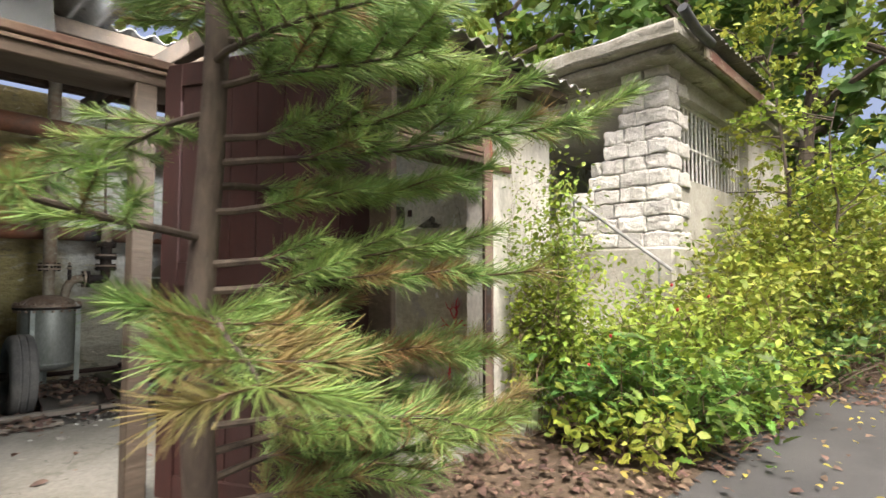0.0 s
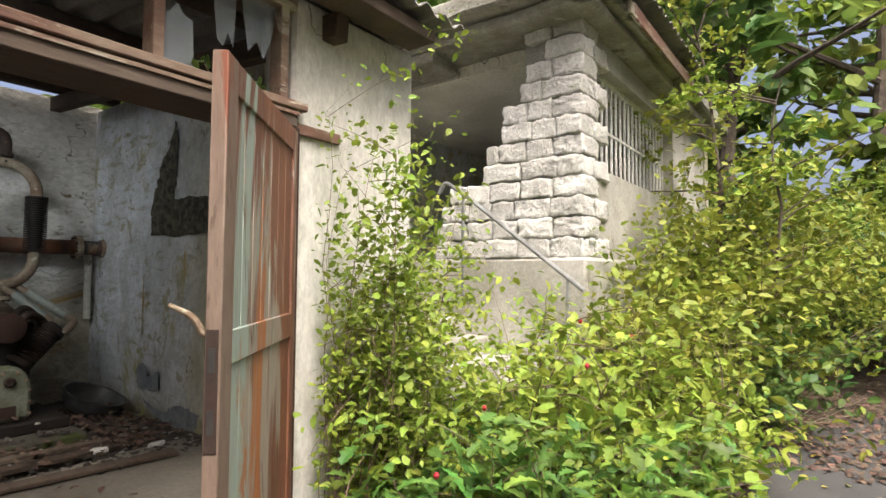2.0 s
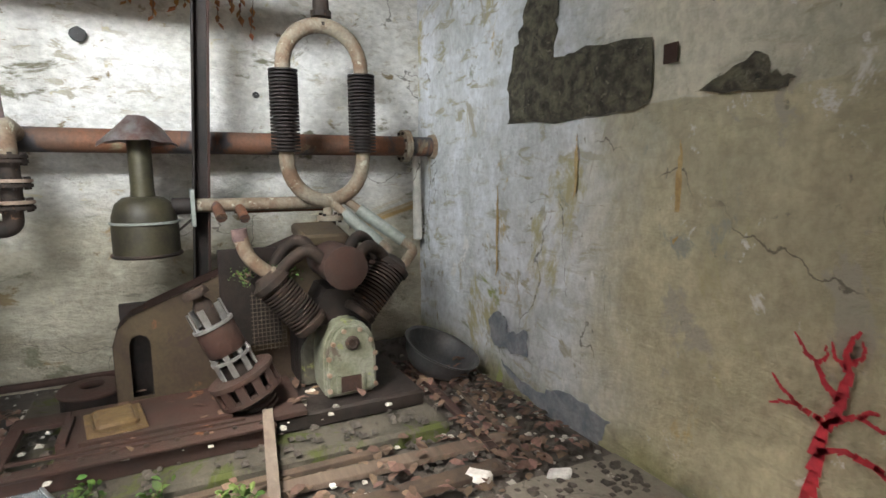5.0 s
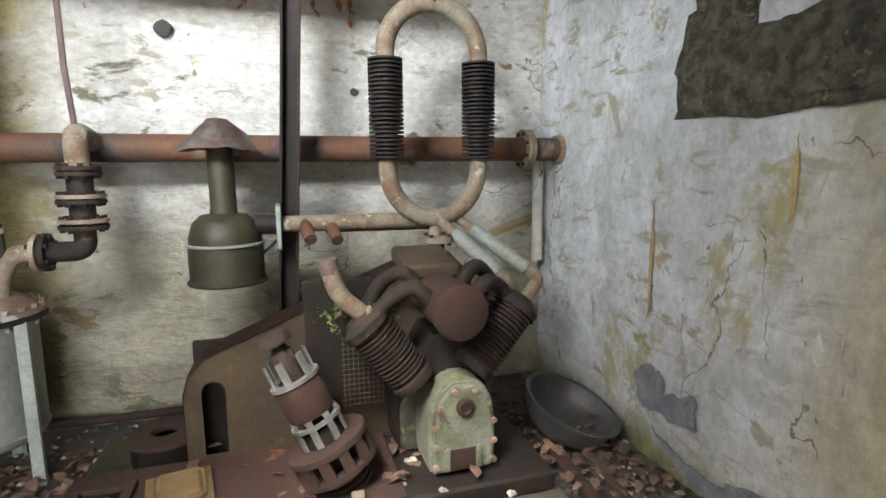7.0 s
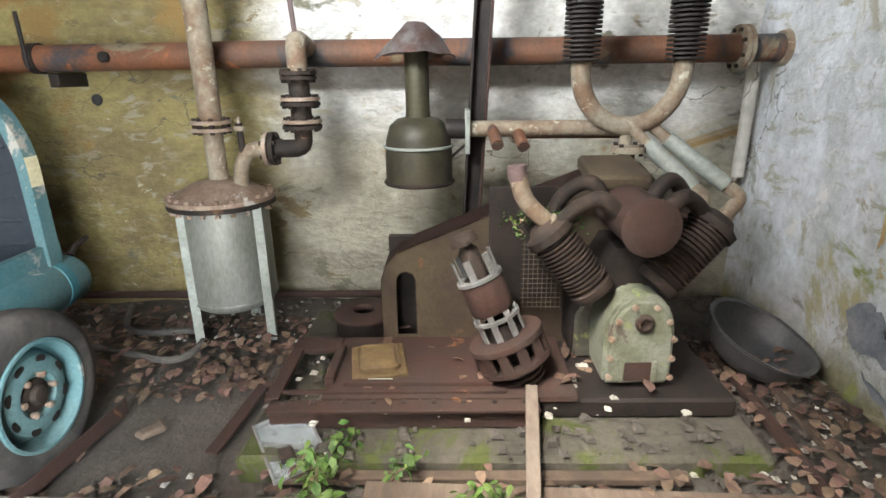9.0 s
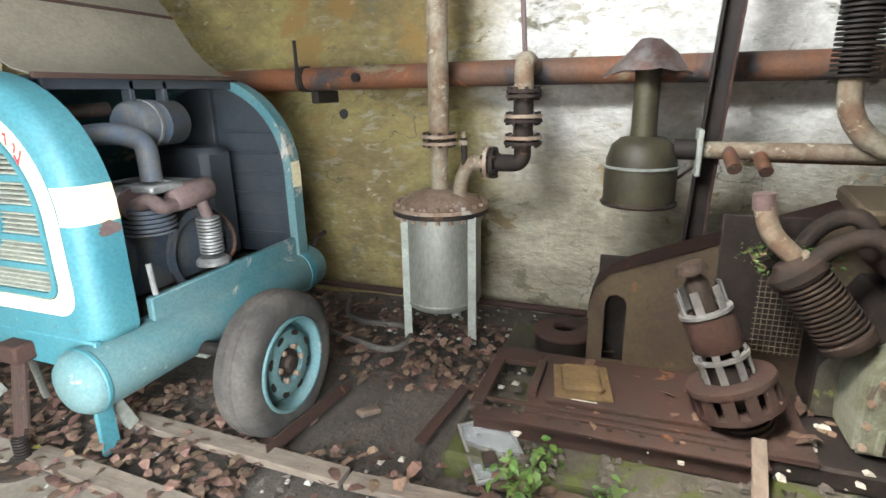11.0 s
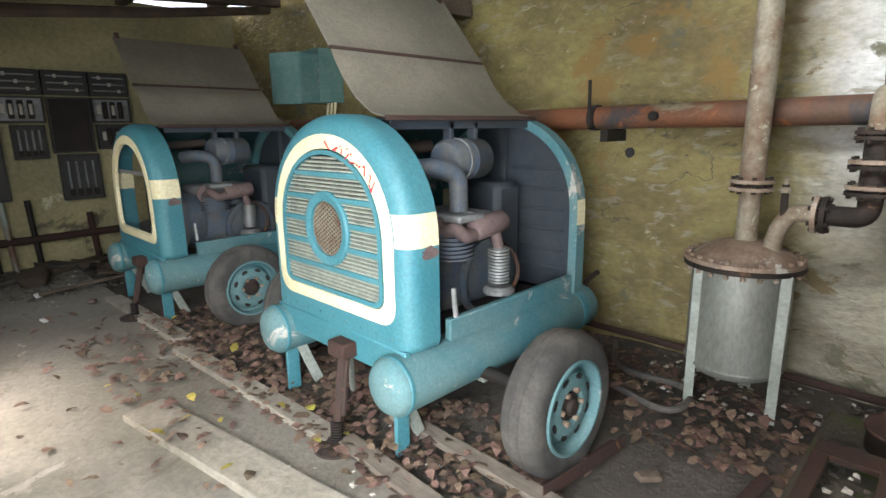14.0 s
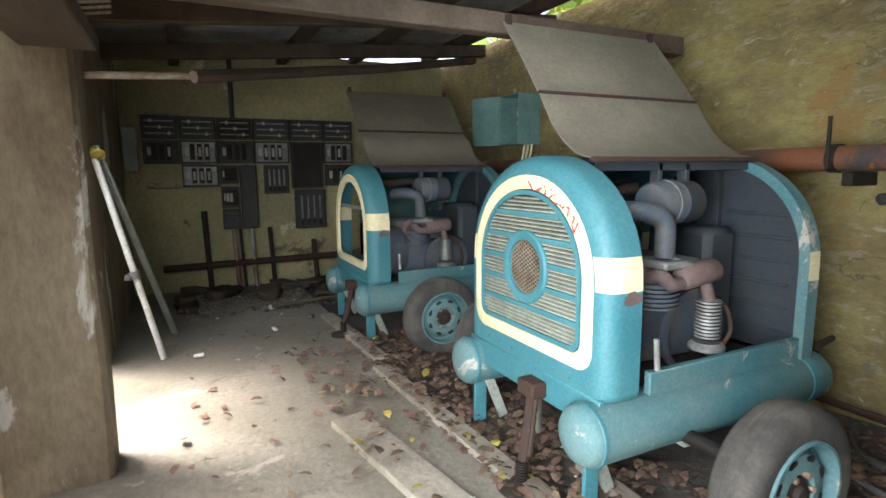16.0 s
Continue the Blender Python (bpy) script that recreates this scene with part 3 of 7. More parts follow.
part("brace_pole", bm, M_oldwood, roof)

# transom with window frames over the wide doorway
transom = thing("transom", "flaking red-brown timber transom with broken panes", "window frame", kind="structure")
part("beam", boxed(XI + 0.02, XF + 0.06, PIL1, JAMB, 2.1, 2.19, 0.008), M_wood, transom)
part("sill_rail", boxed(XF - 0.1, XF + 0.08, PIL1, JAMB + 0.05, 2.195, 2.24, 0.006), M_transom, transom)
part("white_strip", boxed(XF + 0.062, XF + 0.072, PIL1, JAMB, 2.165, 2.185, 0.002), M_transom, transom)
for y in (PIL1 + 0.03, 0.1, 1.25, 2.1, 2.93, 3.58):
    part("mullion", boxed(XF - 0.07, XF + 0.03, y - 0.025, y + 0.025, 2.24, 2.78, 0.004), M_transom, transom)
part("head_rail", boxed(XF - 0.08, XF + 0.04, PIL1, JAMB, 2.74, 2.79, 0.004), M_transom, transom)
rnd = random.Random(5)
for y, w in ((2.955, 0.16), (3.35, 0.2), (2.8, 0.1), (2.2, 0.3), (1.3, 0.4), (0.2, 0.3), (3.2, 0.12)):
    up = rnd.random() < 0.6
    base, s = (2.74, -1) if up else (2.24, 1)
    outline = [(y, base), (y + w, base)] + [(y + w * (1 - f), base + s * rnd.uniform(0.05, 0.32)) for f in (0.1, 0.35, 0.55, 0.8, 0.97)]
    if s < 0:
        outline = outline[::-1]
    bm = prism(bmesh.new(), outline, 0.004, Matrix(((0, 0, 1, XF - 0.02), (1, 0, 0, 0), (0, 1, 0, 0), (0, 0, 0, 1))))
    bmesh.ops.recalc_face_normals(bm, faces=bm.faces)
    ob = part("glass_shard", bm, M_glass, transom, "jagged shard of dirty window glass", smooth=False)
    ob.visible_shadow = False


# ---- door leaves ----
def door_leaf(label, hinge, angle, width, height, face, edge_mat, z0=0.02):
    """A wooden gate leaf; local x runs from the hinge to the free edge, y is its thickness."""
    d = thing("door_1" if "ajar" in label else "door_2", label, "door", pose(hinge[0], hinge[1], z0, 0, 0, angle), kind="structure")
    part("stile", boxed(0, 0.11, -0.025, 0.025, 0, height, 0.004), face, d)
    part("stile", boxed(width - 0.11, width, -0.027, 0.027, 0, height, 0.004), edge_mat, d)
    for z in (0, height * 0.48, height - 0.12):
        part("rail", boxed(0.11, width - 0.11, -0.025, 0.025, z, z + 0.12, 0.004), face, d)
    n = 7
    for k in range(n):
        x0 = 0.11 + (width - 0.22) * k / n
        part("board", boxed(x0 + 0.002, x0 + (width - 0.22) / n - 0.002, -0.013, 0.013, 0.1, height - 0.1, 0.003), face, d)
    return d


leaf = door_leaf("peeling brown-red wooden door leaf standing ajar", (-3.0, 3.66), -51, 1.08, 2.06, M_door, M_dooredge)
W1 = 1.08
lock = part("lock_plate", boxed(W1 + 0.001, W1 + 0.006, -0.02, 0.02, 0.72, 1.12, 0.001), M_rust, leaf, "rusted lock plate with two keyholes")
part("keyhole", boxed(W1 + 0.006, W1 + 0.008, -0.011, 0.011, 0.98, 1.06), M_panel, lock)
part("keyhole", boxed(W1 + 0.006, W1 + 0.008, -0.011, 0.011, 0.78, 0.86), M_panel, lock)
bm = tube(bend([(W1 - 0.045, -0.02, 1.1), (W1 - 0.045, -0.05, 1.1), (W1 - 0.03, -0.075, 1.16), (W1 - 0.01, -0.15, 1.2)]), [0.018, 0.017, 0.016, 0.015, 0.015, 0.014, 0.014, 0.014, 0.013, 0.013, 0.013, 0.013, 0.012, 0.012, 0.011, 0.009], 8)
part("handle", bm, M_palepipe, leaf, "bent pale metal door handle")
part("handle_plate", boxed(W1 - 0.065, W1 - 0.025, -0.034, -0.0275, 1.02, 1.14, 0.003), M_rust, leaf)
leaf2 = door_leaf("dark red wooden gate leaf swung open", (-2.97, 0.98), 26, 1.29, 2.2, M_doorred, M_wood)
leaf3 = door_leaf("dark red wooden gate leaf folded open", (-2.66, -1.08), 21, 1.3, 2.2, M_doorred, M_wood)

# steel post of the door frame
frame_post = thing("door_frame", "rusty steel and timber door frame post", "door frame", kind="structure")
part("post", boxed(-3.015, -2.955, JAMB - 0.075, JAMB + 0.01, -0.02, 2.1, 0.004), M_rust, frame_post)
part("middle_post", boxed(-3.05, -2.95, 0.82, 0.92, -0.02, 2.1, 0.006), M_wood, frame_post, "pale weathered timber post")
part("board_piece", boxed(-3.016, -2.99, 3.66, 3.98, 2.08, 2.14, 0.004), M_transom, frame_post)

# ---- the neighbouring broken building ----
NX, NY = -2.55, 6.56
structure("neighbour_plinth", roughen(boxed(-6.2, NX + 0.04, NY - 0.02, 12.4, -0.3, 1.5, 0.03), 0.02, 2.0), M_slab, "mossy concrete plinth of the neighbouring building", "plinth")
bm = boxed(-6.6, NX + 0.32, NY - 0.5, 12.6, 3.86, 4.06, 0.03)
box(bm, -6.4, NX + 0.2, NY - 0.3, 12.5, 3.74, 3.86, 0.03)
bmesh.ops.subdivide_edges(bm, edges=bm.edges[:], cuts=9, use_grid_fill=True)
structure("neighbour_roof_slab", roughen(roughen(bm, 0.03, 2.0, 2.0), 0.02, 9.0, 5.0), M_cap, "weathered concrete roof slab with crumbling edges", "roof")
structure("neighbour_ceiling", boxed(-6.2, NX - 0.3, NY + 0.3, 12.2, 3.6, 3.74), M_front, "flaking whitewashed ceiling", "ceiling")
structure("neighbour_wall_back", boxed(-6.4, -6.2, NY, 12.4, 1.5, 3.74), M_right, "stained plaster wall with black paint scrawls", "wall")
structure("neighbour_wall_end", boxed(-6.2, NX, 12.1, 12.4, 1.5, 3.74), M_right, "stained plaster end wall", "wall")
structure("neighbour_wall_front_1", boxed(NX - 0.3, NX - 0.03, 7.0, 12.1, 1.5, 2.4), M_slab, "grey concrete wall under a barred window", "wall")
structure("neighbour_wall_front_2", boxed(NX - 0.3, NX - 0.03, 6.9, 12.1, 3.5, 3.74), M_slab, "grey concrete lintel over a barred window", "lintel")
structure("neighbour_wall_front_3", boxed(NX - 0.3, NX - 0.03, 10.0, 12.1, 2.4, 3.5), M_slab, "grey concrete wall pier", "wall")
structure("broken_lintel", roughen(boxed(-6.2, -4.13, NY - 0.26, NY + 0.28, 3.62, 3.74, 0.02), 0.03, 4.0), M_cap, "broken concrete lintel", "lintel")

gutter = thing("gutter_end", "broken black gutter end on the roof corner", "gutter", kind="structure")
part("trough", tube([(NX + 0.36, NY - 0.46, 4.16), (NX + 0.38, NY - 0.1, 4.02), (NX + 0.4, NY + 0.35, 3.98)], 0.06, 12), M_plate, gutter)
part("board", boxed(NX + 0.325, NX + 0.36, NY + 0.3, 9.6, 3.82, 3.96, 0.006), M_transom, gutter, "rotten brown fascia board")
for k in range(3):
    bm = bmesh.new()
    y0_ = NY + 0.1 + 0.95 * k
    ring_ = []
    for q_ in range(33):
        y_ = y0_ + 0.98 * q_ / 32
        h_ = 4.09 + 0.025 * math.cos(2 * math.pi * (y_ - y0_) / 0.177) + 0.004 * k
        ring_.append([bm.verts.new((x_, y_, h_ + dz_)) for x_, dz_ in ((NX - 1.4, 0.12), (NX + 0.46, 0), (NX + 0.46, 0.008), (NX - 1.4, 0.128))])
    for a_, b_ in zip(ring_, ring_[1:]):
        for q_ in range(4):
            bm.faces.new((a_[q_], a_[(q_ + 1) % 4], b_[(q_ + 1) % 4], b_[q_]))
    bmesh.ops.recalc_face_normals(bm, faces=bm.faces)
    part("sheet", bm, M_roof, gutter, "brown corrugated roof sheet")
grille = thing("window_1", "white painted steel bar window grille", "window", kind="structure")
part("window_frame", box(boxed(NX - 0.2, NX - 0.15, 7.0, 10.0, 2.4, 2.45, 0.004), NX - 0.2, NX - 0.15, 7.0, 10.0, 3.45, 3.5, 0.004), M_white, grille)
for k in range(20):
    y = 7.05 + k * 0.155
    part("bar", boxed(NX - 0.19, NX - 0.165, y, y + 0.022, 2.45, 3.45, 0.003), M_white, grille)
part("crossbar", boxed(NX - 0.2, NX - 0.16, 7.0, 10.0, 2.9, 2.93, 0.003), M_white, grille)

# rough blocks of the broken wall
block_meshes = []
for k in range(6):
    bm = boxed(-0.2, 0.2, -0.15, 0.15, -0.093, 0.093, 0.012)
    bmesh.ops.subdivide_edges(bm, edges=[e for e in bm.edges if e.calc_length() > 0.1], cuts=7, use_grid_fill=True)
    roughen(bm, 0.022, 6.0, k * 3.3)
    roughen(bm, 0.018, 26.0, k * 5.1)
    me = bpy.data.meshes.new("block")
    bm.to_mesh(me)
    bm.free()
    me.shade_smooth()
    me.materials.append(M_block)
    block_meshes.append(me)
broken_wall = thing("broken_wall", "broken wall of rough whitewashed concrete blocks", "wall", kind="structure")
part("mortar_core", boxed(NX - 0.62, NX - 0.04, NY + 0.06, NY + 0.25, 1.5, 3.74), M_mortar, broken_wall)
rnd = random.Random(11)
row, z = 0, 1.5
edge_at = ((1.5, -4.3), (1.75, -4.15), (1.95, -4.05), (2.15, -3.75), (2.35, -3.6), (2.6, -3.45), (2.9, -3.35), (3.05, -3.2), (3.3, -3.05), (3.5, -3.15), (3.75, -3.3))
while z < 3.7:
    left = next(e for h, e in edge_at[::-1] if z + 0.02 >= h) if z >= 1.5 else -4.3
    x = NX - (0.2 if row % 2 else 0.0)
    if row % 2:
        share("block", block_meshes[row % 6], broken_wall, pose(NX - 0.15, NY + 0.2, z + 0.095, 0, 0, 90))
        x = NX - 0.31
    while x - 0.12 > left:
        w = min(rnd.uniform(0.26, 0.44), x - left)
        s = w / 0.4
        share("block", rnd.choice(block_meshes), broken_wall, pose(x - w / 2, NY + 0.14 + rnd.uniform(-0.012, 0.012), z + 0.095, 0, 0, rnd.choice((0, 180))) @ Matrix.Diagonal((s * 0.985, 1, 0.99, 1)))
        x -= w
    if not row % 2:
        share("block", block_meshes[(row + 2) % 6], broken_wall, pose(NX - 0.15, NY + 0.5, z + 0.095, 0, 0, 90) @ Matrix.Diagonal((0.95, 1, 1, 1)))
    z += 0.193
    row += 1

handrail = thing("handrail", "bent grey tubular steel handrail", "handrail")
part("rail", tube(bend([(-4.02, NY - 0.25, 2.18), (-3.95, NY - 0.25, 2.30), (-3.7, NY - 0.25, 2.14), (-2.45, NY - 0.25, 1.2)]), 0.022, 8), M_steelgrey, handrail)
part("upright", tube([(-3.72, NY - 0.25, 1.0), (-3.72, NY - 0.25, 2.15)], 0.016, 8), M_steelgrey, handrail)
part("upright", tube([(-2.6, NY - 0.25, 0.2), (-2.6, NY - 0.25, 1.31)], 0.016, 8), M_steelgrey, handrail)
steps = thing("stair", "overgrown concrete steps up to the broken room", "stairs", kind="structure")
for k in range(8):
    part("step", roughen(boxed(-2.4 - 0.28 * (k + 1), -2.4 - 0.28 * k, NY - 1.1, NY - 0.04, -0.3, 0.0 + 0.18 * k, 0.015), 0.01, 3.0), M_slab, steps)
part("landing", boxed(-6.2, -2.4 - 0.28 * 8, NY - 1.1, NY - 0.04, -0.3, 1.44, 0.015), M_slab, steps)

# ---- ground ----
def sheet_grid(x0, x1, y0, y1, n, m, z, amount, seed):
    bm = bmesh.new()
    vs = [[bm.verts.new((x0 + (x1 - x0) * i / n, y0 + (y1 - y0) * j / m, z + amount * noise.noise(Vector((i * 37.1 / n, j * 37.1 / m, seed))))) for i in range(n + 1)] for j in range(m + 1)]
    for j in range(m):
        for i in range(n):
            bm.faces.new((vs[j][i], vs[j][i + 1], vs[j + 1][i + 1], vs[j + 1][i]))
    return bm


structure("ground", sheet_grid(-300, 300, -300, 300, 60, 60, -0.235, 0.0, 1.0), M_earth, "leaf-strewn woodland soil", "ground")
outline = [(-1.6, -30), (3.2, -30), (3.2, 4.0), (3.6, 9.0), (5.0, 16.0), (9.0, 30), (18, 60), (14, 60), (6.5, 30), (3.0, 17), (0.4, 11.5), (-0.8, 8.8), (-1.9, 7.0), (-1.75, 5.6), (-1.35, 4.0), (-1.4, 1.0)]
bm = prism(bmesh.new(), outline, 0.02, Matrix.Translation((0, 0, -0.235)))
structure("road", bm, M_asphalt, "worn grey asphalt track", "road")

# ---- mobile compressors ----
def arch(hw, top, bottom, rc, zs):
    """Closed outline (y, z): flat bottom with rounded corners, straight sides, elliptic top from zs."""
    out = []
    for k in range(6):
        out.append((-hw + rc + (2 * hw - 2 * rc) * k / 6, bottom))
    for k in range(5):
        a = -math.pi / 2 + math.pi / 2 * k / 5
        out.append((hw - rc + rc * math.cos(a), bottom + rc + rc * math.sin(a)))
    for k in range(6):
        out.append((hw, bottom + rc + (zs - bottom - rc) * k / 6))
    for k in range(28):
        a = math.pi * k / 28
        c, s_ = math.cos(a), math.sin(a)
        out.append((hw * math.copysign(abs(c) ** 0.96, c), zs + (top - zs) * s_ ** 0.96))
    for k in range(6):
        out.append((-hw, zs - (zs - bottom - rc) * k / 6))
    for k in range(5):
        a = math.pi + math.pi / 2 * k / 5
        out.append((-hw + rc + rc * math.cos(a), bottom + rc + rc * math.sin(a)))
    return out


def rings(bm, loops, close=True, mat=0):
    vs = [[bm.verts.new((x, y, z)) for y, z in loop] for x, loop in loops]
    for a, b in zip(vs, vs[1:]):
        n = len(a)
        for k in range(n):
            f = bm.faces.new((a[k], a[(k + 1) % n], b[(k + 1) % n], b[k]))
            f.material_index = mat
    return vs


def half_width(z, hw, top, zs):
    if z <= zs:
        return hw
    u = min(1.0, (z - zs) / (top - zs))
    return hw * (1 - u ** (1 / 0.48)) ** 0.48 if u < 1 else 0.0


def wheel(parent, x, y, z, r, side, dusty):
    m = pose(x, y, z, -90 * side, 0, 0)
    prof = [(r * 0.62, -0.07), (r * 0.66, -0.085), (r * 0.84, -0.095), (r * 0.95, -0.08), (r * 0.985, -0.06), (r, -0.03), (r * 0.985, -0.026), (r * 0.985, -0.02), (r, -0.016), (r, 0.016), (r * 0.985, 0.02), (r * 0.985, 0.026), (r, 0.03), (r * 0.985, 0.06), (r * 0.95, 0.08), (r * 0.84, 0.095), (r * 0.66, 0.085), (r * 0.62, 0.07), (r * 0.62, -0.07)]
    w = part("wheel", turned([(0.001, 0.0), (r * 0.2, 0.0), (r * 0.2, -0.02), (0.001, -0.02)], m, 20), M_dark, parent)
    bm = turned(prof, m, 44)
    for v in bm.verts:
        if v.co.z < z - r * 0.8:
            f = (z - r * 0.8 - v.co.z) / (r * 0.2)
            v.co.z = z - r * 0.8 - f * r * 0.08
            v.co.y += (v.co.y - y) * 0.35 * f
    part("tyre", bm, M_tyre, w, "flat cracked dusty black tyre")
    rim_ = part("rim", turned([(r * 0.66, 0.086), (r * 0.655, 0.097), (r * 0.62, 0.097), (r * 0.605, 0.085), (r * 0.585, 0.03), (r * 0.54, 0.018), (r * 0.52, 0.03), (r * 0.46, 0.062), (r * 0.36, 0.074), (r * 0.27, 0.072), (r * 0.25, 0.055), (r * 0.2, 0.05), (0.001, 0.05)], m, 36), dusty, w, "dusty turquoise pressed steel rim")
    for k in range(8):
        a = 2 * math.pi * (k + 0.5) / 8
        part("vent_hole", turned([(0.001, 0), (0.017, 0), (0.02, 0.004), (0.017, 0.0045), (0.001, 0.0045)], m @ Matrix.Translation((r * 0.42 * math.cos(a), r * 0.42 * math.sin(a), 0.066)) @ Matrix.Rotation(a, 4, "Z") @ Matrix.Diagonal((0.8, 1.3, 1, 1)), 12), M_dark, rim_)
    part("hub_cap", turned([(r * 0.2, 0.05), (r * 0.19, 0.062), (r * 0.12, 0.066), (r * 0.1, 0.085), (r * 0.05, 0.09), (0.001, 0.09)], m, 20), M_iron, w)
    for k in range(6):
        a = 2 * math.pi * k / 6
        part("wheel_nut", turned([(0.013, 0.055), (0.013, 0.08), (0.001, 0.084)], m @ Matrix.Translation((r * 0.235 * math.cos(a), r * 0.235 * math.sin(a), 0)), 6), M_lid, w)
    return w


def finned(bm, m, r0, r1, length, n):
    prof = [(0.001, 0), (r0, 0)]
    for k in range(n):
        z0 = length * (k + 0.25) / n
        z1 = length * (k + 0.75) / n
        prof += [(r0, z0), (r1, z0), (r1, z1), (r0, z1)]
    prof += [(r0, length), (0.001, length)]
    return lathe(bm, prof, m, 26)


def mobile_compressor(label, grille, drop=0.0):
    c = thing("mobile_compressor", label, "air compressor", group="mobile compressors")
    HW, TOP, ZS = 0.60, 1.61, 1.03
    # rounded front shell with cream bands
    loops = [(-0.19, arch(HW, TOP, 0.52, 0.05, ZS)), (-0.09, arch(HW, TOP, 0.52, 0.05, ZS))]
    for k in range(1, 7):
        a = math.pi / 2 * k / 6
        d = 0.085 * (1 - math.cos(a))
        loops.append((-0.09 + 0.09 * math.sin(a), arch(HW - d, TOP - d, 0.52, 0.05, ZS)))
    bm = bmesh.new()
    rings(bm, loops)
    for z_ in (1.02, 1.17):
        bmesh.ops.bisect_plane(bm, geom=bm.verts[:] + bm.edges[:] + bm.faces[:], plane_co=(0, 0, z_), plane_no=(0, 0, 1))
    for f in bm.faces:
        p = f.calc_center_median()
        if 1.02 < p.z < 1.17 and abs(p.y) > 0.40:
            f.material_index = 1
    d = 0.085
    band = [(0.0, arch(HW - d, TOP - d, 0.52, 0.05, ZS)), (0.0, arch(HW - d - 0.01, TOP - d - 0.01, 0.645, 0.1, ZS))]
    rings(bm, band)
    bmesh.ops.remove_doubles(bm, verts=bm.verts, dist=0.0005)
    bmesh.ops.recalc_face_normals(bm, faces=bm.faces)
    sol = bmesh.ops.solidify(bm, geom=bm.faces[:], thickness=0.006)
    shell = part("front_shell", bm, [M_teal, M_cream], c, "rounded turquoise sheet metal front with cream band")
    bm = bmesh.new()
    rings(bm, [(0.001, arch(HW - d - 0.008, TOP - d - 0.008, 0.64, 0.1, ZS)), (0.006, arch(HW - d - 0.014, TOP - d - 0.014, 0.648, 0.1, ZS)), (0.006, arch(HW - d - 0.078, TOP - d - 0.078, 0.708, 0.07, ZS)), (-0.02, arch(HW - d - 0.082, TOP - d - 0.082, 0.712, 0.07, ZS))])
    bmesh.ops.recalc_face_normals(bm, faces=bm.faces)
    part("cream_trim", bm, M_cream, c, "wide cream painted arch band")
    rs = random.Random(14)
    flake = [(-0.135 + (0.05 + rs.uniform(-0.012, 0.012)) * math.cos(2 * math.pi * k / 18), 0.99 + (0.03 + rs.uniform(-0.012, 0.012)) * math.sin(2 * math.pi * k / 18)) for k in range(18)]
    bm = prism(bmesh.new(), flake, 0.003, Matrix(((1, 0, 0, 0), (0, 0, 1, HW), (0, 1, 0, 0), (0, 0, 0, 1))))
    bmesh.ops.recalc_face_normals(bm, faces=bm.faces)
    part("bare_rust_patch", bm, M_mauve, c, "flaked rusty bare patch")
    bm = boxed(-0.03, 0.006, -0.57, 0.57, 0.40, 0.545, 0.006)
    part("front_apron", bm, M_teal, c)
    for k in range(9):
        y_ = -0.48 + k * 0.12
        part("rivet", turned([(0.009, 0), (0.007, 0.005), (0.001, 0.006)], pose(0.0, y_, 0.585, 0, 90, 0), 8), M_tealdusty, c)
    gw, gt, gb_ = HW - d - 0.085, TOP - d - 0.085, 0.716
    if grille:
        bm = bmesh.new()
        rings(bm, [(-0.012, arch(gw, gt, gb_, 0.06, ZS)), (0.012, arch(gw, gt, gb_, 0.06, ZS)), (0.012, arch(gw - 0.022, gt - 0.022, gb_ + 0.022, 0.05, ZS)), (-0.012, arch(gw - 0.022, gt - 0.022, gb_ + 0.022, 0.05, ZS))])
        bmesh.ops.recalc_face_normals(bm, faces=bm.faces)
        g = part("grille", bm, M_teal, c, "louvred turquoise radiator grille with dusty slats")
        bm = prism(bmesh.new(), arch(gw - 0.01, gt - 0.01, gb_ + 0.01, 0.05, ZS), 0.006, Matrix(((0, 0, 1, -0.035), (1, 0, 0, 0), (0, 1, 0, 0), (0, 0, 0, 1))))
        part("backing", bm, M_dark, g)
        n = 34
        for k in range(n):
            z_ = gb_ + 0.03 + (gt - gb_ - 0.05) * k / n
            w_ = half_width(z_ + 0.008, gw - 0.02, gt - 0.02, ZS)
            if w_ < 0.04:
                continue
            rib = k % 6 == 5
            spans = [(-w_, w_)]
            if abs(z_ - 1.05) < 0.18:
                g_ = math.sqrt(0.18 ** 2 - (z_ - 1.05) ** 2)
                spans = [(-w_, -g_), (g_, w_)] if g_ < w_ else []
            for a_, b_ in spans:
                bm = boxed(-0.012, 0.004, a_, b_, -0.0042, 0.0042, m=pose(0, 0, z_, 0, 20, 0)) if not rib else boxed(-0.012, 0.012, a_, b_, z_ - 0.013, z_ + 0.013, 0.003)
                part("rib" if rib else "slat", bm, M_teal if rib else M_slat, g)
        part("ring", turned([(0.14, 0), (0.14, 0.022), (0.15, 0.028), (0.18, 0.028), (0.19, 0.02), (0.19, 0), (0.14, 0)], pose(-0.008, 0, 1.05, 0, 90, 0), 40), M_teal, g, "raised turquoise ring")
        bm = bmesh.new()
        for s_ in (1, -1):
            for k in range(-14, 15):
                o = k * 0.021
                hl = math.sqrt(max(0.0, 0.142 ** 2 - o * o * 0.75))
                if hl < 0.02:
                    continue
                box(bm, -0.002, 0.002, -hl, hl, -0.0024, 0.0024, m=pose(-0.002, 0, 1.05, 32 * s_, 0, 0) @ Matrix.Translation((0, 0, o * 0.86)))
        part("wire_mesh", bm, M_palepipe, g, "rusty diamond wire mesh", smooth=False)
    else:
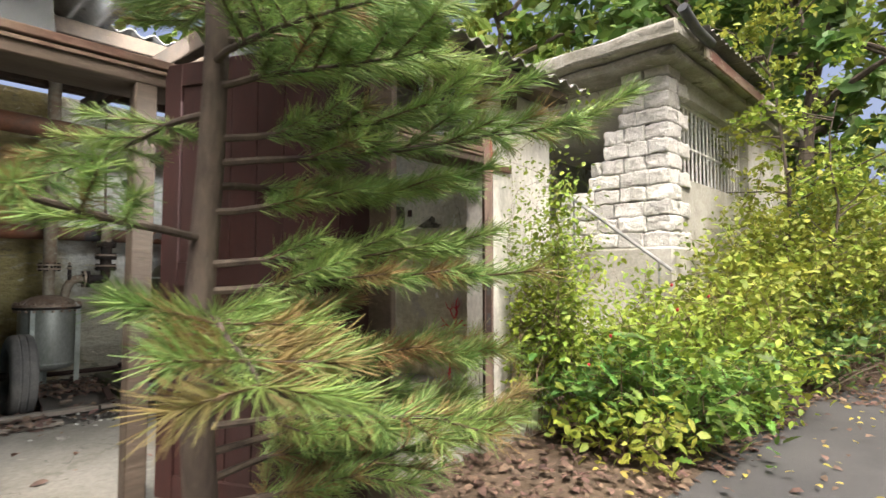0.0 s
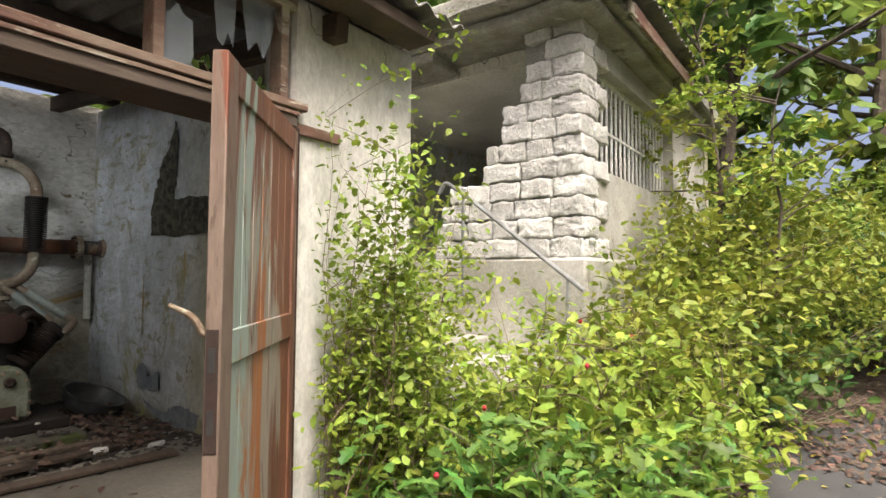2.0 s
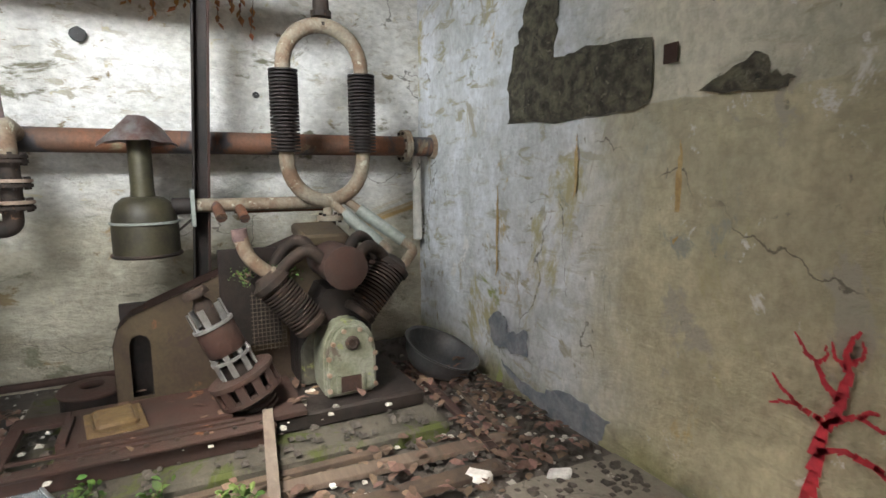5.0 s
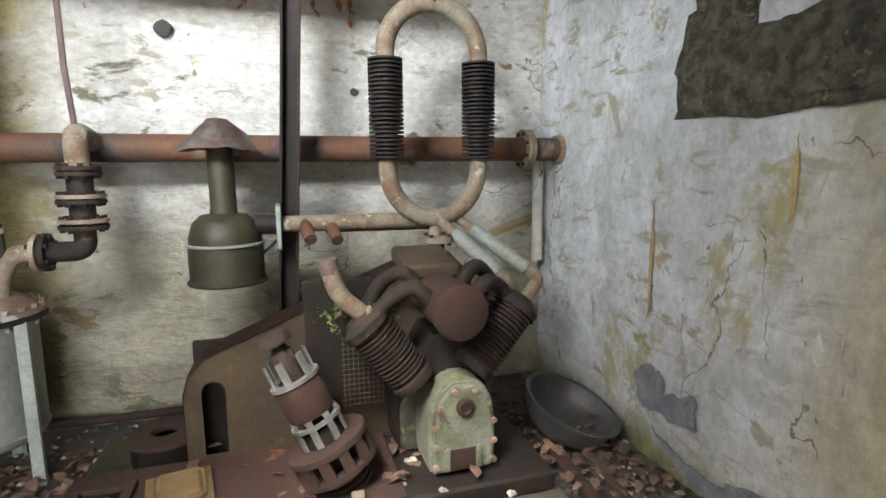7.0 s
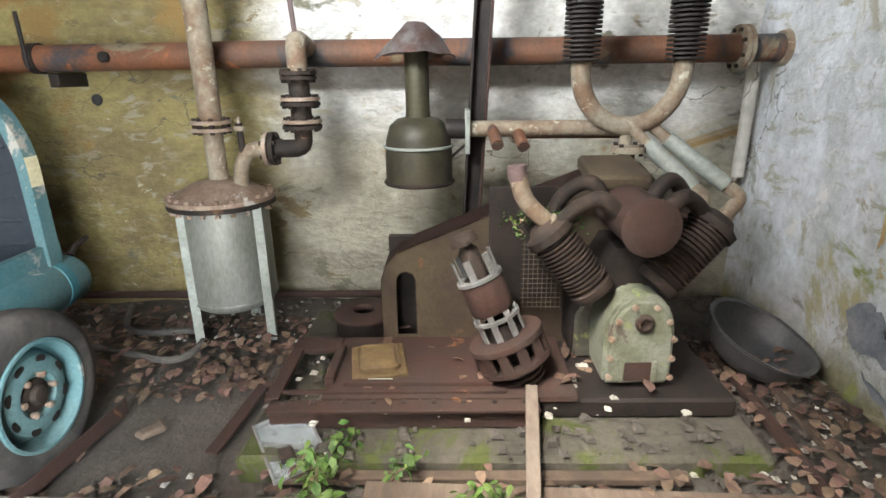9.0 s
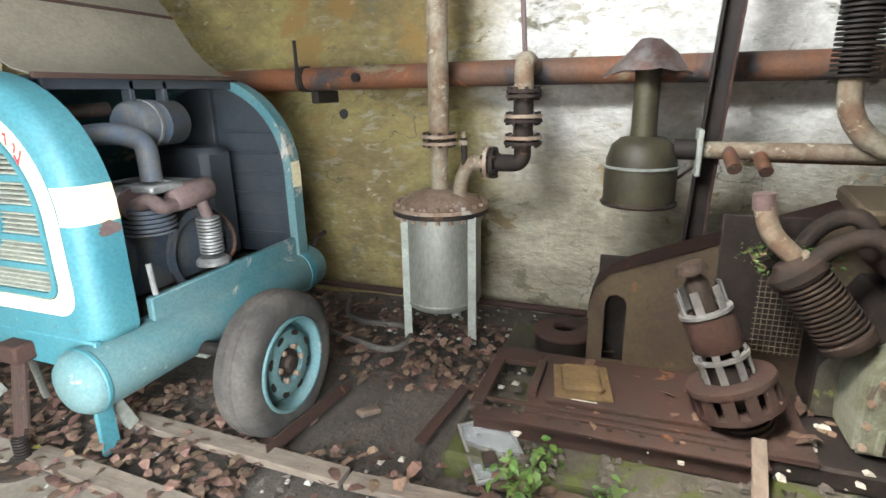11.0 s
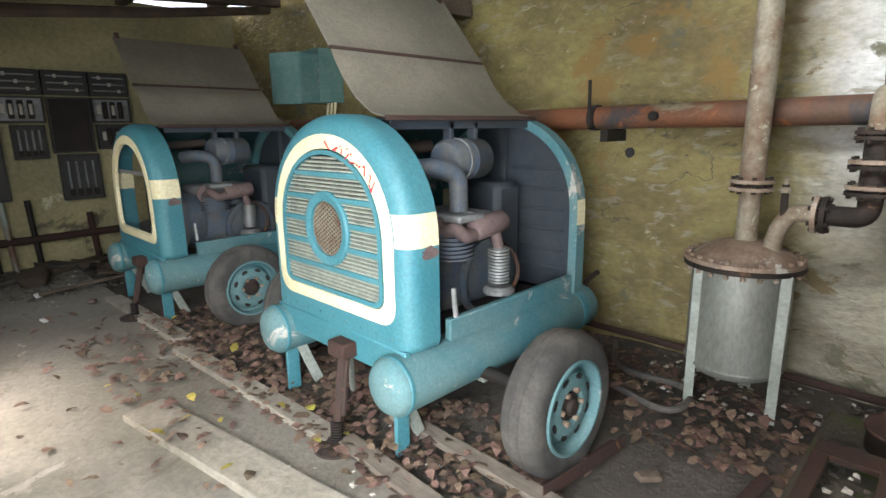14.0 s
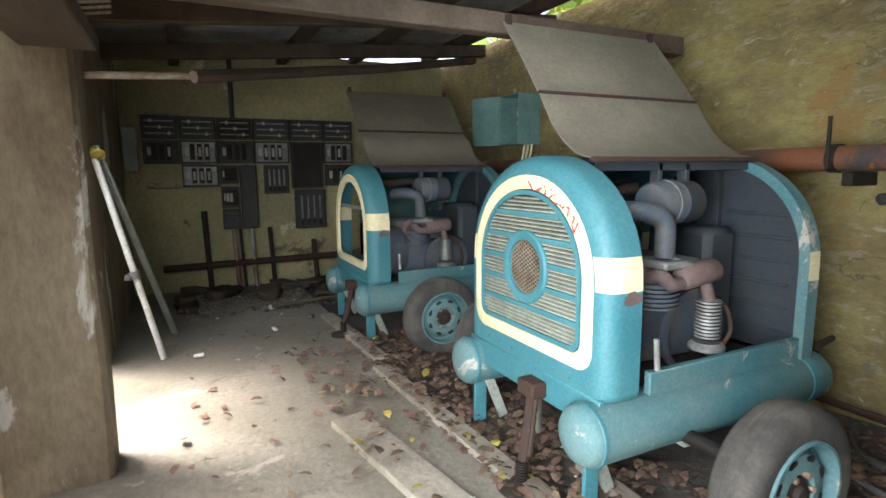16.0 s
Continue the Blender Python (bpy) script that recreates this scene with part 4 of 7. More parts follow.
        part("fan_hub", turned([(0.001, 0), (0.05, 0), (0.05, 0.05), (0.001, 0.06)], pose(-0.2, 0.05, 1.08, 0, 90, 0), 18), M_iron, c)
        bm = turned([(0.19, 0), (0.21, 0), (0.21, 0.03), (0.19, 0.03), (0.19, 0)], pose(-0.2, 0.05, 1.08, 0, 90, 0), 32)
        for k in range(6):
            box(bm, -0.008, 0.008, -0.02, 0.02, 0.03, 0.2, m=pose(-0.185, 0.05, 1.08, 60 * k, 0, 0))
        part("fan_wheel", bm, M_iron, c, "rusty spoked fan wheel behind the open front")
        part("cross_strip", boxed(-0.03, -0.02, -0.36, 0.36, 1.19, 1.22), M_steelgrey, c)
    # air tanks
    for s_ in (-1, 1):
        prof = [(0.001, 0), (0.07, 0.004), (0.115, 0.02), (0.138, 0.05), (0.14, 0.07), (0.14, 1.66), (0.135, 1.68), (0.11, 1.715), (0.06, 1.735), (0.001, 1.74)]
        tank = part("air_tank", turned(prof, pose(0.12, s_ * 0.53, 0.39, 0, -90, 0), 32), M_tealdusty, c, "long dusty turquoise air tank")
        part("weld_band", turned([(0.141, 0.06), (0.145, 0.065), (0.145, 0.08), (0.141, 0.085)], pose(0.12, s_ * 0.53, 0.39, 0, -90, 0), 32), M_teal, tank)
        part("weld_band", turned([(0.141, 1.5), (0.146, 1.505), (0.146, 1.56), (0.141, 1.565)], pose(0.12, s_ * 0.53, 0.39, 0, -90, 0), 32), M_teal, tank)
        part("foot", boxed(-0.04, 0.04, -0.012, 0.012, -0.28, 0, 0.004, m=pose(-0.02, s_ * 0.5, 0.28, 0, 0, 0)), M_teal, c)
        part("foot", boxed(-0.03, 0.03, -0.012, 0.012, -0.3, 0, 0.004, m=pose(-0.06, s_ * 0.47, 0.29, 0, 22, 0)), M_leg, c)
        part("bracket", boxed(-0.62, -0.54, s_ * 0.52 - 0.05, s_ * 0.52 + 0.05, 0.2, 0.27, 0.006), M_leg, c)
        part("side_rail", boxed(-1.5, -0.28, s_ * 0.56 - 0.02, s_ * 0.56 + 0.02, 0.51, 0.63, 0.006), M_tealdusty, c)
    part("drain_cock", tube(bend([(-1.62, 0.53, 0.5), (-1.66, 0.53, 0.54), (-1.78, 0.53, 0.56)]), 0.018, 8), M_iron, c)
    part("deck", boxed(-1.5, -0.28, -0.54, 0.54, 0.46, 0.5), M_dark, c)
    # rear hoop and panel
    bm = bmesh.new()
    rings(bm, [(-1.37, arch(HW - 0.055, TOP - 0.055, 0.5, 0.03, ZS)), (-1.37, arch(HW, TOP, 0.5, 0.03, ZS)), (-1.46, arch(HW, TOP, 0.5, 0.03, ZS)), (-1.46, arch(HW - 0.055, TOP - 0.055, 0.5, 0.03, ZS)), (-1.37, arch(HW - 0.055, TOP - 0.055, 0.5, 0.03, ZS))])
    for f in bm.faces:
        p = f.calc_center_median()
        f.material_index = 1 if (0.97 < p.z < 1.10 and abs(p.y) > 0.5 and p.x < -1.375) else 0
    bmesh.ops.recalc_face_normals(bm, faces=bm.faces)
    part("rear_hoop", bm, [M_tealdusty, M_cream], c, "turquoise rear hoop with cream patch")
    bm = prism(bmesh.new(), arch(HW - 0.05, TOP - 0.05, 0.5, 0.03, ZS), 0.01, Matrix(((0, 0, 1, -1.45), (1, 0, 0, 0), (0, 1, 0, 0), (0, 0, 0, 1))))
    rear = part("rear_panel", bm, M_greyblue, c, "dark slate blue rear panel with pressed ribs")
    for k in range(6):
        part("rib", boxed(-1.44, -1.425, 0.06, 0.46, 0.62 + k * 0.13, 0.64 + k * 0.13, 0.005), M_greyblue, rear)
    part("stay", boxed(-1.44, -1.40, -0.02, 0.02, 0.5, 1.53, 0.004), M_greyblue, rear)
    part("ridge", boxed(-1.4, -0.25, -0.12, 0.2, 1.57, 1.59, 0.004), M_greyblue, c)
    part("ridge_angle", boxed(-1.4, -0.25, 0.2, 0.22, 1.53, 1.59, 0.003), M_greyblue, c)
    # closed cover on the far side, raised cover on the near side
    prof = [(-half_width(z_, HW - 0.01, TOP - 0.02, ZS), z_) for z_ in [0.55 + 1.03 * k / 14 for k in range(15)]]
    bm = strip(bmesh.new(), [(-0.28, y_, z_) for y_, z_ in prof], [(-1.4, y_, z_) for y_, z_ in prof])
    bmesh.ops.solidify(bm, geom=bm.faces[:], thickness=0.004)
    part("side_cover", bm, M_tealdusty, c)
    prof = [(0.24, 1.595), (0.13, 1.62), (0.02, 1.69 - drop * 0.2), (-0.07, 1.78 - drop * 0.3), (-0.14, 1.88 - drop * 0.3), (-0.18 - drop, 1.945), (-0.19 - drop, 1.95), (-0.27 - drop, 2.05), (-0.38 - drop, 2.19), (-0.48 - drop, 2.31), (-0.555 - drop * 1.3, 2.40)]
    bm = strip(bmesh.new(), [(-0.2, y_, z_) for y_, z_ in prof], [(-1.41, y_, z_) for y_, z_ in prof])
    bmesh.ops.recalc_face_normals(bm, faces=bm.faces)
    bmesh.ops.solidify(bm, geom=bm.faces[:], thickness=0.006)
    cover = part("raised_cover", bm, M_hood, c, "dusty folding sheet metal cover propped up")
    part("fold_hinge", tube([(-0.2, -0.185 - drop, 1.952), (-1.41, -0.185 - drop, 1.952)], 0.011, 8), M_rust, cover)
    part("rusty_edge", boxed(-1.41, -0.2, 0.228, 0.25, 1.575, 1.6, 0.004), M_rust, cover)
    for x_ in (-0.24, -1.37):
        part("catch", boxed(x_ - 0.02, x_ + 0.02, -0.565 - drop * 1.3, -0.54 - drop * 1.3, 2.38, 2.44, 0.003), M_rust, cover)
    # engine
    part("crankcase", boxed(-1.15, -0.45, -0.2, 0.24, 0.5, 0.86, 0.05, seg=2), M_engine, c, "dusty blue engine block")
    part("flywheel_housing", turned([(0.001, 0), (0.25, 0), (0.26, 0.03), (0.26, 0.15), (0.2, 0.18), (0.001, 0.18)], pose(-0.5, 0.02, 0.74, 0, 90, 0), 32), M_engine, c)
    part("bell_ring", turned([(0.2, 0), (0.24, 0), (0.24, 0.02), (0.2, 0.02), (0.2, 0)], pose(-0.9, 0.28, 0.66, -90, 0, 0), 30), M_engine, c)
    part("air_filter", turned([(0.001, 0), (0.1, 0), (0.115, 0.02), (0.115, 0.16), (0.12, 0.17), (0.115, 0.18), (0.115, 0.32), (0.1, 0.34), (0.001, 0.34)], pose(-0.62, 0.22, 1.36, 0, -90, 8), 26), M_engine, c, "blue-grey drum air filter")
    part("filter_strap", turned([(0.117, 0.09), (0.122, 0.09), (0.122, 0.11), (0.117, 0.11)], pose(-0.62, 0.22, 1.36, 0, -90, 8), 26), M_steelgrey, c)
    part("intake_elbow", tube(bend([(-0.4, 0.16, 1.32), (-0.46, 0.3, 1.34), (-0.6, 0.34, 1.3), (-0.6, 0.34, 1.1)], 7), 0.05, 16), M_engine, c)
    part("intake_flange", boxed(-0.7, -0.5, 0.24, 0.44, 1.05, 1.09, 0.012), M_steelgrey, c)
    part("cylinder_head", boxed(-0.95, -0.45, -0.12, 0.3, 0.98, 1.06, 0.02), M_steelgrey, c)
    bm = finned(bmesh.new(), pose(-0.58, 0.3, 0.84, 0, 0, 0), 0.1, 0.125, 0.16, 7)
    part("cylinder", bm, M_engine, c)
    bm = finned(bmesh.new(), pose(-0.85, 0.06, 0.84, 0, 0, 0), 0.1, 0.13, 0.16, 7)
    part("cylinder", bm, M_engine, c)
    part("silencer", turned([(0.001, 0), (0.05, 0.004), (0.062, 0.02), (0.062, 0.24), (0.05, 0.256), (0.001, 0.26)], pose(-0.62, 0.42, 1.0, 0, -84, 0), 22), M_mauve, c, "dusty oxide-red silencer drum")
    part("exhaust_elbow", tube(bend([(-0.5, 0.3, 0.98), (-0.5, 0.42, 1.03), (-0.54, 0.44, 0.98), (-0.66, 0.42, 0.98)], 6), 0.036, 12), M_mauve, c)
    part("exhaust_flange", turned([(0.075, 0), (0.075, 0.02), (0.001, 0.02)], pose(-0.5, 0.29, 1.0, -90, 0, 0), 18), M_mauve, c)
    bm = finned(bmesh.new(), pose(-0.82, 0.44, 0.68, 0, 0, 0), 0.04, 0.062, 0.2, 11)
    part("finned_breather", bm, M_steelgrey, c)
    part("breather_base", turned([(0.001, 0), (0.09, 0), (0.09, 0.02), (0.07, 0.04), (0.001, 0.04)], pose(-0.82, 0.44, 0.62, 0, 0, 0), 22), M_steelgrey, c)
    part("breather_neck", tube([(-0.82, 0.44, 0.88), (-0.8, 0.43, 0.97)], 0.03, 10), M_mauve, c)
    part("control_lever", tube([(-0.62, 0.36, 1.1), (-0.8, 0.46, 1.03)], 0.01, 6), M_steelgrey, c)
    part("fuel_pipe", tube(bend([(-0.95, 0.4, 0.56), (-1.0, 0.46, 0.7), (-0.98, 0.4, 0.86), (-0.9, 0.25, 0.9)]), 0.012, 8), M_rust, c)
    part("top_manifold", tube([(-0.3, 0.1, 1.42), (-0.62, 0.1, 1.44)], 0.035, 10), M_iron, c)
    for x_ in (-0.68, -0.88):
        part("hanger", boxed(x_ - 0.015, x_ + 0.015, 0.16, 0.22, 1.46, 1.57, 0.004), M_greyblue, c)
    part("engine_rear", boxed(-1.35, -1.1, -0.25, 0.2, 0.5, 1.2, 0.04), M_greyblue, c)
    # latch, axle, jack
    part("latch", tube([(-0.27, 0.612, 0.8), (-0.27, 0.625, 0.66)], 0.013, 8), M_steelgrey, c)
    part("axle", tube([(-0.46, -0.95, 0.32), (-0.46, 1.0, 0.32)], 0.035, 10), M_dark, c)
    wheel(c, -0.46, 1.08, 0.315, 0.335, 1, M_tealdusty)
    wheel(c, -0.46, -1.0, 0.315, 0.335, -1, M_tealdusty)
    jack = part("jack", tube([(0.04, 0.13, 0.44), (0.14, 0.2, 0.12)], 0.026, 8), M_rust, c, "rusty screw jack leg")
    part("jack_head", boxed(-0.02, 0.09, 0.06, 0.2, 0.42, 0.5, 0.01), M_rust, jack)
    part("jack_rail", tube([(0.04, 0.17, 0.44), (0.13, 0.235, 0.16)], 0.012, 6), M_rust, jack)
    part("jack_screw", finned(bmesh.new(), pose(0.16, 0.215, 0.03, 0, 0, 0), 0.02, 0.03, 0.1, 7), M_dark, jack)
    part("jack_foot", turned([(0.001, 0), (0.12, 0), (0.12, 0.012), (0.05, 0.035), (0.001, 0.035)], pose(0.16, 0.215, 0.0, 0, 0, 0), 26), M_iron, jack)
    part("brace", tube([(-0.02, 0.1, 0.42), (-0.14, -0.06, 0.1)], 0.016, 8), M_leg, c)
    return c


c1 = mobile_compressor("turquoise and cream wheeled compressor with raised engine cover", True)
c1.matrix_basis = pose(-5.12, -0.325, 0, 0, 0, 0)
c2 = mobile_compressor("turquoise wheeled compressor with missing grille and raised cover", False, 0.1)
c2.matrix_basis = pose(-5.03, -3.18, 0, 0, 0, 0)
# red scrawl on the cream band
scrawl = tagged(new("paint_scrawl"), "thin red painted scrawl on the cream band", "graffiti")
scrawl.matrix_basis = pose(-5.112, -0.325, 0)
bm = bmesh.new()
rnd = random.Random(3)
for k in range(9):
    a = 1.45 - 0.11 * k
    cy, cz = 0.455 * math.cos(a), 1.06 + 0.405 * math.sin(a)
    for j in range(2):
        p = Vector((0, cy + rnd.uniform(-0.025, 0.025), cz + rnd.uniform(-0.025, 0.025)))
        q = Vector((0, cy + rnd.uniform(-0.03, 0.03), cz + rnd.uniform(-0.03, 0.03)))
        sweep(bm, [p, q], 0.0045, 4)
part("stroke", bm, M_redpaint, scrawl)["kind"] = "stuff"

# ---- pipework on the back wall ----
def flange(m, r=0.11, t=0.022, bolts=8):
    bm = turned([(0.02, 0), (r, 0), (r, t), (0.02, t), (0.02, 0)], m, 30)
    bmesh.ops.bevel(bm, geom=[e for e in bm.edges if e.calc_face_angle(0) > 1], offset=0.003, segments=1, affect="EDGES")
    return bm


def bolts(parent, m, r, t, count):
    """A ring of hexagonal bolts through a flange."""
    for k in range(count):
        a = 2 * math.pi * (k + 0.5) / count
        part("bolt", turned([(0.001, -0.014), (0.012, -0.014), (0.012, t + 0.014), (0.001, t + 0.014)], m @ Matrix.Translation((r * 0.82 * math.cos(a), r * 0.82 * math.sin(a), 0)), 6), M_iron, parent)


main = thing("main_pipe", "long rusty pipe with remains of pale paint along the wall", "pipe")
PX, PZ = -7.03, 1.59
part("pipe", tube([(PX, YR, PZ), (PX, 3.0, PZ), (PX, 1.6, PZ + 0.005), (PX, 0.4, PZ), (PX, -1.5, PZ - 0.01), (PX, -4.6, PZ)], 0.074, 24), M_rustpipe, main)
fl = part("flange", flange(pose(PX, 4.03, PZ, -90, 0, 0), 0.125, 0.025), M_palepipe, main, "rusted bolted flange")
bolts(fl, pose(PX, 4.03, PZ, -90, 0, 0), 0.125, 0.025, 8)
fl = part("flange", flange(pose(PX, 4.06, PZ, -90, 0, 0), 0.125, 0.02), M_palepipe, main)
bolts(fl, pose(PX, 4.06, PZ, -90, 0, 0), 0.125, 0.02, 8)
part("clamp", turned([(0.076, 0), (0.084, 0), (0.084, 0.05), (0.076, 0.05)], pose(PX, 0.04, PZ, -90, 0, 0), 24), M_dark, main)
part("clamp_rod", tube([(PX + 0.08, 0.06, PZ - 0.06), (PX + 0.085, 0.06, PZ + 0.24)], 0.012, 8), M_dark, main)
part("hanger_bracket", boxed(XB, PX, 0.1, 0.16, PZ - 0.16, PZ - 0.08, 0.006), M_dark, main)
part("stub", turned([(0.001, 0), (0.03, 0), (0.03, 0.04), (0.02, 0.05), (0.001, 0.05)], pose(PX + 0.06, 0.5, PZ, 0, 90, 0), 14), M_dark, main)
part("wall_collar", turned([(0.076, 0), (0.1, 0), (0.09, 0.03), (0.076, 0.03)], pose(PX, YR - 0.002, PZ, 90, 0, 0), 24), M_palepipe, main)
part("down_pipe", tube([(PX - 0.1, 4.2, PZ - 0.03), (PX - 0.12, 4.21, PZ - 0.35), (PX - 0.14, 4.22, PZ - 0.75)], 0.036, 12), M_front, main, "pale whitewashed pipe running down in the corner")

# cooling loop
ux = -6.56
loop = thing("cooling_loop", "looped rusty pipe with two black finned cooler sleeves", "pipe")
ya, yb = 3.06, 3.555
yc, ur = (ya + yb) / 2, (yb - ya) / 2
top = [(ux, yc - ur * math.cos(math.pi * k / 16), 2.05 + ur * math.sin(math.pi * k / 16)) for k in range(17)]
bot = [(ux, yc - ur * math.cos(math.pi * k / 16), 1.48 - ur * 1.08 * math.sin(math.pi * k / 16)) for k in range(17)]
part("upper_bend", tube([(ux, ya, 1.9)] + top + [(ux, yb, 1.9)], 0.047, 18), M_palepipe, loop)
part("lower_bend", tube([(ux, ya, 1.6)] + bot + [(ux, yb, 1.6)], 0.047, 18), M_palepipe, loop, "pale paint-flecked lower bend")
for y_ in (ya, yb):
    part("finned_sleeve", finned(bmesh.new(), pose(ux, y_, 1.52, 0, 0, 0), 0.055, 0.088, 0.5, 24), M_dark, loop, "black cast finned cooler sleeve")
part("top_joint", turned([(0.001, 0), (0.05, 0), (0.05, 0.02), (0.03, 0.025), (0.03, 0.05), (0.065, 0.055), (0.065, 0.09), (0.001, 0.09)], pose(ux, yc, 2.29, 0, 0, 0), 8), M_iron, loop)
part("inlet_elbow", tube(bend([(ux, yc, 2.37), (ux, yc, 2.55), (ux, 3.0, 2.57)], 8), 0.05, 16), M_iron, loop)
fl = part("inlet_flange", flange(pose(ux, 3.04, 2.57, -90, 0, 0), 0.1, 0.05), M_iron, loop)
bolts(fl, pose(ux, 3.04, 2.57, -90, 0, 0), 0.1, 0.05, 6)
part("header_pipe", tube([(ux, 2.99, 2.57), (ux, 1.6, 2.6), (ux, 0.3, 2.63)], 0.1, 24), M_rustpipe, loop, "thick rusty header pipe under the roof")
part("bottom_joint", turned([(0.03, 0), (0.03, 0.04), (0.022, 0.05), (0.022, 0.09)], pose(ux, yc, 1.12, 0, 0, 0), 14), M_palepipe, loop)
fl = part("bottom_flange", flange(pose(ux + 0.05, yc, 1.09, 0, 0, 0), 0.085, 0.03), M_palepipe, loop, "pale square-bolted flange")
bolts(fl, pose(ux + 0.05, yc, 1.09, 0, 0, 0), 0.085, 0.03, 4)
part("drop_stem", tube([(ux + 0.05, yc, 1.09), (ux + 0.06, yc, 0.93)], 0.036, 14), M_iron, loop)

hp = thing("cross_pipe", "mossy double pipe run between filter and cooling loop", "pipe")
part("pipe", tube([(-6.66, 2.53, 1.2), (-6.62, yc - 0.02, 1.2)], 0.042, 16), M_palepipe, hp)
part("pipe", tube([(-6.72, 2.75, 1.17), (-6.68, yc + 0.05, 1.17)], 0.03, 14), M_rustpipe, hp)
part("stub", tube([(-6.64, 2.64, 1.2), (-6.52, 2.66, 1.13)], 0.032, 14), M_rustpipe, hp)
part("stub", tube([(-6.64, 2.77, 1.19), (-6.52, 2.79, 1.12)], 0.03, 14), M_rustpipe, hp)
part("flange_plate", boxed(-6.76, -6.58, 2.50, 2.525, 1.08, 1.30, 0.004), M_leg, hp)
for (a_, b_, mt_) in (((-6.52, 3.36, 1.17), (-6.38, 3.6, 0.93), M_leg), ((-6.56, 3.46, 1.19), (-6.42, 3.78, 0.93), M_leg)):
    a_, b_ = Vector(a_), Vector(b_)
    sl = part("sloping_pipe", tube([a_ - (b_ - a_) * 0.25, b_], 0.028, 12), M_palepipe, hp)
    part("lagging_sleeve", tube([a_ + (b_ - a_) * 0.15, b_ - (b_ - a_) * 0.02], 0.04, 14), mt_, sl, "grey canvas lagging sleeve")
    part("end_elbow", tube(bend([b_, b_ + (b_ - a_) * 0.2, b_ + Vector((0.03, -0.02, -0.16))]), 0.036, 12), M_palepipe, sl)

post = thing("steel_post", "dark rusted steel channel post", "post", pose(-6.72, 2.5, 0, -3.1, 0, 0))
part("web", boxed(-0.05, -0.035, -0.05, 0.05, 0.0, 2.6, 0.003), M_dark, post)
part("edge_flange", boxed(-0.035, 0.02, -0.05, -0.036, 0.0, 2.6, 0.003), M_dark, post)
part("edge_flange", boxed(-0.035, 0.02, 0.036, 0.05, 0.0, 2.6, 0.003), M_rust, post)

# intake filter
flt = thing("intake_filter", "olive bell-shaped intake filter with a crumpled tin cap", "filter", pose(-6.68, 2.255, 0))
part("bell", turned([(0.17, 0.93), (0.178, 0.935), (0.178, 1.08), (0.172, 1.12), (0.172, 1.15), (0.15, 1.22), (0.11, 1.255), (0.075, 1.262), (0.001, 1.262)], None, 36), M_olivepaint, flt)
part("band", turned([(0.176, 1.105), (0.186, 1.108), (0.186, 1.118), (0.176, 1.121)], None, 36), M_leg, flt)
part("base_rim", turned([(0.001, 0.915), (0.185, 0.915), (0.192, 0.925), (0.185, 0.935), (0.001, 0.935)], None, 36), M_iron, flt, "rusty base rim")
part("neck", turned([(0.066, 1.26), (0.062, 1.3), (0.062, 1.6)], None, 24), M_olivepaint, flt)
bm = turned([(0.2, 1.56), (0.19, 1.575), (0.12, 1.66), (0.05, 1.71), (0.001, 1.72)], None, 20)
roughen(bm, 0.035, 9.0, 3.0)
bmesh.ops.solidify(bm, geom=bm.faces[:], thickness=0.003)
part("tin_cap", bm, M_tin, flt, "crumpled pinkish tin cap")
part("outlet", tube([(0, 0.15, 1.2), (0.02, 0.26, 1.2)], 0.05, 16), M_dark, flt)
part("strut", tube([(0, 0.17, 1.05), (0.01, 0.25, 1.12)], 0.008, 6), M_iron, flt)

# pressure vessel
ves = thing("pressure_vessel", "small aluminium-painted vessel on three grey-green angle legs", "tank", pose(-6.76, 1.13, 0))
part("shell", turned([(0.001, 0.17), (0.1, 0.175), (0.2, 0.2), (0.235, 0.225), (0.245, 0.25), (0.245, 0.8)], None, 40), M_silver, ves)
part("seam", turned([(0.246, 0.245), (0.25, 0.25), (0.25, 0.258), (0.246, 0.262)], None, 40), M_silver, ves)
part("body_flange", turned([(0.245, 0.795), (0.29, 0.795), (0.29, 0.818), (0.245, 0.818)], None, 40), M_iron, ves)
lid = part("lid", turned([(0.29, 0.822), (0.29, 0.845), (0.25, 0.85), (0.22, 0.875), (0.15, 0.915), (0.08, 0.935), (0.001, 0.94)], None, 40), M_lid, ves, "rust-stained pale domed lid")
for k in range(22):
    a = 2 * math.pi * k / 22
    part("lid_bolt", turned([(0.001, 0.77), (0.014, 0.77), (0.014, 0.785), (0.008, 0.787), (0.008, 0.845), (0.015, 0.847), (0.015, 0.865), (0.001, 0.867)], pose(0.27 * math.cos(a), 0.27 * math.sin(a), 0), 6), M_lid, lid)
for x_, y_, a in ((0.21, -0.17, 100), (0.13, 0.26, 190), (-0.26, 0.02, 310)):
    m = pose(x_, y_, 0, 0, 0, a)
    bm = boxed(0, 0.045, -0.003, 0.003, 0, 0.8, m=m)
    box(bm, -0.003, 0.003, -0.003, 0.045, 0, 0.8, m=m)
    part("leg", bm, M_leg, ves, smooth=False)
part("nozzle", turned([(0.055, 0.93), (0.052, 0.95), (0.052, 1.2)], None, 20), M_palepipe, ves)
fl = part("nozzle_flange", flange(pose(0, 0, 1.195), 0.105, 0.018), M_lid, ves)
bolts(fl, pose(0, 0, 1.195), 0.105, 0.018, 8)
fl = part("nozzle_flange", flange(pose(0, 0, 1.235), 0.105, 0.018), M_lid, ves)
bolts(fl, pose(0, 0, 1.235), 0.105, 0.018, 8)
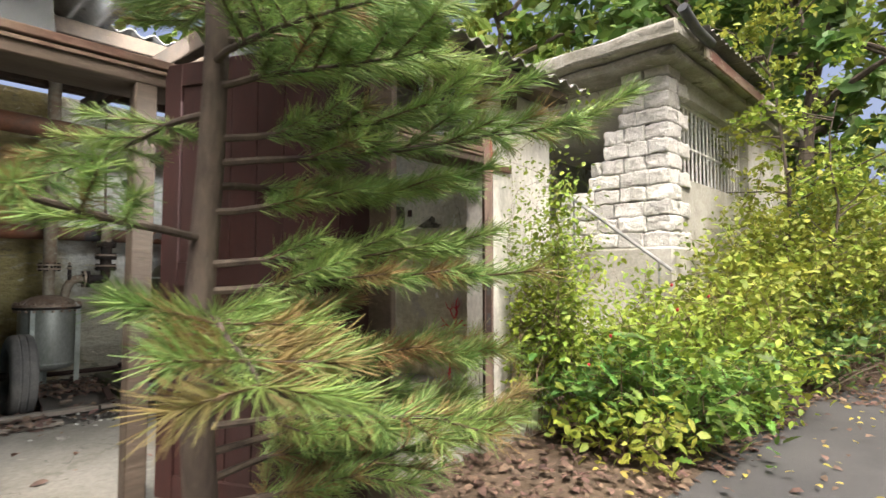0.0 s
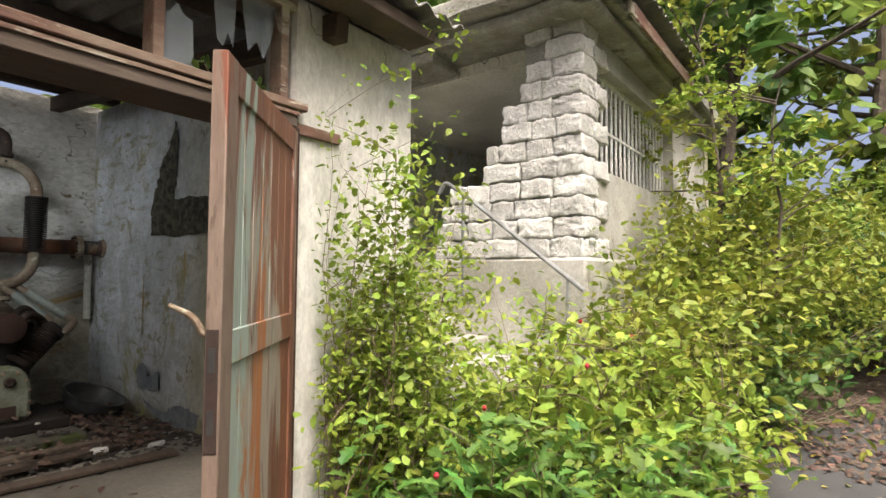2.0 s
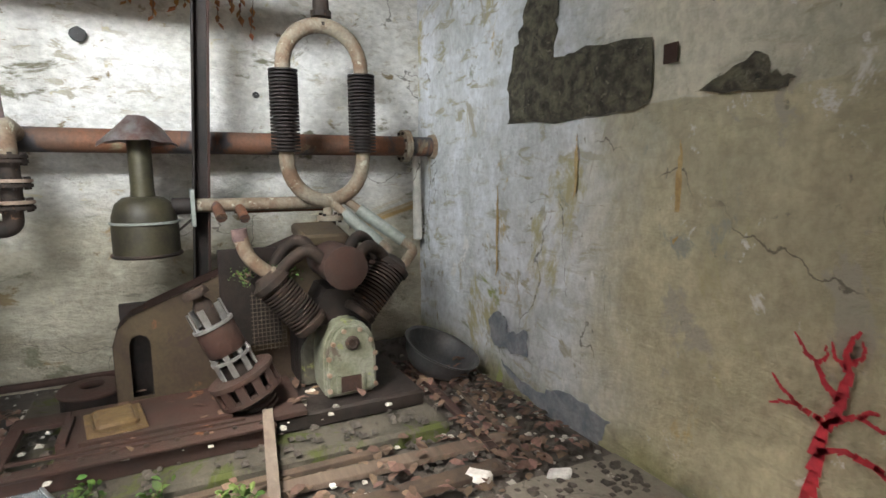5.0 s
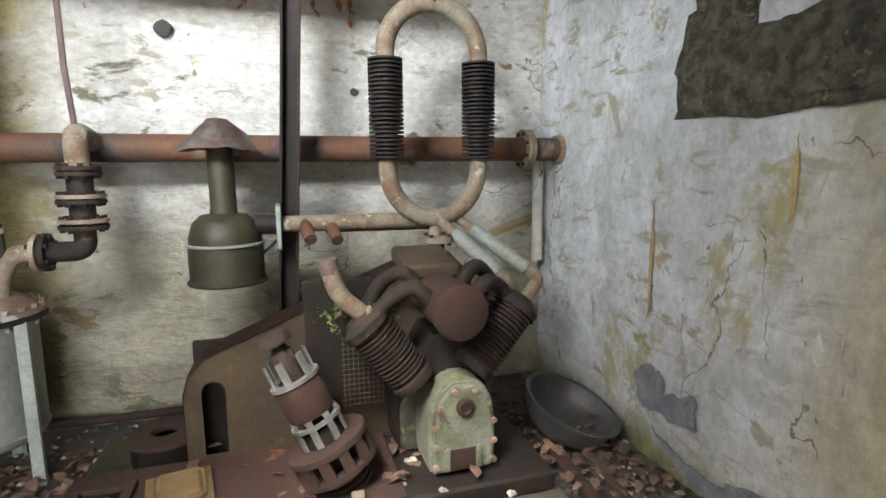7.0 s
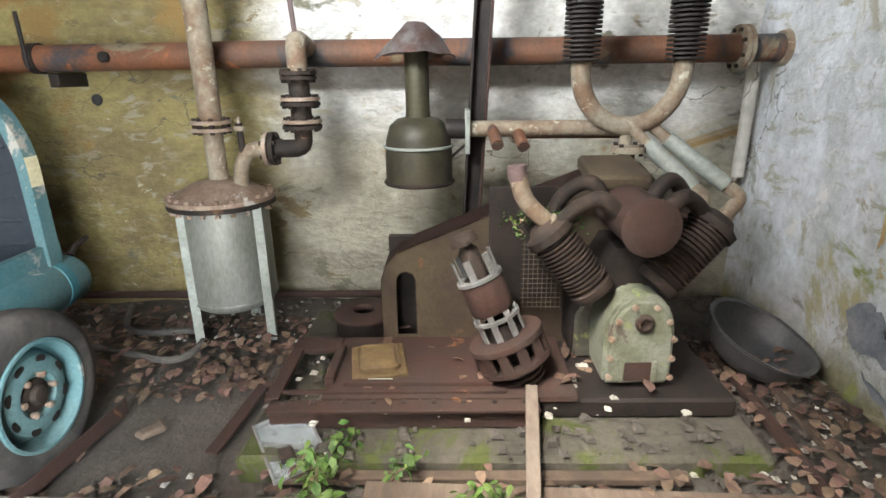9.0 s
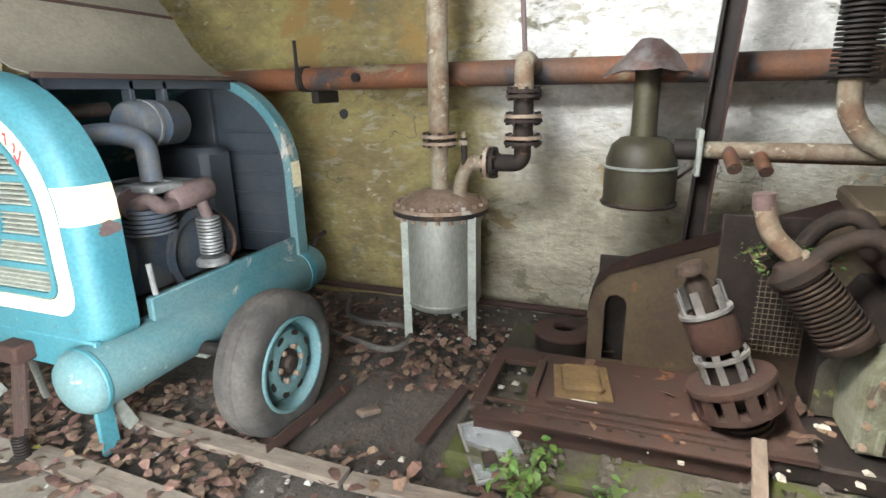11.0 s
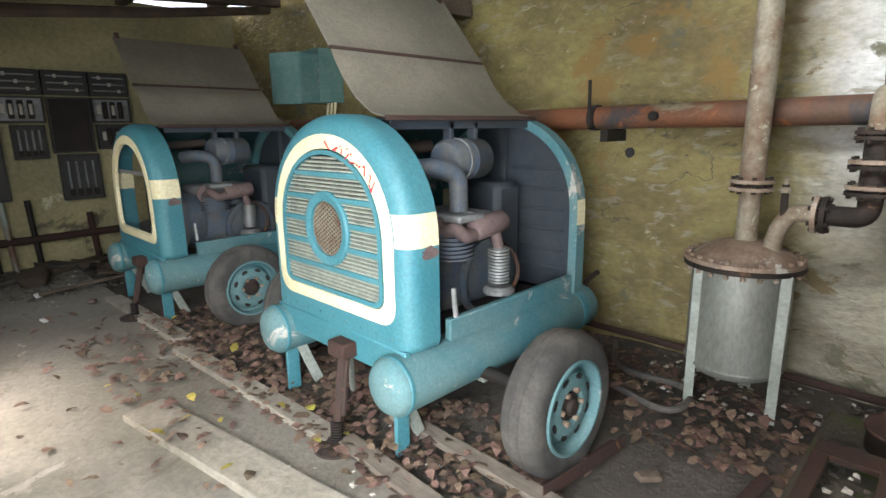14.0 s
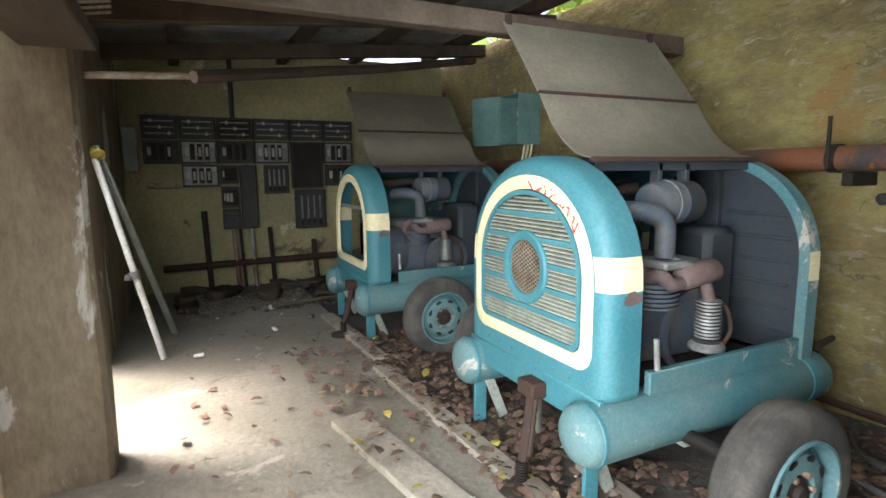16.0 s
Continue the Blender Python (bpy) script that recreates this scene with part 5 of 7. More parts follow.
part("flue_pipe", tube([(0, 0, 1.25), (0, 0.0, 2.0), (0, -0.01, 3.2)], 0.06, 20), M_palepipe, ves, "tall pale rusted stack pipe")
part("side_nozzle", tube(bend([(0.03, 0.13, 0.9), (0.03, 0.15, 1.02), (0.02, 0.2, 1.1), (0.02, 0.3, 1.1)], 6), 0.042, 16), M_palepipe, ves)
part("gauge_cock", tube([(0.04, 0.17, 1.05), (0.045, 0.165, 1.24)], 0.018, 10), M_iron, ves)
part("gauge_tip", turned([(0.001, 0), (0.028, 0), (0.028, 0.02), (0.012, 0.03), (0.012, 0.07), (0.001, 0.08)], pose(0.045, 0.165, 1.2), 10), M_palepipe, ves)
fl = part("side_flange", flange(pose(0.02, 0.29, 1.1, -90, 0, 0), 0.09, 0.022), M_lid, ves)
bolts(fl, pose(0.02, 0.29, 1.1, -90, 0, 0), 0.09, 0.022, 6)
fl = part("side_flange", flange(pose(0.02, 0.325, 1.1, -90, 0, 0), 0.09, 0.022), M_iron, ves)
bolts(fl, pose(0.02, 0.325, 1.1, -90, 0, 0), 0.09, 0.022, 6)
part("valve_elbow", tube(bend([(0.02, 0.34, 1.1), (0.02, 0.5, 1.1), (0.02, 0.5, 1.22)], 8), 0.048, 18), M_iron, ves)
val = part("valve", turned([(0.055, 1.2), (0.055, 1.5)], pose(0.02, 0.5, 0), 20), M_iron, ves, "rusty flanged valve body")
for z_ in (1.205, 1.235, 1.325, 1.35, 1.455, 1.48):
    fl = part("valve_flange", flange(pose(0.02, 0.5, z_), 0.105 if z_ < 1.4 else 0.095, 0.018), M_lid if z_ in (1.235, 1.35) else M_iron, val)
    bolts(val, pose(0.02, 0.5, z_), 0.105 if z_ < 1.4 else 0.095, 0.018, 8)
part("branch_elbow", tube(bend([(0.02, 0.5, 1.5), (0.02, 0.5, 1.66), (-0.24, 0.5, 1.62)], 8), 0.052, 18), M_palepipe, ves, "pale elbow into the main pipe")
part("vent_rod", tube([(0.0, 0.5, 1.64), (0.0, 0.48, 1.95), (-0.02, 0.47, 2.9)], 0.014, 8), M_mauve, ves)

# ---- the old stationary compressor ----
structure("machine_bed", roughen(boxed(-6.9, -5.5, 1.58, 3.66, -0.1, 0.075, 0.02), 0.018, 2.5), M_moss, "mossy concrete machine bed", "plinth")
bed = thing("bed_frame", "rusty riveted steel bed frame with open hatch", "machine base")
part("front_channel", boxed(-5.74, -5.69, 1.66, 2.78, 0.075, 0.175, 0.004), M_rust, bed)
part("front_lip", boxed(-5.74, -5.66, 1.66, 2.78, 0.165, 0.18, 0.003), M_rust, bed)
part("deck_plate", boxed(-6.3, -5.745, 1.87, 2.95, 0.16, 0.185, 0.003), M_rust, bed)
part("deck_plate", boxed(-6.17, -5.745, 1.63, 1.69, 0.16, 0.185, 0.003), M_rust, bed)
part("deck_plate", boxed(-6.3, -6.17, 1.63, 1.87, 0.16, 0.185, 0.003), M_rust, bed)
part("hatch_rim", boxed(-6.17, -5.86, 1.86, 1.9, 0.165, 0.21, 0.003), M_rust, bed)
part("angle_strip", boxed(-5.86, -5.83, 1.95, 2.6, 0.186, 0.205, 0.002), M_rust, bed)
part("angle_strip", boxed(-5.79, -5.77, 1.7, 2.65, 0.186, 0.2, 0.002), M_rust, bed)
for k in range(9):
    part("rivet", turned([(0.014, 0), (0.01, 0.009), (0.001, 0.011)], pose(-5.72, 1.72 + k * 0.125, 0.18), 8), M_iron, bed)
hatch = thing("hatch_cover", "yellowed rusty rectangular hatch cover on the bed frame", "cover", pose(-6.03, 2.08, 0.188, 0, 4, 10))
part("plate", boxed(-0.135, 0.135, -0.125, 0.125, 0, 0.018, 0.006), M_hatch, hatch)
part("raised_centre", boxed(-0.105, 0.105, -0.095, 0.095, 0.014, 0.045, 0.025), M_hatch, hatch)
paper = tagged(obj("paper_scrap", roughen(boxed(-5.885, -5.845, 2.05, 2.16, 0.189, 0.192), 0.004, 20.0), M_white), "white paper scrap on the rusty bed", "litter")
dark_base = tagged(obj("base_plate", boxed(-6.45, -5.76, 2.8, 3.62, 0.07, 0.16, 0.012), M_dark), "oily black base plate under the machine", "base plate")

mach = thing("stationary_compressor", "rusty two-cylinder compressor with pale green gear case", "air compressor")
GX, GY = -5.85, 3.225
outline = [(-0.142, 0), (0.142, 0), (0.15, 0.08), (0.15, 0.24), (0.135, 0.32), (0.1, 0.385), (0.045, 0.425), (-0.045, 0.425), (-0.1, 0.385), (-0.135, 0.32), (-0.15, 0.24), (-0.15, 0.08)]
to_x = Matrix(((0, 0, 1, 0), (1, 0, 0, 0), (0, 1, 0, 0), (0, 0, 0, 1)))
bm = prism(bmesh.new(), outline, 0.26, Matrix.Translation((GX - 0.28, GY, 0.165)) @ to_x)
bmesh.ops.recalc_face_normals(bm, faces=bm.faces)
bmesh.ops.bevel(bm, geom=bm.edges[:], offset=0.015, segments=2, affect="EDGES")
gear = part("gear_case", bm, M_gear, mach, "chipped pale green gear case")
bm = prism(bmesh.new(), [(y_ * 0.86, 0.03 + z_ * 0.88) for y_, z_ in outline], 0.03, Matrix.Translation((GX - 0.022, GY, 0.165)) @ to_x)
bmesh.ops.recalc_face_normals(bm, faces=bm.faces)
bmesh.ops.bevel(bm, geom=bm.edges[:], offset=0.007, segments=1, affect="EDGES")
part("cover", bm, M_gear, gear)
for y_, z_ in ((-0.13, 0.05), (-0.13, 0.23), (-0.105, 0.31), (-0.045, 0.375), (0.045, 0.375), (0.105, 0.31), (0.13, 0.23), (0.13, 0.05), (-0.13, 0.14), (0.13, 0.14)):
    part("bolt", turned([(0.014, 0), (0.014, 0.018), (0.001, 0.021)], pose(GX, GY + y_, 0.17 + z_, 0, 90, 0), 6), M_lid, gear)
part("filler_cap", turned([(0.04, 0), (0.04, 0.012), (0.03, 0.02), (0.024, 0.02), (0.02, 0.01), (0.001, 0.01)], pose(GX + 0.008, GY, 0.165 + 0.31, 0, 90, 0), 18), M_iron, gear)
part("slot", boxed(GX - 0.01, GX + 0.012, GY - 0.07, GY + 0.06, 0.2, 0.29, 0.004), M_rust, gear)
for y_ in (GY - 0.08, GY + 0.06):
    part("slot_lug", boxed(GX, GX + 0.02, y_ - 0.012, y_ + 0.012, 0.2, 0.3, 0.004), M_gear, gear)
part("crankcase", boxed(-6.38, GX - 0.27, 2.98, 3.45, 0.16, 0.56, 0.05, seg=2), M_dark, mach)
part("crankcase_top", prism(bmesh.new(), [(-0.2, 0), (0.2, 0), (0.09, 0.2), (-0.09, 0.2)], 0.3, Matrix.Translation((-6.3, GY, 0.55)) @ to_x), M_dark, mach, smooth=False)
# back of the gear case, in a darker green than its front
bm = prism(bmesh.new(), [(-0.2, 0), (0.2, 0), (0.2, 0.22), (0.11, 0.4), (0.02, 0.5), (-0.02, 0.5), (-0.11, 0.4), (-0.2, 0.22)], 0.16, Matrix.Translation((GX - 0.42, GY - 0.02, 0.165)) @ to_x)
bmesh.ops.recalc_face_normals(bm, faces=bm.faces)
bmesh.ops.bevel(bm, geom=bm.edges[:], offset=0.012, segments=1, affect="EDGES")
part("gear_case_back", bm, M_gearback, mach, "dark green-black back of the gear case")
for s_ in (-1, 1):
    a_ = Vector((-5.98, 3.05, 0.555)) if s_ < 0 else Vector((-5.98, 3.30, 0.585))
    b_ = Vector((-6.02, 2.845, 0.815)) if s_ < 0 else Vector((-6.02, 3.535, 0.84))
    m = towards(a_, b_)
    L = (b_ - a_).length
    cyl = part("cylinder", finned(bmesh.new(), m @ Matrix.Translation((0, 0, 0.06)), 0.074, 0.097, L - 0.08, 13), M_iron, mach, "finned cast iron cylinder")
    part("cylinder_foot", turned([(0.001, 0), (0.09, 0), (0.1, 0.02), (0.1, 0.04), (0.08, 0.05), (0.08, 0.08)], m, 24), M_iron, cyl)
    part("cylinder_head", turned([(0.108, L - 0.02), (0.108, L + 0.015), (0.08, L + 0.03), (0.06, L + 0.055), (0.001, L + 0.06)], m, 24), M_iron, cyl)
    # second cylinder behind
    m2 = Matrix.Translation((-0.27, 0, 0)) @ m
    part("cylinder", finned(bmesh.new(), m2 @ Matrix.Translation((0, 0, 0.06)), 0.074, 0.097, L - 0.08, 13), M_iron, mach)
    part("cylinder_head", turned([(0.108, L - 0.02), (0.108, L + 0.03), (0.001, L + 0.04)], m2, 24), M_iron, mach)
    for dx, lift in ((0.02, 0.05), (-0.16, 0.09)):
        p0 = b_ + Vector((dx, -s_ * 0.03, 0.06))
        p3 = Vector((-5.93 + dx, 3.19 + s_ * 0.09, 0.93))
        part("arched_pipe", tube(bend([p0 - Vector((0, -s_ * 0.01, 0.04)), p0 + Vector((0, -s_ * 0.06, lift)), p3 + Vector((0, s_ * 0.07, lift + 0.02)), p3], 6), 0.034, 14), M_iron, mach)
        part("pipe_flange", turned([(0.001, 0), (0.06, 0), (0.06, 0.018), (0.001, 0.018)], towards(p0 - Vector((0, -s_ * 0.01, 0.05)), p0 + Vector((0, 0, 0.1))), 14), M_rust, mach)
part("receiver", turned([(0.001, 0), (0.1, 0), (0.11, 0.02), (0.11, 0.44), (0.001, 0.45)], pose(-6.24, 3.19, 0.9, 0, 90, 0), 36), M_rust, mach, "round rust-brown receiver drum")
part("receiver_cap", turned([(0.11, 0), (0.116, 0.004), (0.116, 0.018), (0.1, 0.026), (0.04, 0.03), (0.001, 0.03)], pose(-5.8, 3.19, 0.9, 0, 90, 0), 36), M_rust, mach)
part("exhaust_stub", tube(bend([(-6.02, 2.85, 0.85), (-6.02, 2.73, 0.96), (-6.02, 2.70, 1.08)], 7), 0.038, 16), M_palepipe, mach, "pale exhaust stub with rusty tip")
part("stub_tip", tube([(-6.02, 2.703, 1.05), (-6.02, 2.697, 1.11)], 0.0395, 16), M_mauve, mach)
part("stub_collar", turned([(0.001, 0), (0.06, 0), (0.06, 0.02), (0.045, 0.03), (0.001, 0.03)], towards((-6.02, 2.84, 0.845), (-6.02, 2.76, 0.92)), 16), M_palepipe, mach)
part("top_wedge", boxed(-0.17, 0.17, -0.13, 0.13, 0, 0.07, 0.015, m=pose(-6.27, 3.17, 1.0, 0, 8, 0)), M_guard, mach)
part("black_shield", boxed(-6.24, -6.22, 2.60, 2.92, 0.42, 0.98, 0.004, m=None), M_dark, mach)
bm = bmesh.new()
for k in range(9):
    sweep(bm, [(-6.16, 2.76 + 0.022 * k, 0.4), (-6.16, 2.76 + 0.022 * k, 0.74)], 0.002, 4)
for k in range(14):
    sweep(bm, [(-6.16, 2.75, 0.41 + 0.024 * k), (-6.16, 2.94, 0.41 + 0.024 * k)], 0.002, 4)
part("wire_guard", bm, M_mesh_dark, mach)["kind"] = "stuff"

# belt guard
guard = thing("belt_guard", "big rusty sheet steel belt guard with a slot", "machine guard")
gout = [(2.07, 0.1), (2.07, 0.5), (2.095, 0.58), (2.16, 0.65), (2.6, 0.83), (2.95, 0.965), (3.15, 1.045), (3.3, 1.07), (3.42, 0.95), (3.42, 0.1)]
bm = bmesh.new()
# face built round the slot
L_ = [(2.07, 0.1), (2.145, 0.1), (2.145, 0.63), (2.095, 0.58), (2.07, 0.5)]
C_ = [(2.145, 0.5), (2.16, 0.53), (2.195, 0.545), (2.23, 0.53), (2.245, 0.5), (2.245, 0.68), (2.145, 0.64)]
D_ = [(2.145, 0.1), (2.245, 0.1), (2.245, 0.2), (2.145, 0.2)]
R_ = [(2.245, 0.1), (3.42, 0.1), (3.42, 0.95), (3.3, 1.07), (3.15, 1.04), (2.95, 0.96), (2.6, 0.825), (2.245, 0.68)]
for poly in (L_, C_, D_, R_):
    prism(bm, poly, 0.005, Matrix.Translation((-6.3, 0, 0)) @ to_x)
bmesh.ops.recalc_face_normals(bm, faces=bm.faces)
part("face_sheet", bm, M_guard, guard, smooth=False)
rim = [(-6.3, y_, z_) for y_, z_ in gout[:-1]]
bm = strip(bmesh.new(), [(x_ + 0.014, y_, z_) for x_, y_, z_ in rim], [(x_ - 0.2, y_, z_) for x_, y_, z_ in rim])
bmesh.ops.solidify(bm, geom=bm.faces[:], thickness=0.012)
part("rim", bm, M_rust, guard, smooth=False)
part("slot_back", boxed(-6.5, -6.45, 2.1, 3.4, 0.1, 0.68), M_dark, guard)

# leaning rotor with slotted cage
ax0, ax1 = Vector((-5.92, 2.745, 0.165)), Vector((-5.985, 2.462, 0.83))
m = towards(ax0, ax1)
rot = thing("machine_rotor", "leaning rusty rotor with slotted cage and coil spring", "machine part")
part("spring", finned(bmesh.new(), m, 0.075, 0.1, 0.13, 5), M_iron, rot)
cage = part("cage_ring", turned([(0.09, 0.1), (0.165, 0.1), (0.165, 0.12), (0.09, 0.12), (0.09, 0.1)], m, 32), M_rust, rot)
part("cage_ring", turned([(0.075, 0.205), (0.168, 0.205), (0.172, 0.218), (0.168, 0.232), (0.075, 0.232), (0.075, 0.205)], m, 32), M_rust, rot)
for k in range(12):
    part("cage_bar", boxed(-0.008, 0.008, -0.022, 0.022, 0.12, 0.215, m=m @ pose(0, 0, 0, 0, 0, 30 * k) @ Matrix.Translation((0.155, 0, 0))), M_rust, cage)
part("cage_core", turned([(0.08, 0.1), (0.08, 0.3)], m, 20), M_dark, rot)
part("lower_frame", turned([(0.085, 0.32), (0.105, 0.32), (0.105, 0.335), (0.085, 0.335), (0.085, 0.32)], m, 28), M_steelgrey, rot)
part("drum", turned([(0.001, 0.36), (0.092, 0.36), (0.097, 0.37), (0.097, 0.5), (0.092, 0.51), (0.001, 0.51)], m, 30), M_rust, rot)
part("drum_band", turned([(0.092, 0.51), (0.103, 0.51), (0.103, 0.525), (0.07, 0.525)], m, 30), M_steelgrey, rot, "bright steel band")
for k in range(8):
    part("fin", boxed(-0.004, 0.004, -0.014, 0.014, 0.24, 0.36, m=m @ pose(0, 0, 0, 0, 0, 45 * k) @ Matrix.Translation((0.095, 0, 0))), M_steelgrey, rot)
for k in range(6):
    part("fin", boxed(-0.004, 0.004, -0.016, 0.016, 0.52, 0.62, m=m @ pose(0, 0, 0, 0, 0, 60 * k) @ Matrix.Translation((0.086, 0, 0))), M_steelgrey, rot)
part("shaft", turned([(0.045, 0.5), (0.045, 0.64), (0.03, 0.66), (0.03, 0.69)], m, 18), M_iron, rot)
part("end_cap", turned([(0.001, 0.68), (0.065, 0.68), (0.065, 0.7), (0.05, 0.72), (0.001, 0.725)], m, 22), M_iron, rot)

# small loose things round the machine
ring = thing("stove_ring", "rusty round drum with ring lid standing in the dirt", "drum", pose(-6.62, 1.92, 0.0))
part("drum", turned([(0.15, 0), (0.16, 0.02), (0.16, 0.16), (0.15, 0.17)], None, 30), M_dark, ring)
part("lid_ring", turned([(0.06, 0.19), (0.065, 0.2), (0.12, 0.195), (0.17, 0.185), (0.175, 0.175), (0.17, 0.165), (0.06, 0.17), (0.06, 0.19)], None, 34), M_rust, ring)
part("inner_floor", turned([(0.001, 0.1), (0.06, 0.1)], None, 20), M_dark, ring)

wok = thing("steel_dish", "battered black steel dish leaning against the wall", "dish", Matrix.Translation((-6.27, 3.965, 0.15)) @ Matrix.Rotation(radians(23), 4, Vector((-0.75, 0.66, 0))) @ Matrix.Diagonal((0.88, 0.88, 1.15, 1)))
bm = turned([(0.001, -0.1), (0.14, -0.095), (0.22, -0.07), (0.27, -0.02), (0.29, 0.04), (0.31, 0.05), (0.31, 0.058), (0.285, 0.052), (0.262, -0.01), (0.215, -0.055), (0.13, -0.08), (0.001, -0.085)], None, 40)
part("bowl", roughen(bm, 0.008, 6.0), M_plate, wok)

tray = thing("glass_frame", "glass pane in a grey metal frame with scrap on it", "picture frame", pose(-5.6, 1.77, 0.075, 8, 10, 32))
part("pane", boxed(-0.15, 0.15, -0.1, 0.1, 0.0, 0.006), M_glass, tray)
for a_ in ((-0.16, 0.16, -0.11, -0.098), (-0.16, 0.16, 0.098, 0.11), (-0.16, -0.148, -0.098, 0.098), (0.148, 0.16, -0.098, 0.098)):
    part("frame_bar", boxed(a_[0], a_[1], a_[2], a_[3], -0.004, 0.014, 0.002), M_steelgrey, tray)
part("scrap", roughen(boxed(0.03, 0.1, -0.06, 0.0, 0.006, 0.03, 0.006), 0.01, 20.0), M_iron, tray)

board = thing("timber_lath", "long pale weathered timber lath leaning on the bed", "timber")
a_, b_ = Vector((-5.80, 2.76, 0.205)), Vector((-5.05, 2.67, 0.02))
part("lath", boxed(-0.026, 0.026, -0.01, 0.01, 0, (b_ - a_).length, 0.003, m=towards(a_, b_)), M_paleboard, board)
for k, (p, q, w, h, mt_) in enumerate((((-6.5, 3.84, 0.03), (-5.2, 3.74, 0.03), 0.05, 0.03, M_rust), ((-6.2, 3.98, 0.02), (-5.0, 3.86, 0.02), 0.04, 0.02, M_oldwood), ((-5.38, 2.1, 0.03), (-5.3, 3.9, 0.02), 0.09, 0.03, M_wood), ((-5.1, 1.9, 0.025), (-5.08, 3.7, 0.025), 0.1, 0.03, M_oldwood), ((-5.47, 1.75, 0.02), (-5.45, 3.3, 0.03), 0.05, 0.03, M_oldwood), ((-4.8, 2.4, 0.03), (-4.6, 3.9, 0.03), 0.12, 0.025, M_wood), ((-5.33, -0.1, 0.03), (-5.29, 1.25, 0.03), 0.09, 0.035, M_paleboard), ((-5.285, 1.27, 0.03), (-5.31, 1.95, 0.03), 0.08, 0.03, M_paleboard), ((-5.0, -0.1, 0.025), (-4.95, 0.95, 0.025), 0.1, 0.03, M_paleboard))):
    p, q = Vector(p), Vector(q)
    l_ = (q - p).length
    mm = Matrix.Translation((p + q) / 2) @ (q - p).to_track_quat("X", "Z").to_matrix().to_4x4()
    o = obj("floor_plank" if mt_ is not M_rust else "steel_rail", roughen(boxed(-l_ / 2, l_ / 2, -w / 2, w / 2, -h / 2, h / 2, 0.003), 0.004, 6.0), mt_)
    o.matrix_basis = mm
    tagged(o, "rusty steel rail lying on rubble" if mt_ is M_rust else "broken weathered plank lying on the floor", "rail" if mt_ is M_rust else "plank", "floor timbers")
o = tagged(obj("steel_strip", boxed(-0.24, 0.24, -0.03, 0.03, 0, 0.012, 0.003), M_rust), "rust-red steel strip lying on the dirt", "steel strip")
o.matrix_basis = pose(-5.85, 1.47, 0.02, 0, 3, -8)
o = tagged(obj("steel_angle", box(boxed(-0.3, 0.3, -0.04, 0.04, 0, 0.008, 0.002), -0.3, 0.3, -0.04, -0.032, 0.008, 0.07, 0.002), M_rust), "rusty steel angle under the flat tyre", "steel angle")
o.matrix_basis = pose(-5.6, 0.87, 0.02, 0, 0, 174)

# ---- damage and paint on the right wall ----
on_right = Matrix(((1, 0, 0, 0), (0, 0, -1, YR), (0, 1, 0, 0), (0, 0, 0, 1)))


def wall_patch(name, outline, depth, material, label, category):
    bm = prism(bmesh.new(), outline, depth, on_right @ Matrix.Translation((0, 0, 0.012)))
    bmesh.ops.recalc_face_normals(bm, faces=bm.faces)
    return tagged(obj(name, bm, material), label, category, kind="structure")


def ragged(outline, seed, amount=0.02, steps=5):
    r_, out = random.Random(seed), []
    for (x0, z0), (x1, z1) in zip(outline, outline[1:] + outline[:1]):
        for k in range(steps):
            f = k / steps
            out.append((x0 + (x1 - x0) * f + r_.uniform(-amount, amount), z0 + (z1 - z0) * f + r_.uniform(-amount, amount)))
    return out


wall_patch("bare_masonry_patch", ragged([(-5.92, 1.67), (-5.935, 1.97), (-5.82, 2.2), (-5.73, 2.4), (-5.62, 2.5), (-5.53, 2.72), (-5.47, 2.6), (-5.475, 2.23), (-5.517, 2.0), (-4.855, 1.985), (-4.826, 1.68), (-5.35, 1.66)], 1), 0.006, M_brick, "patch of bare dark masonry where plaster fell", "wall damage")
for x0, x1, z0, z1, k in ((-5.88, -5.56, 1.69, 1.98, 0), (-5.52, -5.2, 1.70, 1.99, 1), (-5.17, -4.92, 1.71, 1.95, 2), (-5.76, -5.56, 2.02, 2.3, 3)):
    bm = boxed(x0, x1, YR - 0.034, YR + 0.03, z0, z1, 0.015)
    bmesh.ops.subdivide_edges(bm, edges=bm.edges[:], cuts=6, use_grid_fill=True)
    roughen(bm, 0.014, 30.0, k)
    tagged(obj("bare_block", roughen(bm, 0.012, 9.0, k), M_brick, smooth=True), "bare dark masonry block in the damaged plaster", "wall block", kind="structure")
wall_patch("wall_hole", [(-4.77, 1.84), (-4.70, 1.84), (-4.70, 1.92), (-4.77, 1.92)], 0.005, M_rust, "small rusty square plate in the plaster", "wall damage")
wall_patch("plaster_gap", ragged([(-4.62, 1.70), (-4.4, 1.80), (-4.33, 1.82), (-4.3, 1.74), (-4.22, 1.70), (-4.3, 1.67)], 2, 0.012), 0.005, M_brick, "chipped gap along the plaster crack", "wall damage")
wall_patch("plaster_gap", ragged([(-3.935, 1.635), (-3.78, 1.665), (-3.62, 1.66), (-3.69, 1.615), (-3.9, 1.61)], 3, 0.008), 0.005, M_panel, "chipped gap along the plaster crack", "wall damage")
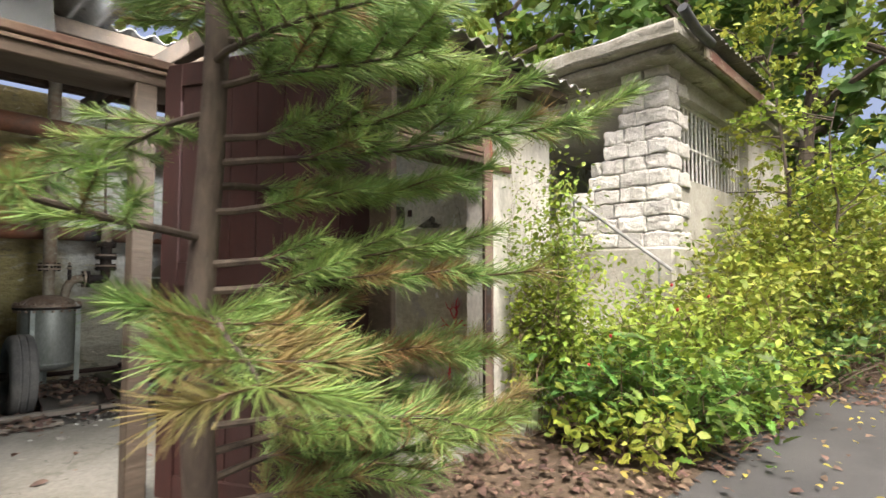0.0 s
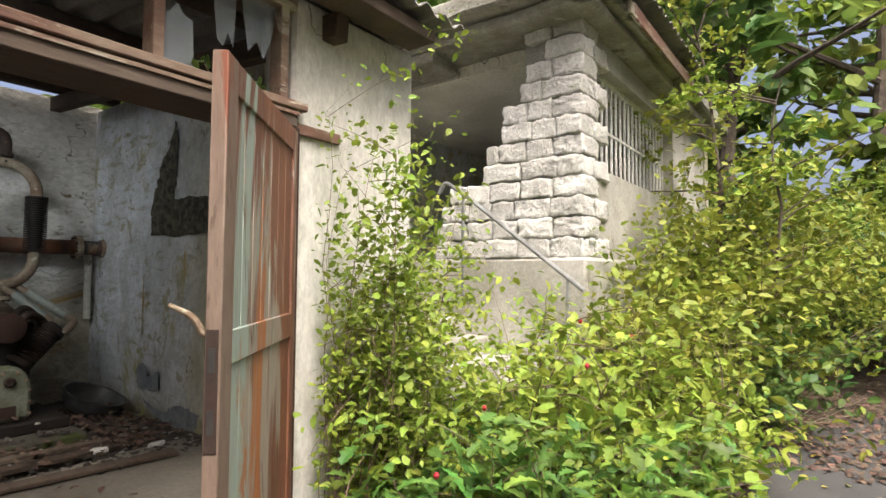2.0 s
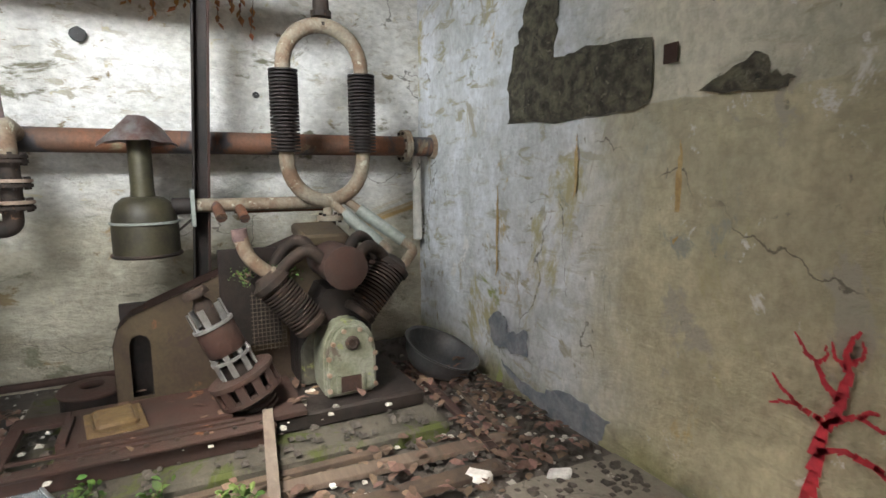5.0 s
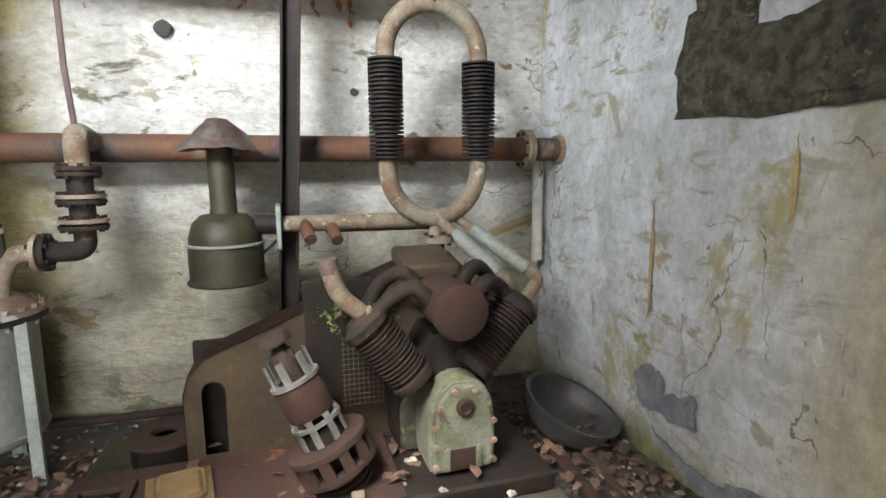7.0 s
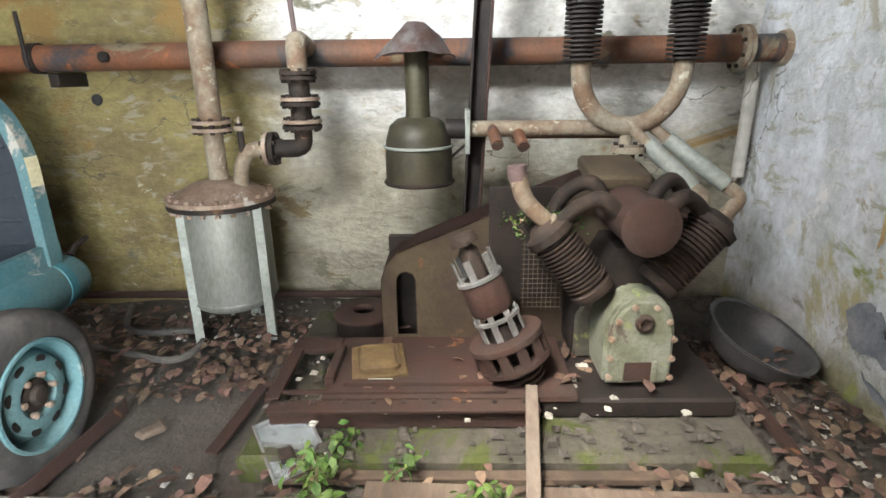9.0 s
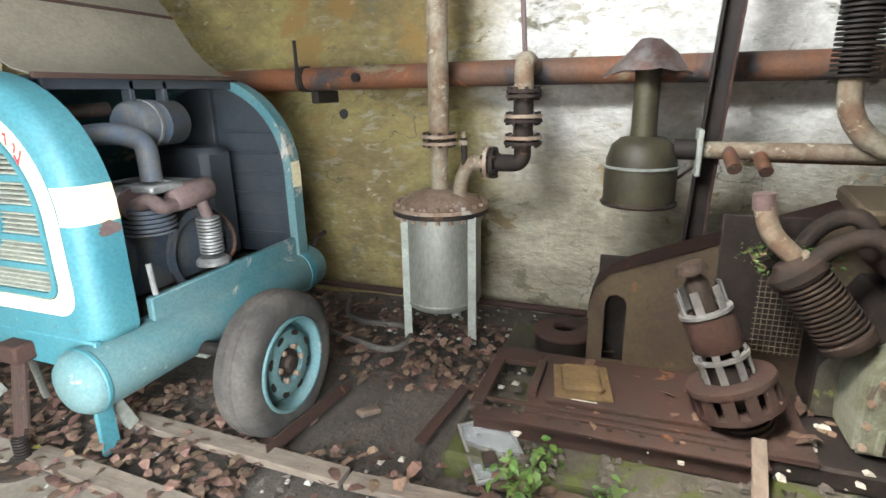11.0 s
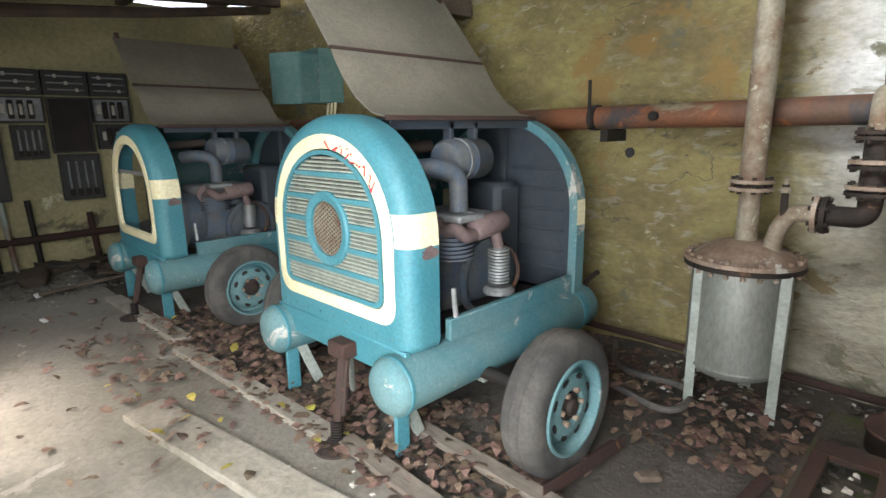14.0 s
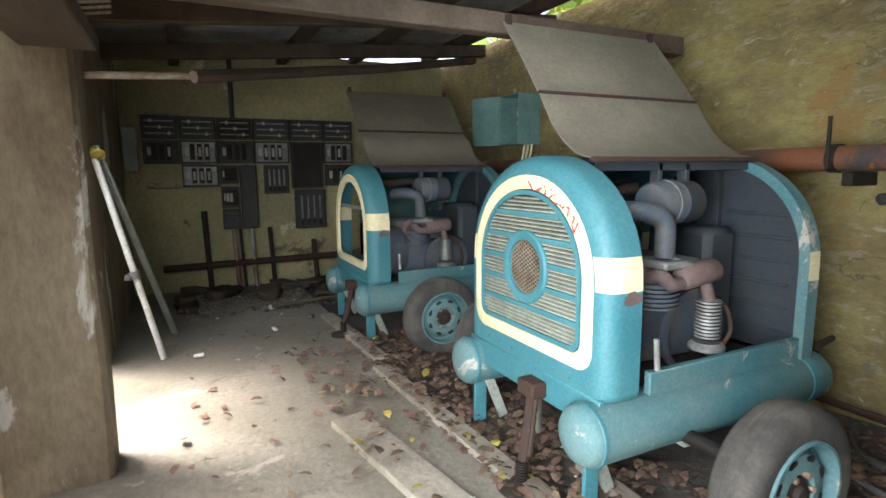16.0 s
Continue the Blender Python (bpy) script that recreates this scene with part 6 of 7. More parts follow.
wall_patch("blue_patch", ragged([(-6.15, 0.38), (-6.03, 0.49), (-5.93, 0.44), (-5.9, 0.35), (-5.83, 0.38), (-5.7, 0.43), (-5.7, 0.25), (-5.96, 0.24), (-6.07, 0.22)], 5, 0.015), 0.004, M_bluegrey, "blue-grey undercoat showing through peeled plaster", "wall damage")
wall_patch("blue_patch", ragged([(-5.99, 0.15), (-5.8, 0.09), (-5.55, 0.085), (-5.4, 0.17), (-5.2, 0.165), (-4.99, 0.15), (-5.07, -0.04), (-5.31, -0.06), (-5.5, -0.04), (-5.8, 0.04)], 6, 0.015), 0.004, M_bluegrey, "blue-grey undercoat showing through peeled plaster", "wall damage")
for x_, z_, h_ in ((-6.05, 1.0, 0.3), (-4.66, 1.3, 0.22), (-5.3, 1.42, 0.16)):
    wall_patch("rust_run", ragged([(x_ - 0.012, z_ - h_), (x_ + 0.01, z_ - h_ * 0.8), (x_ + 0.012, z_ + h_ * 0.5), (x_, z_ + h_), (x_ - 0.01, z_ + h_ * 0.4)], int(h_ * 100), 0.006), 0.002, M_ochre, "rusty run-off stain on the plaster", "stain")


def grow(bm, p, ang, length, w, depth, r_):
    """A branching painted stroke on the wall."""
    q = (p[0] + length * math.cos(ang), p[1] + length * math.sin(ang))
    nx, nz = -math.sin(ang), math.cos(ang)
    vs = [on_right @ Vector((a + nx * s_ * ww, b + nz * s_ * ww, 0.0225)) for (a, b), s_, ww in ((p, 1, w), (p, -1, w), (q, -1, w * 0.6), (q, 1, w * 0.6))]
    bm.faces.new([bm.verts.new(v) for v in vs])
    if depth:
        for s_ in (-1, 1):
            grow(bm, q, ang + s_ * r_.uniform(0.25, 0.7), length * r_.uniform(0.55, 0.8), w * 0.6, depth - 1, r_)


rnd = random.Random(8)
bm = bmesh.new()


def stroke(pts, w0, w1):
    """A brush stroke on the wall through pts, from half-width w0 to w1."""
    n_ = len(pts) - 1
    for k in range(n_):
        p, q = pts[k], pts[k + 1]
        ang, l_ = math.atan2(q[1] - p[1], q[0] - p[0]), math.hypot(q[0] - p[0], q[1] - p[1])
        for j in range(3):
            f = (k + j / 3) / n_
            a = (p[0] + (q[0] - p[0]) * j / 3 + rnd.gauss(0, 0.003), p[1] + (q[1] - p[1]) * j / 3)
            grow(bm, a, ang + rnd.gauss(0, 0.12), l_ / 3 * 1.2, (w0 + (w1 - w0) * f) * rnd.uniform(0.8, 1.2), 0, rnd)


stroke([(-4.09, -0.04), (-4.075, 0.06), (-4.05, 0.25), (-4.04, 0.38), (-4.02, 0.56)], 0.022, 0.026)
stroke([(-4.02, 0.55), (-3.985, 0.64), (-3.97, 0.76), (-3.975, 0.83), (-3.955, 0.9)], 0.024, 0.008)
stroke([(-3.985, 0.66), (-4.03, 0.7), (-4.06, 0.765), (-4.1, 0.79), (-4.13, 0.85)], 0.014, 0.005)
stroke([(-4.06, 0.765), (-4.035, 0.8), (-4.04, 0.83)], 0.009, 0.004)
stroke([(-3.97, 0.77), (-4.01, 0.8), (-4.025, 0.845)], 0.01, 0.005)
stroke([(-3.965, 0.79), (-3.93, 0.82), (-3.94, 0.87)], 0.01, 0.004)
stroke([(-4.02, 0.57), (-4.08, 0.585), (-4.11, 0.6), (-4.2, 0.575)], 0.014, 0.005)
stroke([(-4.11, 0.6), (-4.17, 0.64), (-4.2, 0.68)], 0.009, 0.004)
stroke([(-4.02, 0.58), (-3.95, 0.61), (-3.9, 0.655), (-3.87, 0.66)], 0.013, 0.006)
stroke([(-3.93, 0.63), (-3.86, 0.61), (-3.78, 0.62)], 0.009, 0.004)
stroke([(-4.035, 0.46), (-3.95, 0.5), (-3.87, 0.49), (-3.8, 0.485), (-3.74, 0.48), (-3.7, 0.45)], 0.016, 0.005)
stroke([(-3.87, 0.49), (-3.79, 0.45), (-3.75, 0.42), (-3.745, 0.37), (-3.71, 0.34)], 0.013, 0.005)
stroke([(-3.76, 0.43), (-3.71, 0.42)], 0.006, 0.003)
stroke([(-4.09, 0.0), (-4.14, -0.02)], 0.014, 0.008)
tagged(obj("painted_tree", bm, M_redpaint), "bare tree painted in red on the plaster", "graffiti")
bm = bmesh.new()
for k in range(5):
    c_ = Vector((XI + 0.12 + 0.02 * k, JAMB - 0.016, 0.25 + 0.09 * k))
    sweep(bm, [c_ + Vector((0.05 * math.cos(a), 0, 0.05 * math.sin(a))) for a in [0.4 + 0.5 * j + k for j in range(9)]], 0.004, 4)
tagged(obj("ink_scribble", bm, M_lid), "brown scribbled tag on the door jamb", "graffiti")
bm = bmesh.new()
for k in range(4):
    c_ = Vector((-6.19, 7.3 + 0.16 * k, 2.55 + 0.12 * (k % 2)))
    sweep(bm, [c_ + Vector((0, 0.16 * math.cos(a), 0.2 * math.sin(a))) for a in [0.6 * j + k for j in range(9)]], 0.012, 4)
tagged(obj("wall_scrawl", bm, M_panel), "black looping tag on the inner wall", "graffiti")

# dry vine under the roof
vine = thing("dry_vine", "dry brown vine leaves hanging under the roof", "vine")
bm, places = bmesh.new(), []
rnd = random.Random(61)
for k in range(9):
    y_ = 2.3 + 0.09 * k
    p_ = Vector((XB + 0.06, y_, 2.75))
    q_ = p_ + Vector((rnd.uniform(0, 0.05), rnd.gauss(0, 0.04), -rnd.uniform(0.2, 0.42)))
    sweep(bm, [p_, p_.lerp(q_, 0.5) + Vector((0.01, rnd.gauss(0, 0.02), 0)), q_], 0.003, 5)
    for j in range(4):
        w_ = p_.lerp(q_, 0.55 + 0.15 * j)
        places.append((w_, rnd.uniform(0.02, 0.04)))
st = part("stem", bm, M_twig, vine)
st["kind"] = "stuff"
V_, F_ = [], []
for w_, s_ in places:
    d_ = Vector((rnd.gauss(0, 0.3), rnd.gauss(0, 0.6), -1)).normalized()
    e_ = Vector((rnd.gauss(0, 0.4), 1, rnd.gauss(0, 0.3))).normalized()
    i_ = len(V_)
    V_ += [w_, w_ + d_ * s_ * 0.8 + e_ * s_ * 0.6, w_ + d_ * s_ * 2, w_ + d_ * s_ * 0.8 - e_ * s_ * 0.6, w_ + d_ * s_ + Vector((0.3 * s_, 0, 0))]
    F_ += [(i_, i_ + 1, i_ + 4), (i_ + 1, i_ + 2, i_ + 4), (i_ + 2, i_ + 3, i_ + 4), (i_ + 3, i_, i_ + 4)]
pydata("leaves", V_, F_, M_dryleaf, vine)["kind"] = "stuff"

# holes, hooks and leaves on the back wall
for y_, z_, r_ in ((1.95, 2.26, 0.04), (3.0, 1.95, 0.02), (0.2, 1.35, 0.03)):
    bm = turned([(0.001, 0.016), (r_, 0.012), (r_ * 1.2, 0.0)], pose(XB + 0.018, y_, z_, 0, 90, 0), 12)
    tagged(obj("wall_hole", roughen(bm, 0.006, 30.0), M_panel), "dark hole knocked into the plaster", "wall damage", kind="structure")

# ---- switchboard on the far wall ----
YS = YL + 0.02
rnd = random.Random(21)


def knife_panel(x0, x1, z0, z1, back, bars, label):
    t_ = thing("switchboard", label, "switchboard", pose((x0 + x1) / 2, YS, (z0 + z1) / 2), group="switchboard panels")
    w, h = (x1 - x0) / 2, (z1 - z0) / 2
    part("back_plate", boxed(-w + 0.012, w - 0.012, 0, 0.04, -h + 0.012, h - 0.012, 0.004), back, t_)
    for a_ in ((-w, w, -h, -h + 0.02), (-w, w, h - 0.02, h)):
        part("frame_bar", boxed(a_[0], a_[1], -0.015, 0.07, a_[2], a_[3], 0.003), M_panel, t_)
    for a_ in (-w, w - 0.02):
        part("frame_bar", boxed(a_, a_ + 0.02, -0.015, 0.07, -h + 0.02, h - 0.02, 0.003), M_panel, t_)
    if bars == "bus":
        for k in range(3):
            z_ = -h * 0.55 + h * 0.55 * k
            part("busbar", boxed(-w * 0.8, w * 0.8, 0.05, 0.06, z_ - 0.008, z_ + 0.008, 0.002), M_steelgrey, t_)
            part("clamp", boxed(-w * 0.1 + 0.1 * (k - 1), -w * 0.1 + 0.1 * (k - 1) + 0.03, 0.045, 0.075, z_ - 0.02, z_ + 0.02, 0.004), M_porcelain, t_)
    if bars == "fuse":
        for k in range(3):
            x_ = -w * 0.45 + w * 0.4 * k
            part("fuse_base", boxed(x_ - 0.028, x_ + 0.028, 0.04, 0.07, -h * 0.7, h * 0.7, 0.006), M_dark, t_)
            part("fuse", turned([(0.001, 0), (0.018, 0), (0.018, h * 0.8), (0.001, h * 0.8)], pose(x_, 0.08, -h * 0.4), 10), M_porcelain if rnd.random() < 0.5 else M_iron, t_)
        part("terminal", boxed(w * 0.55, w * 0.75, 0.04, 0.07, -h * 0.3, h * 0.4, 0.006), M_porcelain, t_)
    if bars == "knife":
        for k in range(4):
            x_ = -w * 0.6 + w * 0.4 * k
            part("blade", boxed(x_ - 0.009, x_ + 0.009, 0.04, 0.08, -h * 0.7, h * 0.7, 0.003), M_steelgrey, t_)
            part("handle", boxed(x_ - 0.02, x_ + 0.02, 0.05, 0.1, -h * 0.8, -h * 0.5, 0.006), M_dark, t_)
    return t_


xs = (-3.17, -3.59, -4.03, -4.48, -4.95, -5.41, -5.84)
for k in range(6):
    knife_panel(xs[k + 1] + 0.008, xs[k] - 0.008, 1.975, 2.25, (M_panel, M_panel, M_iron, M_panel, M_panel, M_panel)[k], "bus", "black switchboard panel with three grey busbars")
    if k != 4:
        knife_panel(xs[k + 1] + 0.008, xs[k] - 0.008, 1.665, 1.955, (M_panel, M_steelgrey, M_panel, M_steelgrey, M_panel, M_steelgrey)[k], "fuse", "switchboard panel with old fuse holders")
knife_panel(-4.03, -3.6, 1.37, 1.645, M_steelgrey, "fuse", "grey switchboard panel with fuse holder")
knife_panel(-4.27, -4.05, 1.40, 1.64, M_panel, "fuse", "small black fuse panel")
knife_panel(-4.27, -4.05, 1.08, 1.36, M_panel, "fuse", "small black fuse panel")
knife_panel(-4.5, -4.29, 0.8, 1.64, M_panel, "", "tall blank black switchboard panel")
knife_panel(-4.27, -4.05, 0.8, 1.06, M_panel, "", "small blank black switchboard panel")
knife_panel(-4.92, -4.6, 1.26, 1.64, M_panel, "knife", "black panel with knife switches")
knife_panel(-5.4, -4.97, 1.32, 1.955, M_dark, "", "open black switch case")
knife_panel(-5.42, -5.0, 0.76, 1.30, M_panel, "knife", "black panel with two rows of knife switches")
knife_panel(-5.84, -5.44, 1.35, 1.645, M_panel, "fuse", "switchboard panel with old fuse holders")
tagged(obj("meter_box", boxed(-3.13, -2.97, YS, YS + 0.14, 1.56, 2.1, 0.012), M_leg), "grey-green steel meter box on the far wall", "meter box")
cond = thing("wall_conduit", "rusty conduit and rails along the far wall", "conduit")
part("rail", tube([(-3.3, YS + 0.08, 0.33), (-5.85, YS + 0.08, 0.36)], 0.045, 12), M_rust, cond)
for x_, z_, r_, mt_ in ((-3.85, 1.05, 0.035, M_dark), (-4.2, 0.8, 0.03, M_door), (-4.42, 0.8, 0.03, M_door), (-4.66, 0.8, 0.03, M_dark), (-5.25, 0.6, 0.035, M_rust), (-4.28, 0.8, 0.02, M_dark)):
    part("upright", tube([(x_, YS + 0.1, 0.0), (x_ + 0.03, YS + 0.06, z_)], r_, 10), mt_, cond)
part("drop_cable", tube([(-4.24, YS + 0.03, 2.25), (-4.24, YS + 0.03, 3.05)], 0.03, 8), M_panel, cond)
part("brick_ledge", boxed(-3.55, -3.2, YS, YS + 0.06, 1.36, 1.42, 0.006), M_lid, cond)
for k in range(30):
    x_, y_ = rnd.uniform(-6.6, -3.5), rnd.uniform(-5.6, -4.6)
    s_ = rnd.uniform(0.08, 0.22)
    bm = boxed(-s_, s_, -s_ * 0.6, s_ * 0.6, 0, s_ * 0.5, 0.01)
    bmesh.ops.subdivide_edges(bm, edges=bm.edges[:], cuts=1, use_grid_fill=True)
    o = tagged(obj("scrap_piece", roughen(bm, s_ * 0.35, 7.0, k), rnd.choice((M_dark, M_oldwood, M_iron, M_dirt)), smooth=True), "dark scrap and rags lying by the far wall", "scrap", "scrap by the wall")
    o.matrix_basis = pose(x_, y_, 0, 0, 0, rnd.uniform(0, 180))

cab = thing("switch_cabinet", "open dusty teal switch cabinet on the back wall", "cabinet", pose(-7.28, -3.18, 1.83))
for n_, a_ in (("back", (0, 0.012, -0.38, 0, 0, 0.56)), ("side", (0.012, 0.3, -0.012, 0, 0, 0.56)), ("side", (0.012, 0.3, -0.38, -0.368, 0, 0.56)), ("top", (0.012, 0.3, -0.368, -0.012, 0.548, 0.56)), ("bottom", (0.012, 0.3, -0.368, -0.012, 0, 0.012))):
    part(n_, boxed(*a_, 0.003), M_boxteal, cab)
part("door", boxed(0, 0.38, -0.008, 0.008, 0, 0.56, 0.004, m=pose(0.3, -0.38, 0, 0, 0, -62)), M_boxteal, cab, "teal cabinet door swung open")
part("switch_gear", boxed(0.02, 0.12, -0.3, -0.1, 0.15, 0.42, 0.02), M_dark, cab)
part("insulator", turned([(0.001, 0), (0.03, 0), (0.03, 0.05), (0.001, 0.05)], pose(0.12, -0.2, 0.35, 0, 90, 0), 12), M_porcelain, cab)
part("insulator", turned([(0.001, 0), (0.03, 0), (0.03, 0.05), (0.001, 0.05)], pose(0.12, -0.2, 0.25, 0, 90, 0), 12), M_porcelain, cab)
lever = thing("cable_end", "yellowed cable ends hanging from the cabinet", "cable")
for k in range(3):
    part("cable", tube(bend([(-7.15, -3.3 + 0.07 * k, 1.83), (-7.12, -3.28 + 0.07 * k, 1.72), (-7.1, -3.3 + 0.06 * k, 1.6)]), 0.014, 8), M_cream, lever)

# ---- by the pillar ----
lad = thing("step_ladder", "old folding ladder with a bright aluminium rail", "ladder")
part("front_rail", tube([(-3.34, -3.0, 0.0), (-2.97, -3.15, 1.66)], 0.026, 10), M_white, lad)
part("rear_rail", boxed(-0.03, 0.03, -0.012, 0.012, 0, 1.9, 0.003, m=towards((-3.42, -3.75, 0.0), (-2.98, -3.2, 1.75))), M_leg, lad)
part("clamp", turned([(0.03, -0.03), (0.042, -0.03), (0.042, 0.03), (0.03, 0.03), (0.03, -0.03)], towards((-3.18, -3.065, 0.72), (-3.14, -3.08, 0.9)), 12), M_steelgrey, lad)
part("knob", turned([(0.001, 0), (0.025, 0), (0.025, 0.03), (0.001, 0.035)], pose(-3.14, -3.04, 0.7, 0, 70, 20), 10), M_steelgrey, lad)
rag = tagged(obj("leaf_rag", roughen(boxed(-3.04, -2.9, -3.16, -3.08, 1.66, 1.74, 0.02), 0.06, 14.0), M_yleaf, smooth=True), "yellow-green rag hanging on the ladder top", "rag")
o = tagged(obj("wall_pipe", tube([(-2.96, -3.1, 2.29), (-3.86, -3.1, 2.34)], 0.03, 10), M_palepipe), "pale rusty pipe sticking out of the wall", "pipe")
rake = thing("tined_hook", "four bent steel tines over the pillar", "hook")
for k in range(4):
    part("tine", tube(bend([(-2.98, -1.02, 2.24 + 0.022 * k), (-3.2, -1.02, 2.235 + 0.024 * k), (-3.34, -0.98, 2.25 + 0.024 * k)]), 0.007, 8), M_palepipe, rake)
part("bracket", boxed(-3.24, -3.16, -1.1, -1.04, 2.2, 2.46, 0.006), M_rust, rake)

# floor slabs and bits
for k, (x_, y_, w, l_, a_) in enumerate(((-4.52, -0.43, 0.23, 1.55, 9), (-4.93, -1.0, 0.13, 1.9, 3), (-4.92, -2.9, 0.14, 1.6, 2))):
    bm = boxed(-w / 2, w / 2, -l_ / 2, l_ / 2, -0.02, 0.03, 0.006)
    bmesh.ops.subdivide_edges(bm, edges=[e for e in bm.edges if e.calc_length() > 0.5], cuts=8)
    o = tagged(obj("concrete_slab", roughen(bm, 0.006, 5.0, k), M_floorslab, smooth=True), "narrow broken concrete slab sunk in the floor", "slab", "floor slabs")
    o.matrix_basis = pose(x_, y_, 0.004, 0, 0, a_)
o = tagged(obj("orange_panel", roughen(boxed(-0.45, 0.45, -0.28, 0.28, 0, 0.015, 0.003), 0.015, 3.0), M_orange), "faded orange board lying inside the doorway", "board")
o.matrix_basis = pose(-4.0, 2.35, 0.02, 0, 0, 50)
o = tagged(obj("board_scrap", roughen(boxed(-0.5, 0.5, -0.14, 0.14, 0, 0.02, 0.003), 0.008, 3.0), M_wood), "weathered board lying inside the doorway", "board")
o.matrix_basis = pose(-3.35, 3.1, 0.01, 0, 0, 110)
for x_, y_, m_, s_ in ((-4.72, -3.7, M_mauve, 0.05), (-4.3, -3.4, M_white, 0.035), (-3.6, -2.9, M_white, 0.04), (-5.3, 2.95, M_white, 0.025), (-5.05, 3.55, M_white, 0.06), (-4.9, 3.9, M_white, 0.05), (-5.75, 1.12, M_wood, 0.05), (-4.4, -4.3, M_white, 0.05)):
    bm = boxed(-s_, s_, -s_ * 0.6, s_ * 0.6, 0, s_ * 0.6, s_ * 0.15)
    o = tagged(obj("debris_piece", roughen(bm, s_ * 0.3, 12.0, x_), m_), "small broken piece of plaster or rubbish on the floor", "debris", "floor debris")
    o.matrix_basis = pose(x_, y_, 0.01, 0, 0, x_ * 100)
bm = tube([(-5.7, -4.6, 0.03), (-4.4, -4.2, 0.05)], 0.018, 8)
tagged(obj("pale_stick", bm, M_wood), "pale straight stick lying on the floor", "stick")
bm = tube(bend([(-7.05, 0.3, 0.03), (-6.6, 0.5, 0.05), (-6.7, 1.0, 0.04), (-6.3, 1.0, 0.03), (-6.5, 0.4, 0.03)]), 0.02, 8)
tagged(obj("rubber_hose", bm, M_tyre), "black rubber hose lying in the dirt", "hose")
bm = tube([(-7.2, -0.3, 0.06), (-7.15, 2.0, 0.07)], 0.025, 10)
tagged(obj("floor_pipe", bm, M_rust), "thin rusty pipe lying along the wall foot", "pipe")


# ---- scattered leaves and rubble ----
def scatter_leaves(name, spots, size, material, label, category, seed, lift=0.004, curl=0.4):
    """spots: (x0, x1, y0, y1, z, count). Each leaf is a small folded, curled blade."""
    r_ = np.random.RandomState(seed)
    V, Fc = [], []
    for x0, x1, y0, y1, z0, count in spots:
        for _ in range(count):
            c = np.array((r_.uniform(x0, x1), r_.uniform(y0, y1), z0 + r_.uniform(0, 1) ** 2 * 0.05 + lift))
            a = r_.uniform(0, 2 * math.pi)
            s = size * r_.uniform(0.6, 1.4)
            d = np.array((math.cos(a), math.sin(a), r_.uniform(-curl, curl)))
            e = np.array((-math.sin(a), math.cos(a), r_.uniform(-curl, curl))) * 0.55
            up = np.array((0, 0, 1.0)) * s * r_.uniform(0.1, 0.5)
            b = len(V)
            V += [c - d * s, c - d * s * 0.4 + e * s + up, c + d * s * 0.4 + e * s * 0.9 + up, c + d * s, c + d * s * 0.4 - e * s * 0.9 + up * 0.6, c - d * s * 0.4 - e * s + up * 0.7]
            Fc += [(b, b + 1, b + 5), (b + 1, b + 2, b + 4, b + 5), (b + 2, b + 3, b + 4)]
    o = pydata(name, V, Fc, material)
    return tagged(o, label, category, kind="stuff")


scatter_leaves("leaf_litter", [(-5.7, -4.85, -2.9, 0.9, 0.0, 1900), (-5.0, -4.3, -2.6, -0.6, 0.01, 160), (-6.9, -6.0, 0.3, 1.6, 0.0, 420), (-7.2, -6.3, -0.6, 0.6, 0.0, 120), (-5.5, -4.9, 1.0, 3.8, 0.01, 240), (-6.6, -5.0, 3.7, 4.2, 0.02, 260), (-4.7, -3.4, -3.5, 3.5, 0.0, 160), (-6.4, -5.7, 2.0, 3.4, 0.15, 90)], 0.033, M_litter, "dry brown leaves scattered over the floor", "leaf litter", 4)
scatter_leaves("yellow_leaf_scatter", [(-5.3, -4.2, -2.6, 0.6, 0.03, 14)], 0.035, M_yleaf, "a few fallen yellow leaves", "leaf litter", 6)


def scatter_rubble(name, spots, size, material, label, seed):
    r_ = np.random.RandomState(seed)
    V, Fc = [], []
    for x0, x1, y0, y1, z0, count in spots:
        for _ in range(count):
            c = np.array((r_.uniform(x0, x1), r_.uniform(y0, y1), z0))
            s = size * r_.uniform(0.3, 1.5)
            b = len(V)
            for dx, dy, dz in ((-1, -1, 0), (1, -1, 0), (1, 1, 0), (-1, 1, 0), (-0.6, -0.5, 1), (0.7, -0.5, 0.8), (0.5, 0.6, 1), (-0.6, 0.6, 0.7)):
                V.append(c + np.array((dx, dy, dz)) * s * r_.uniform(0.6, 1.2, 3) * (1, 1, 0.8))
            Fc += [(b + 4, b + 5, b + 6, b + 7), (b, b + 1, b + 5, b + 4), (b + 1, b + 2, b + 6, b + 5), (b + 2, b + 3, b + 7, b + 6), (b + 3, b, b + 4, b + 7)]
    return tagged(pydata(name, V, Fc, material), label, "rubble", kind="stuff")


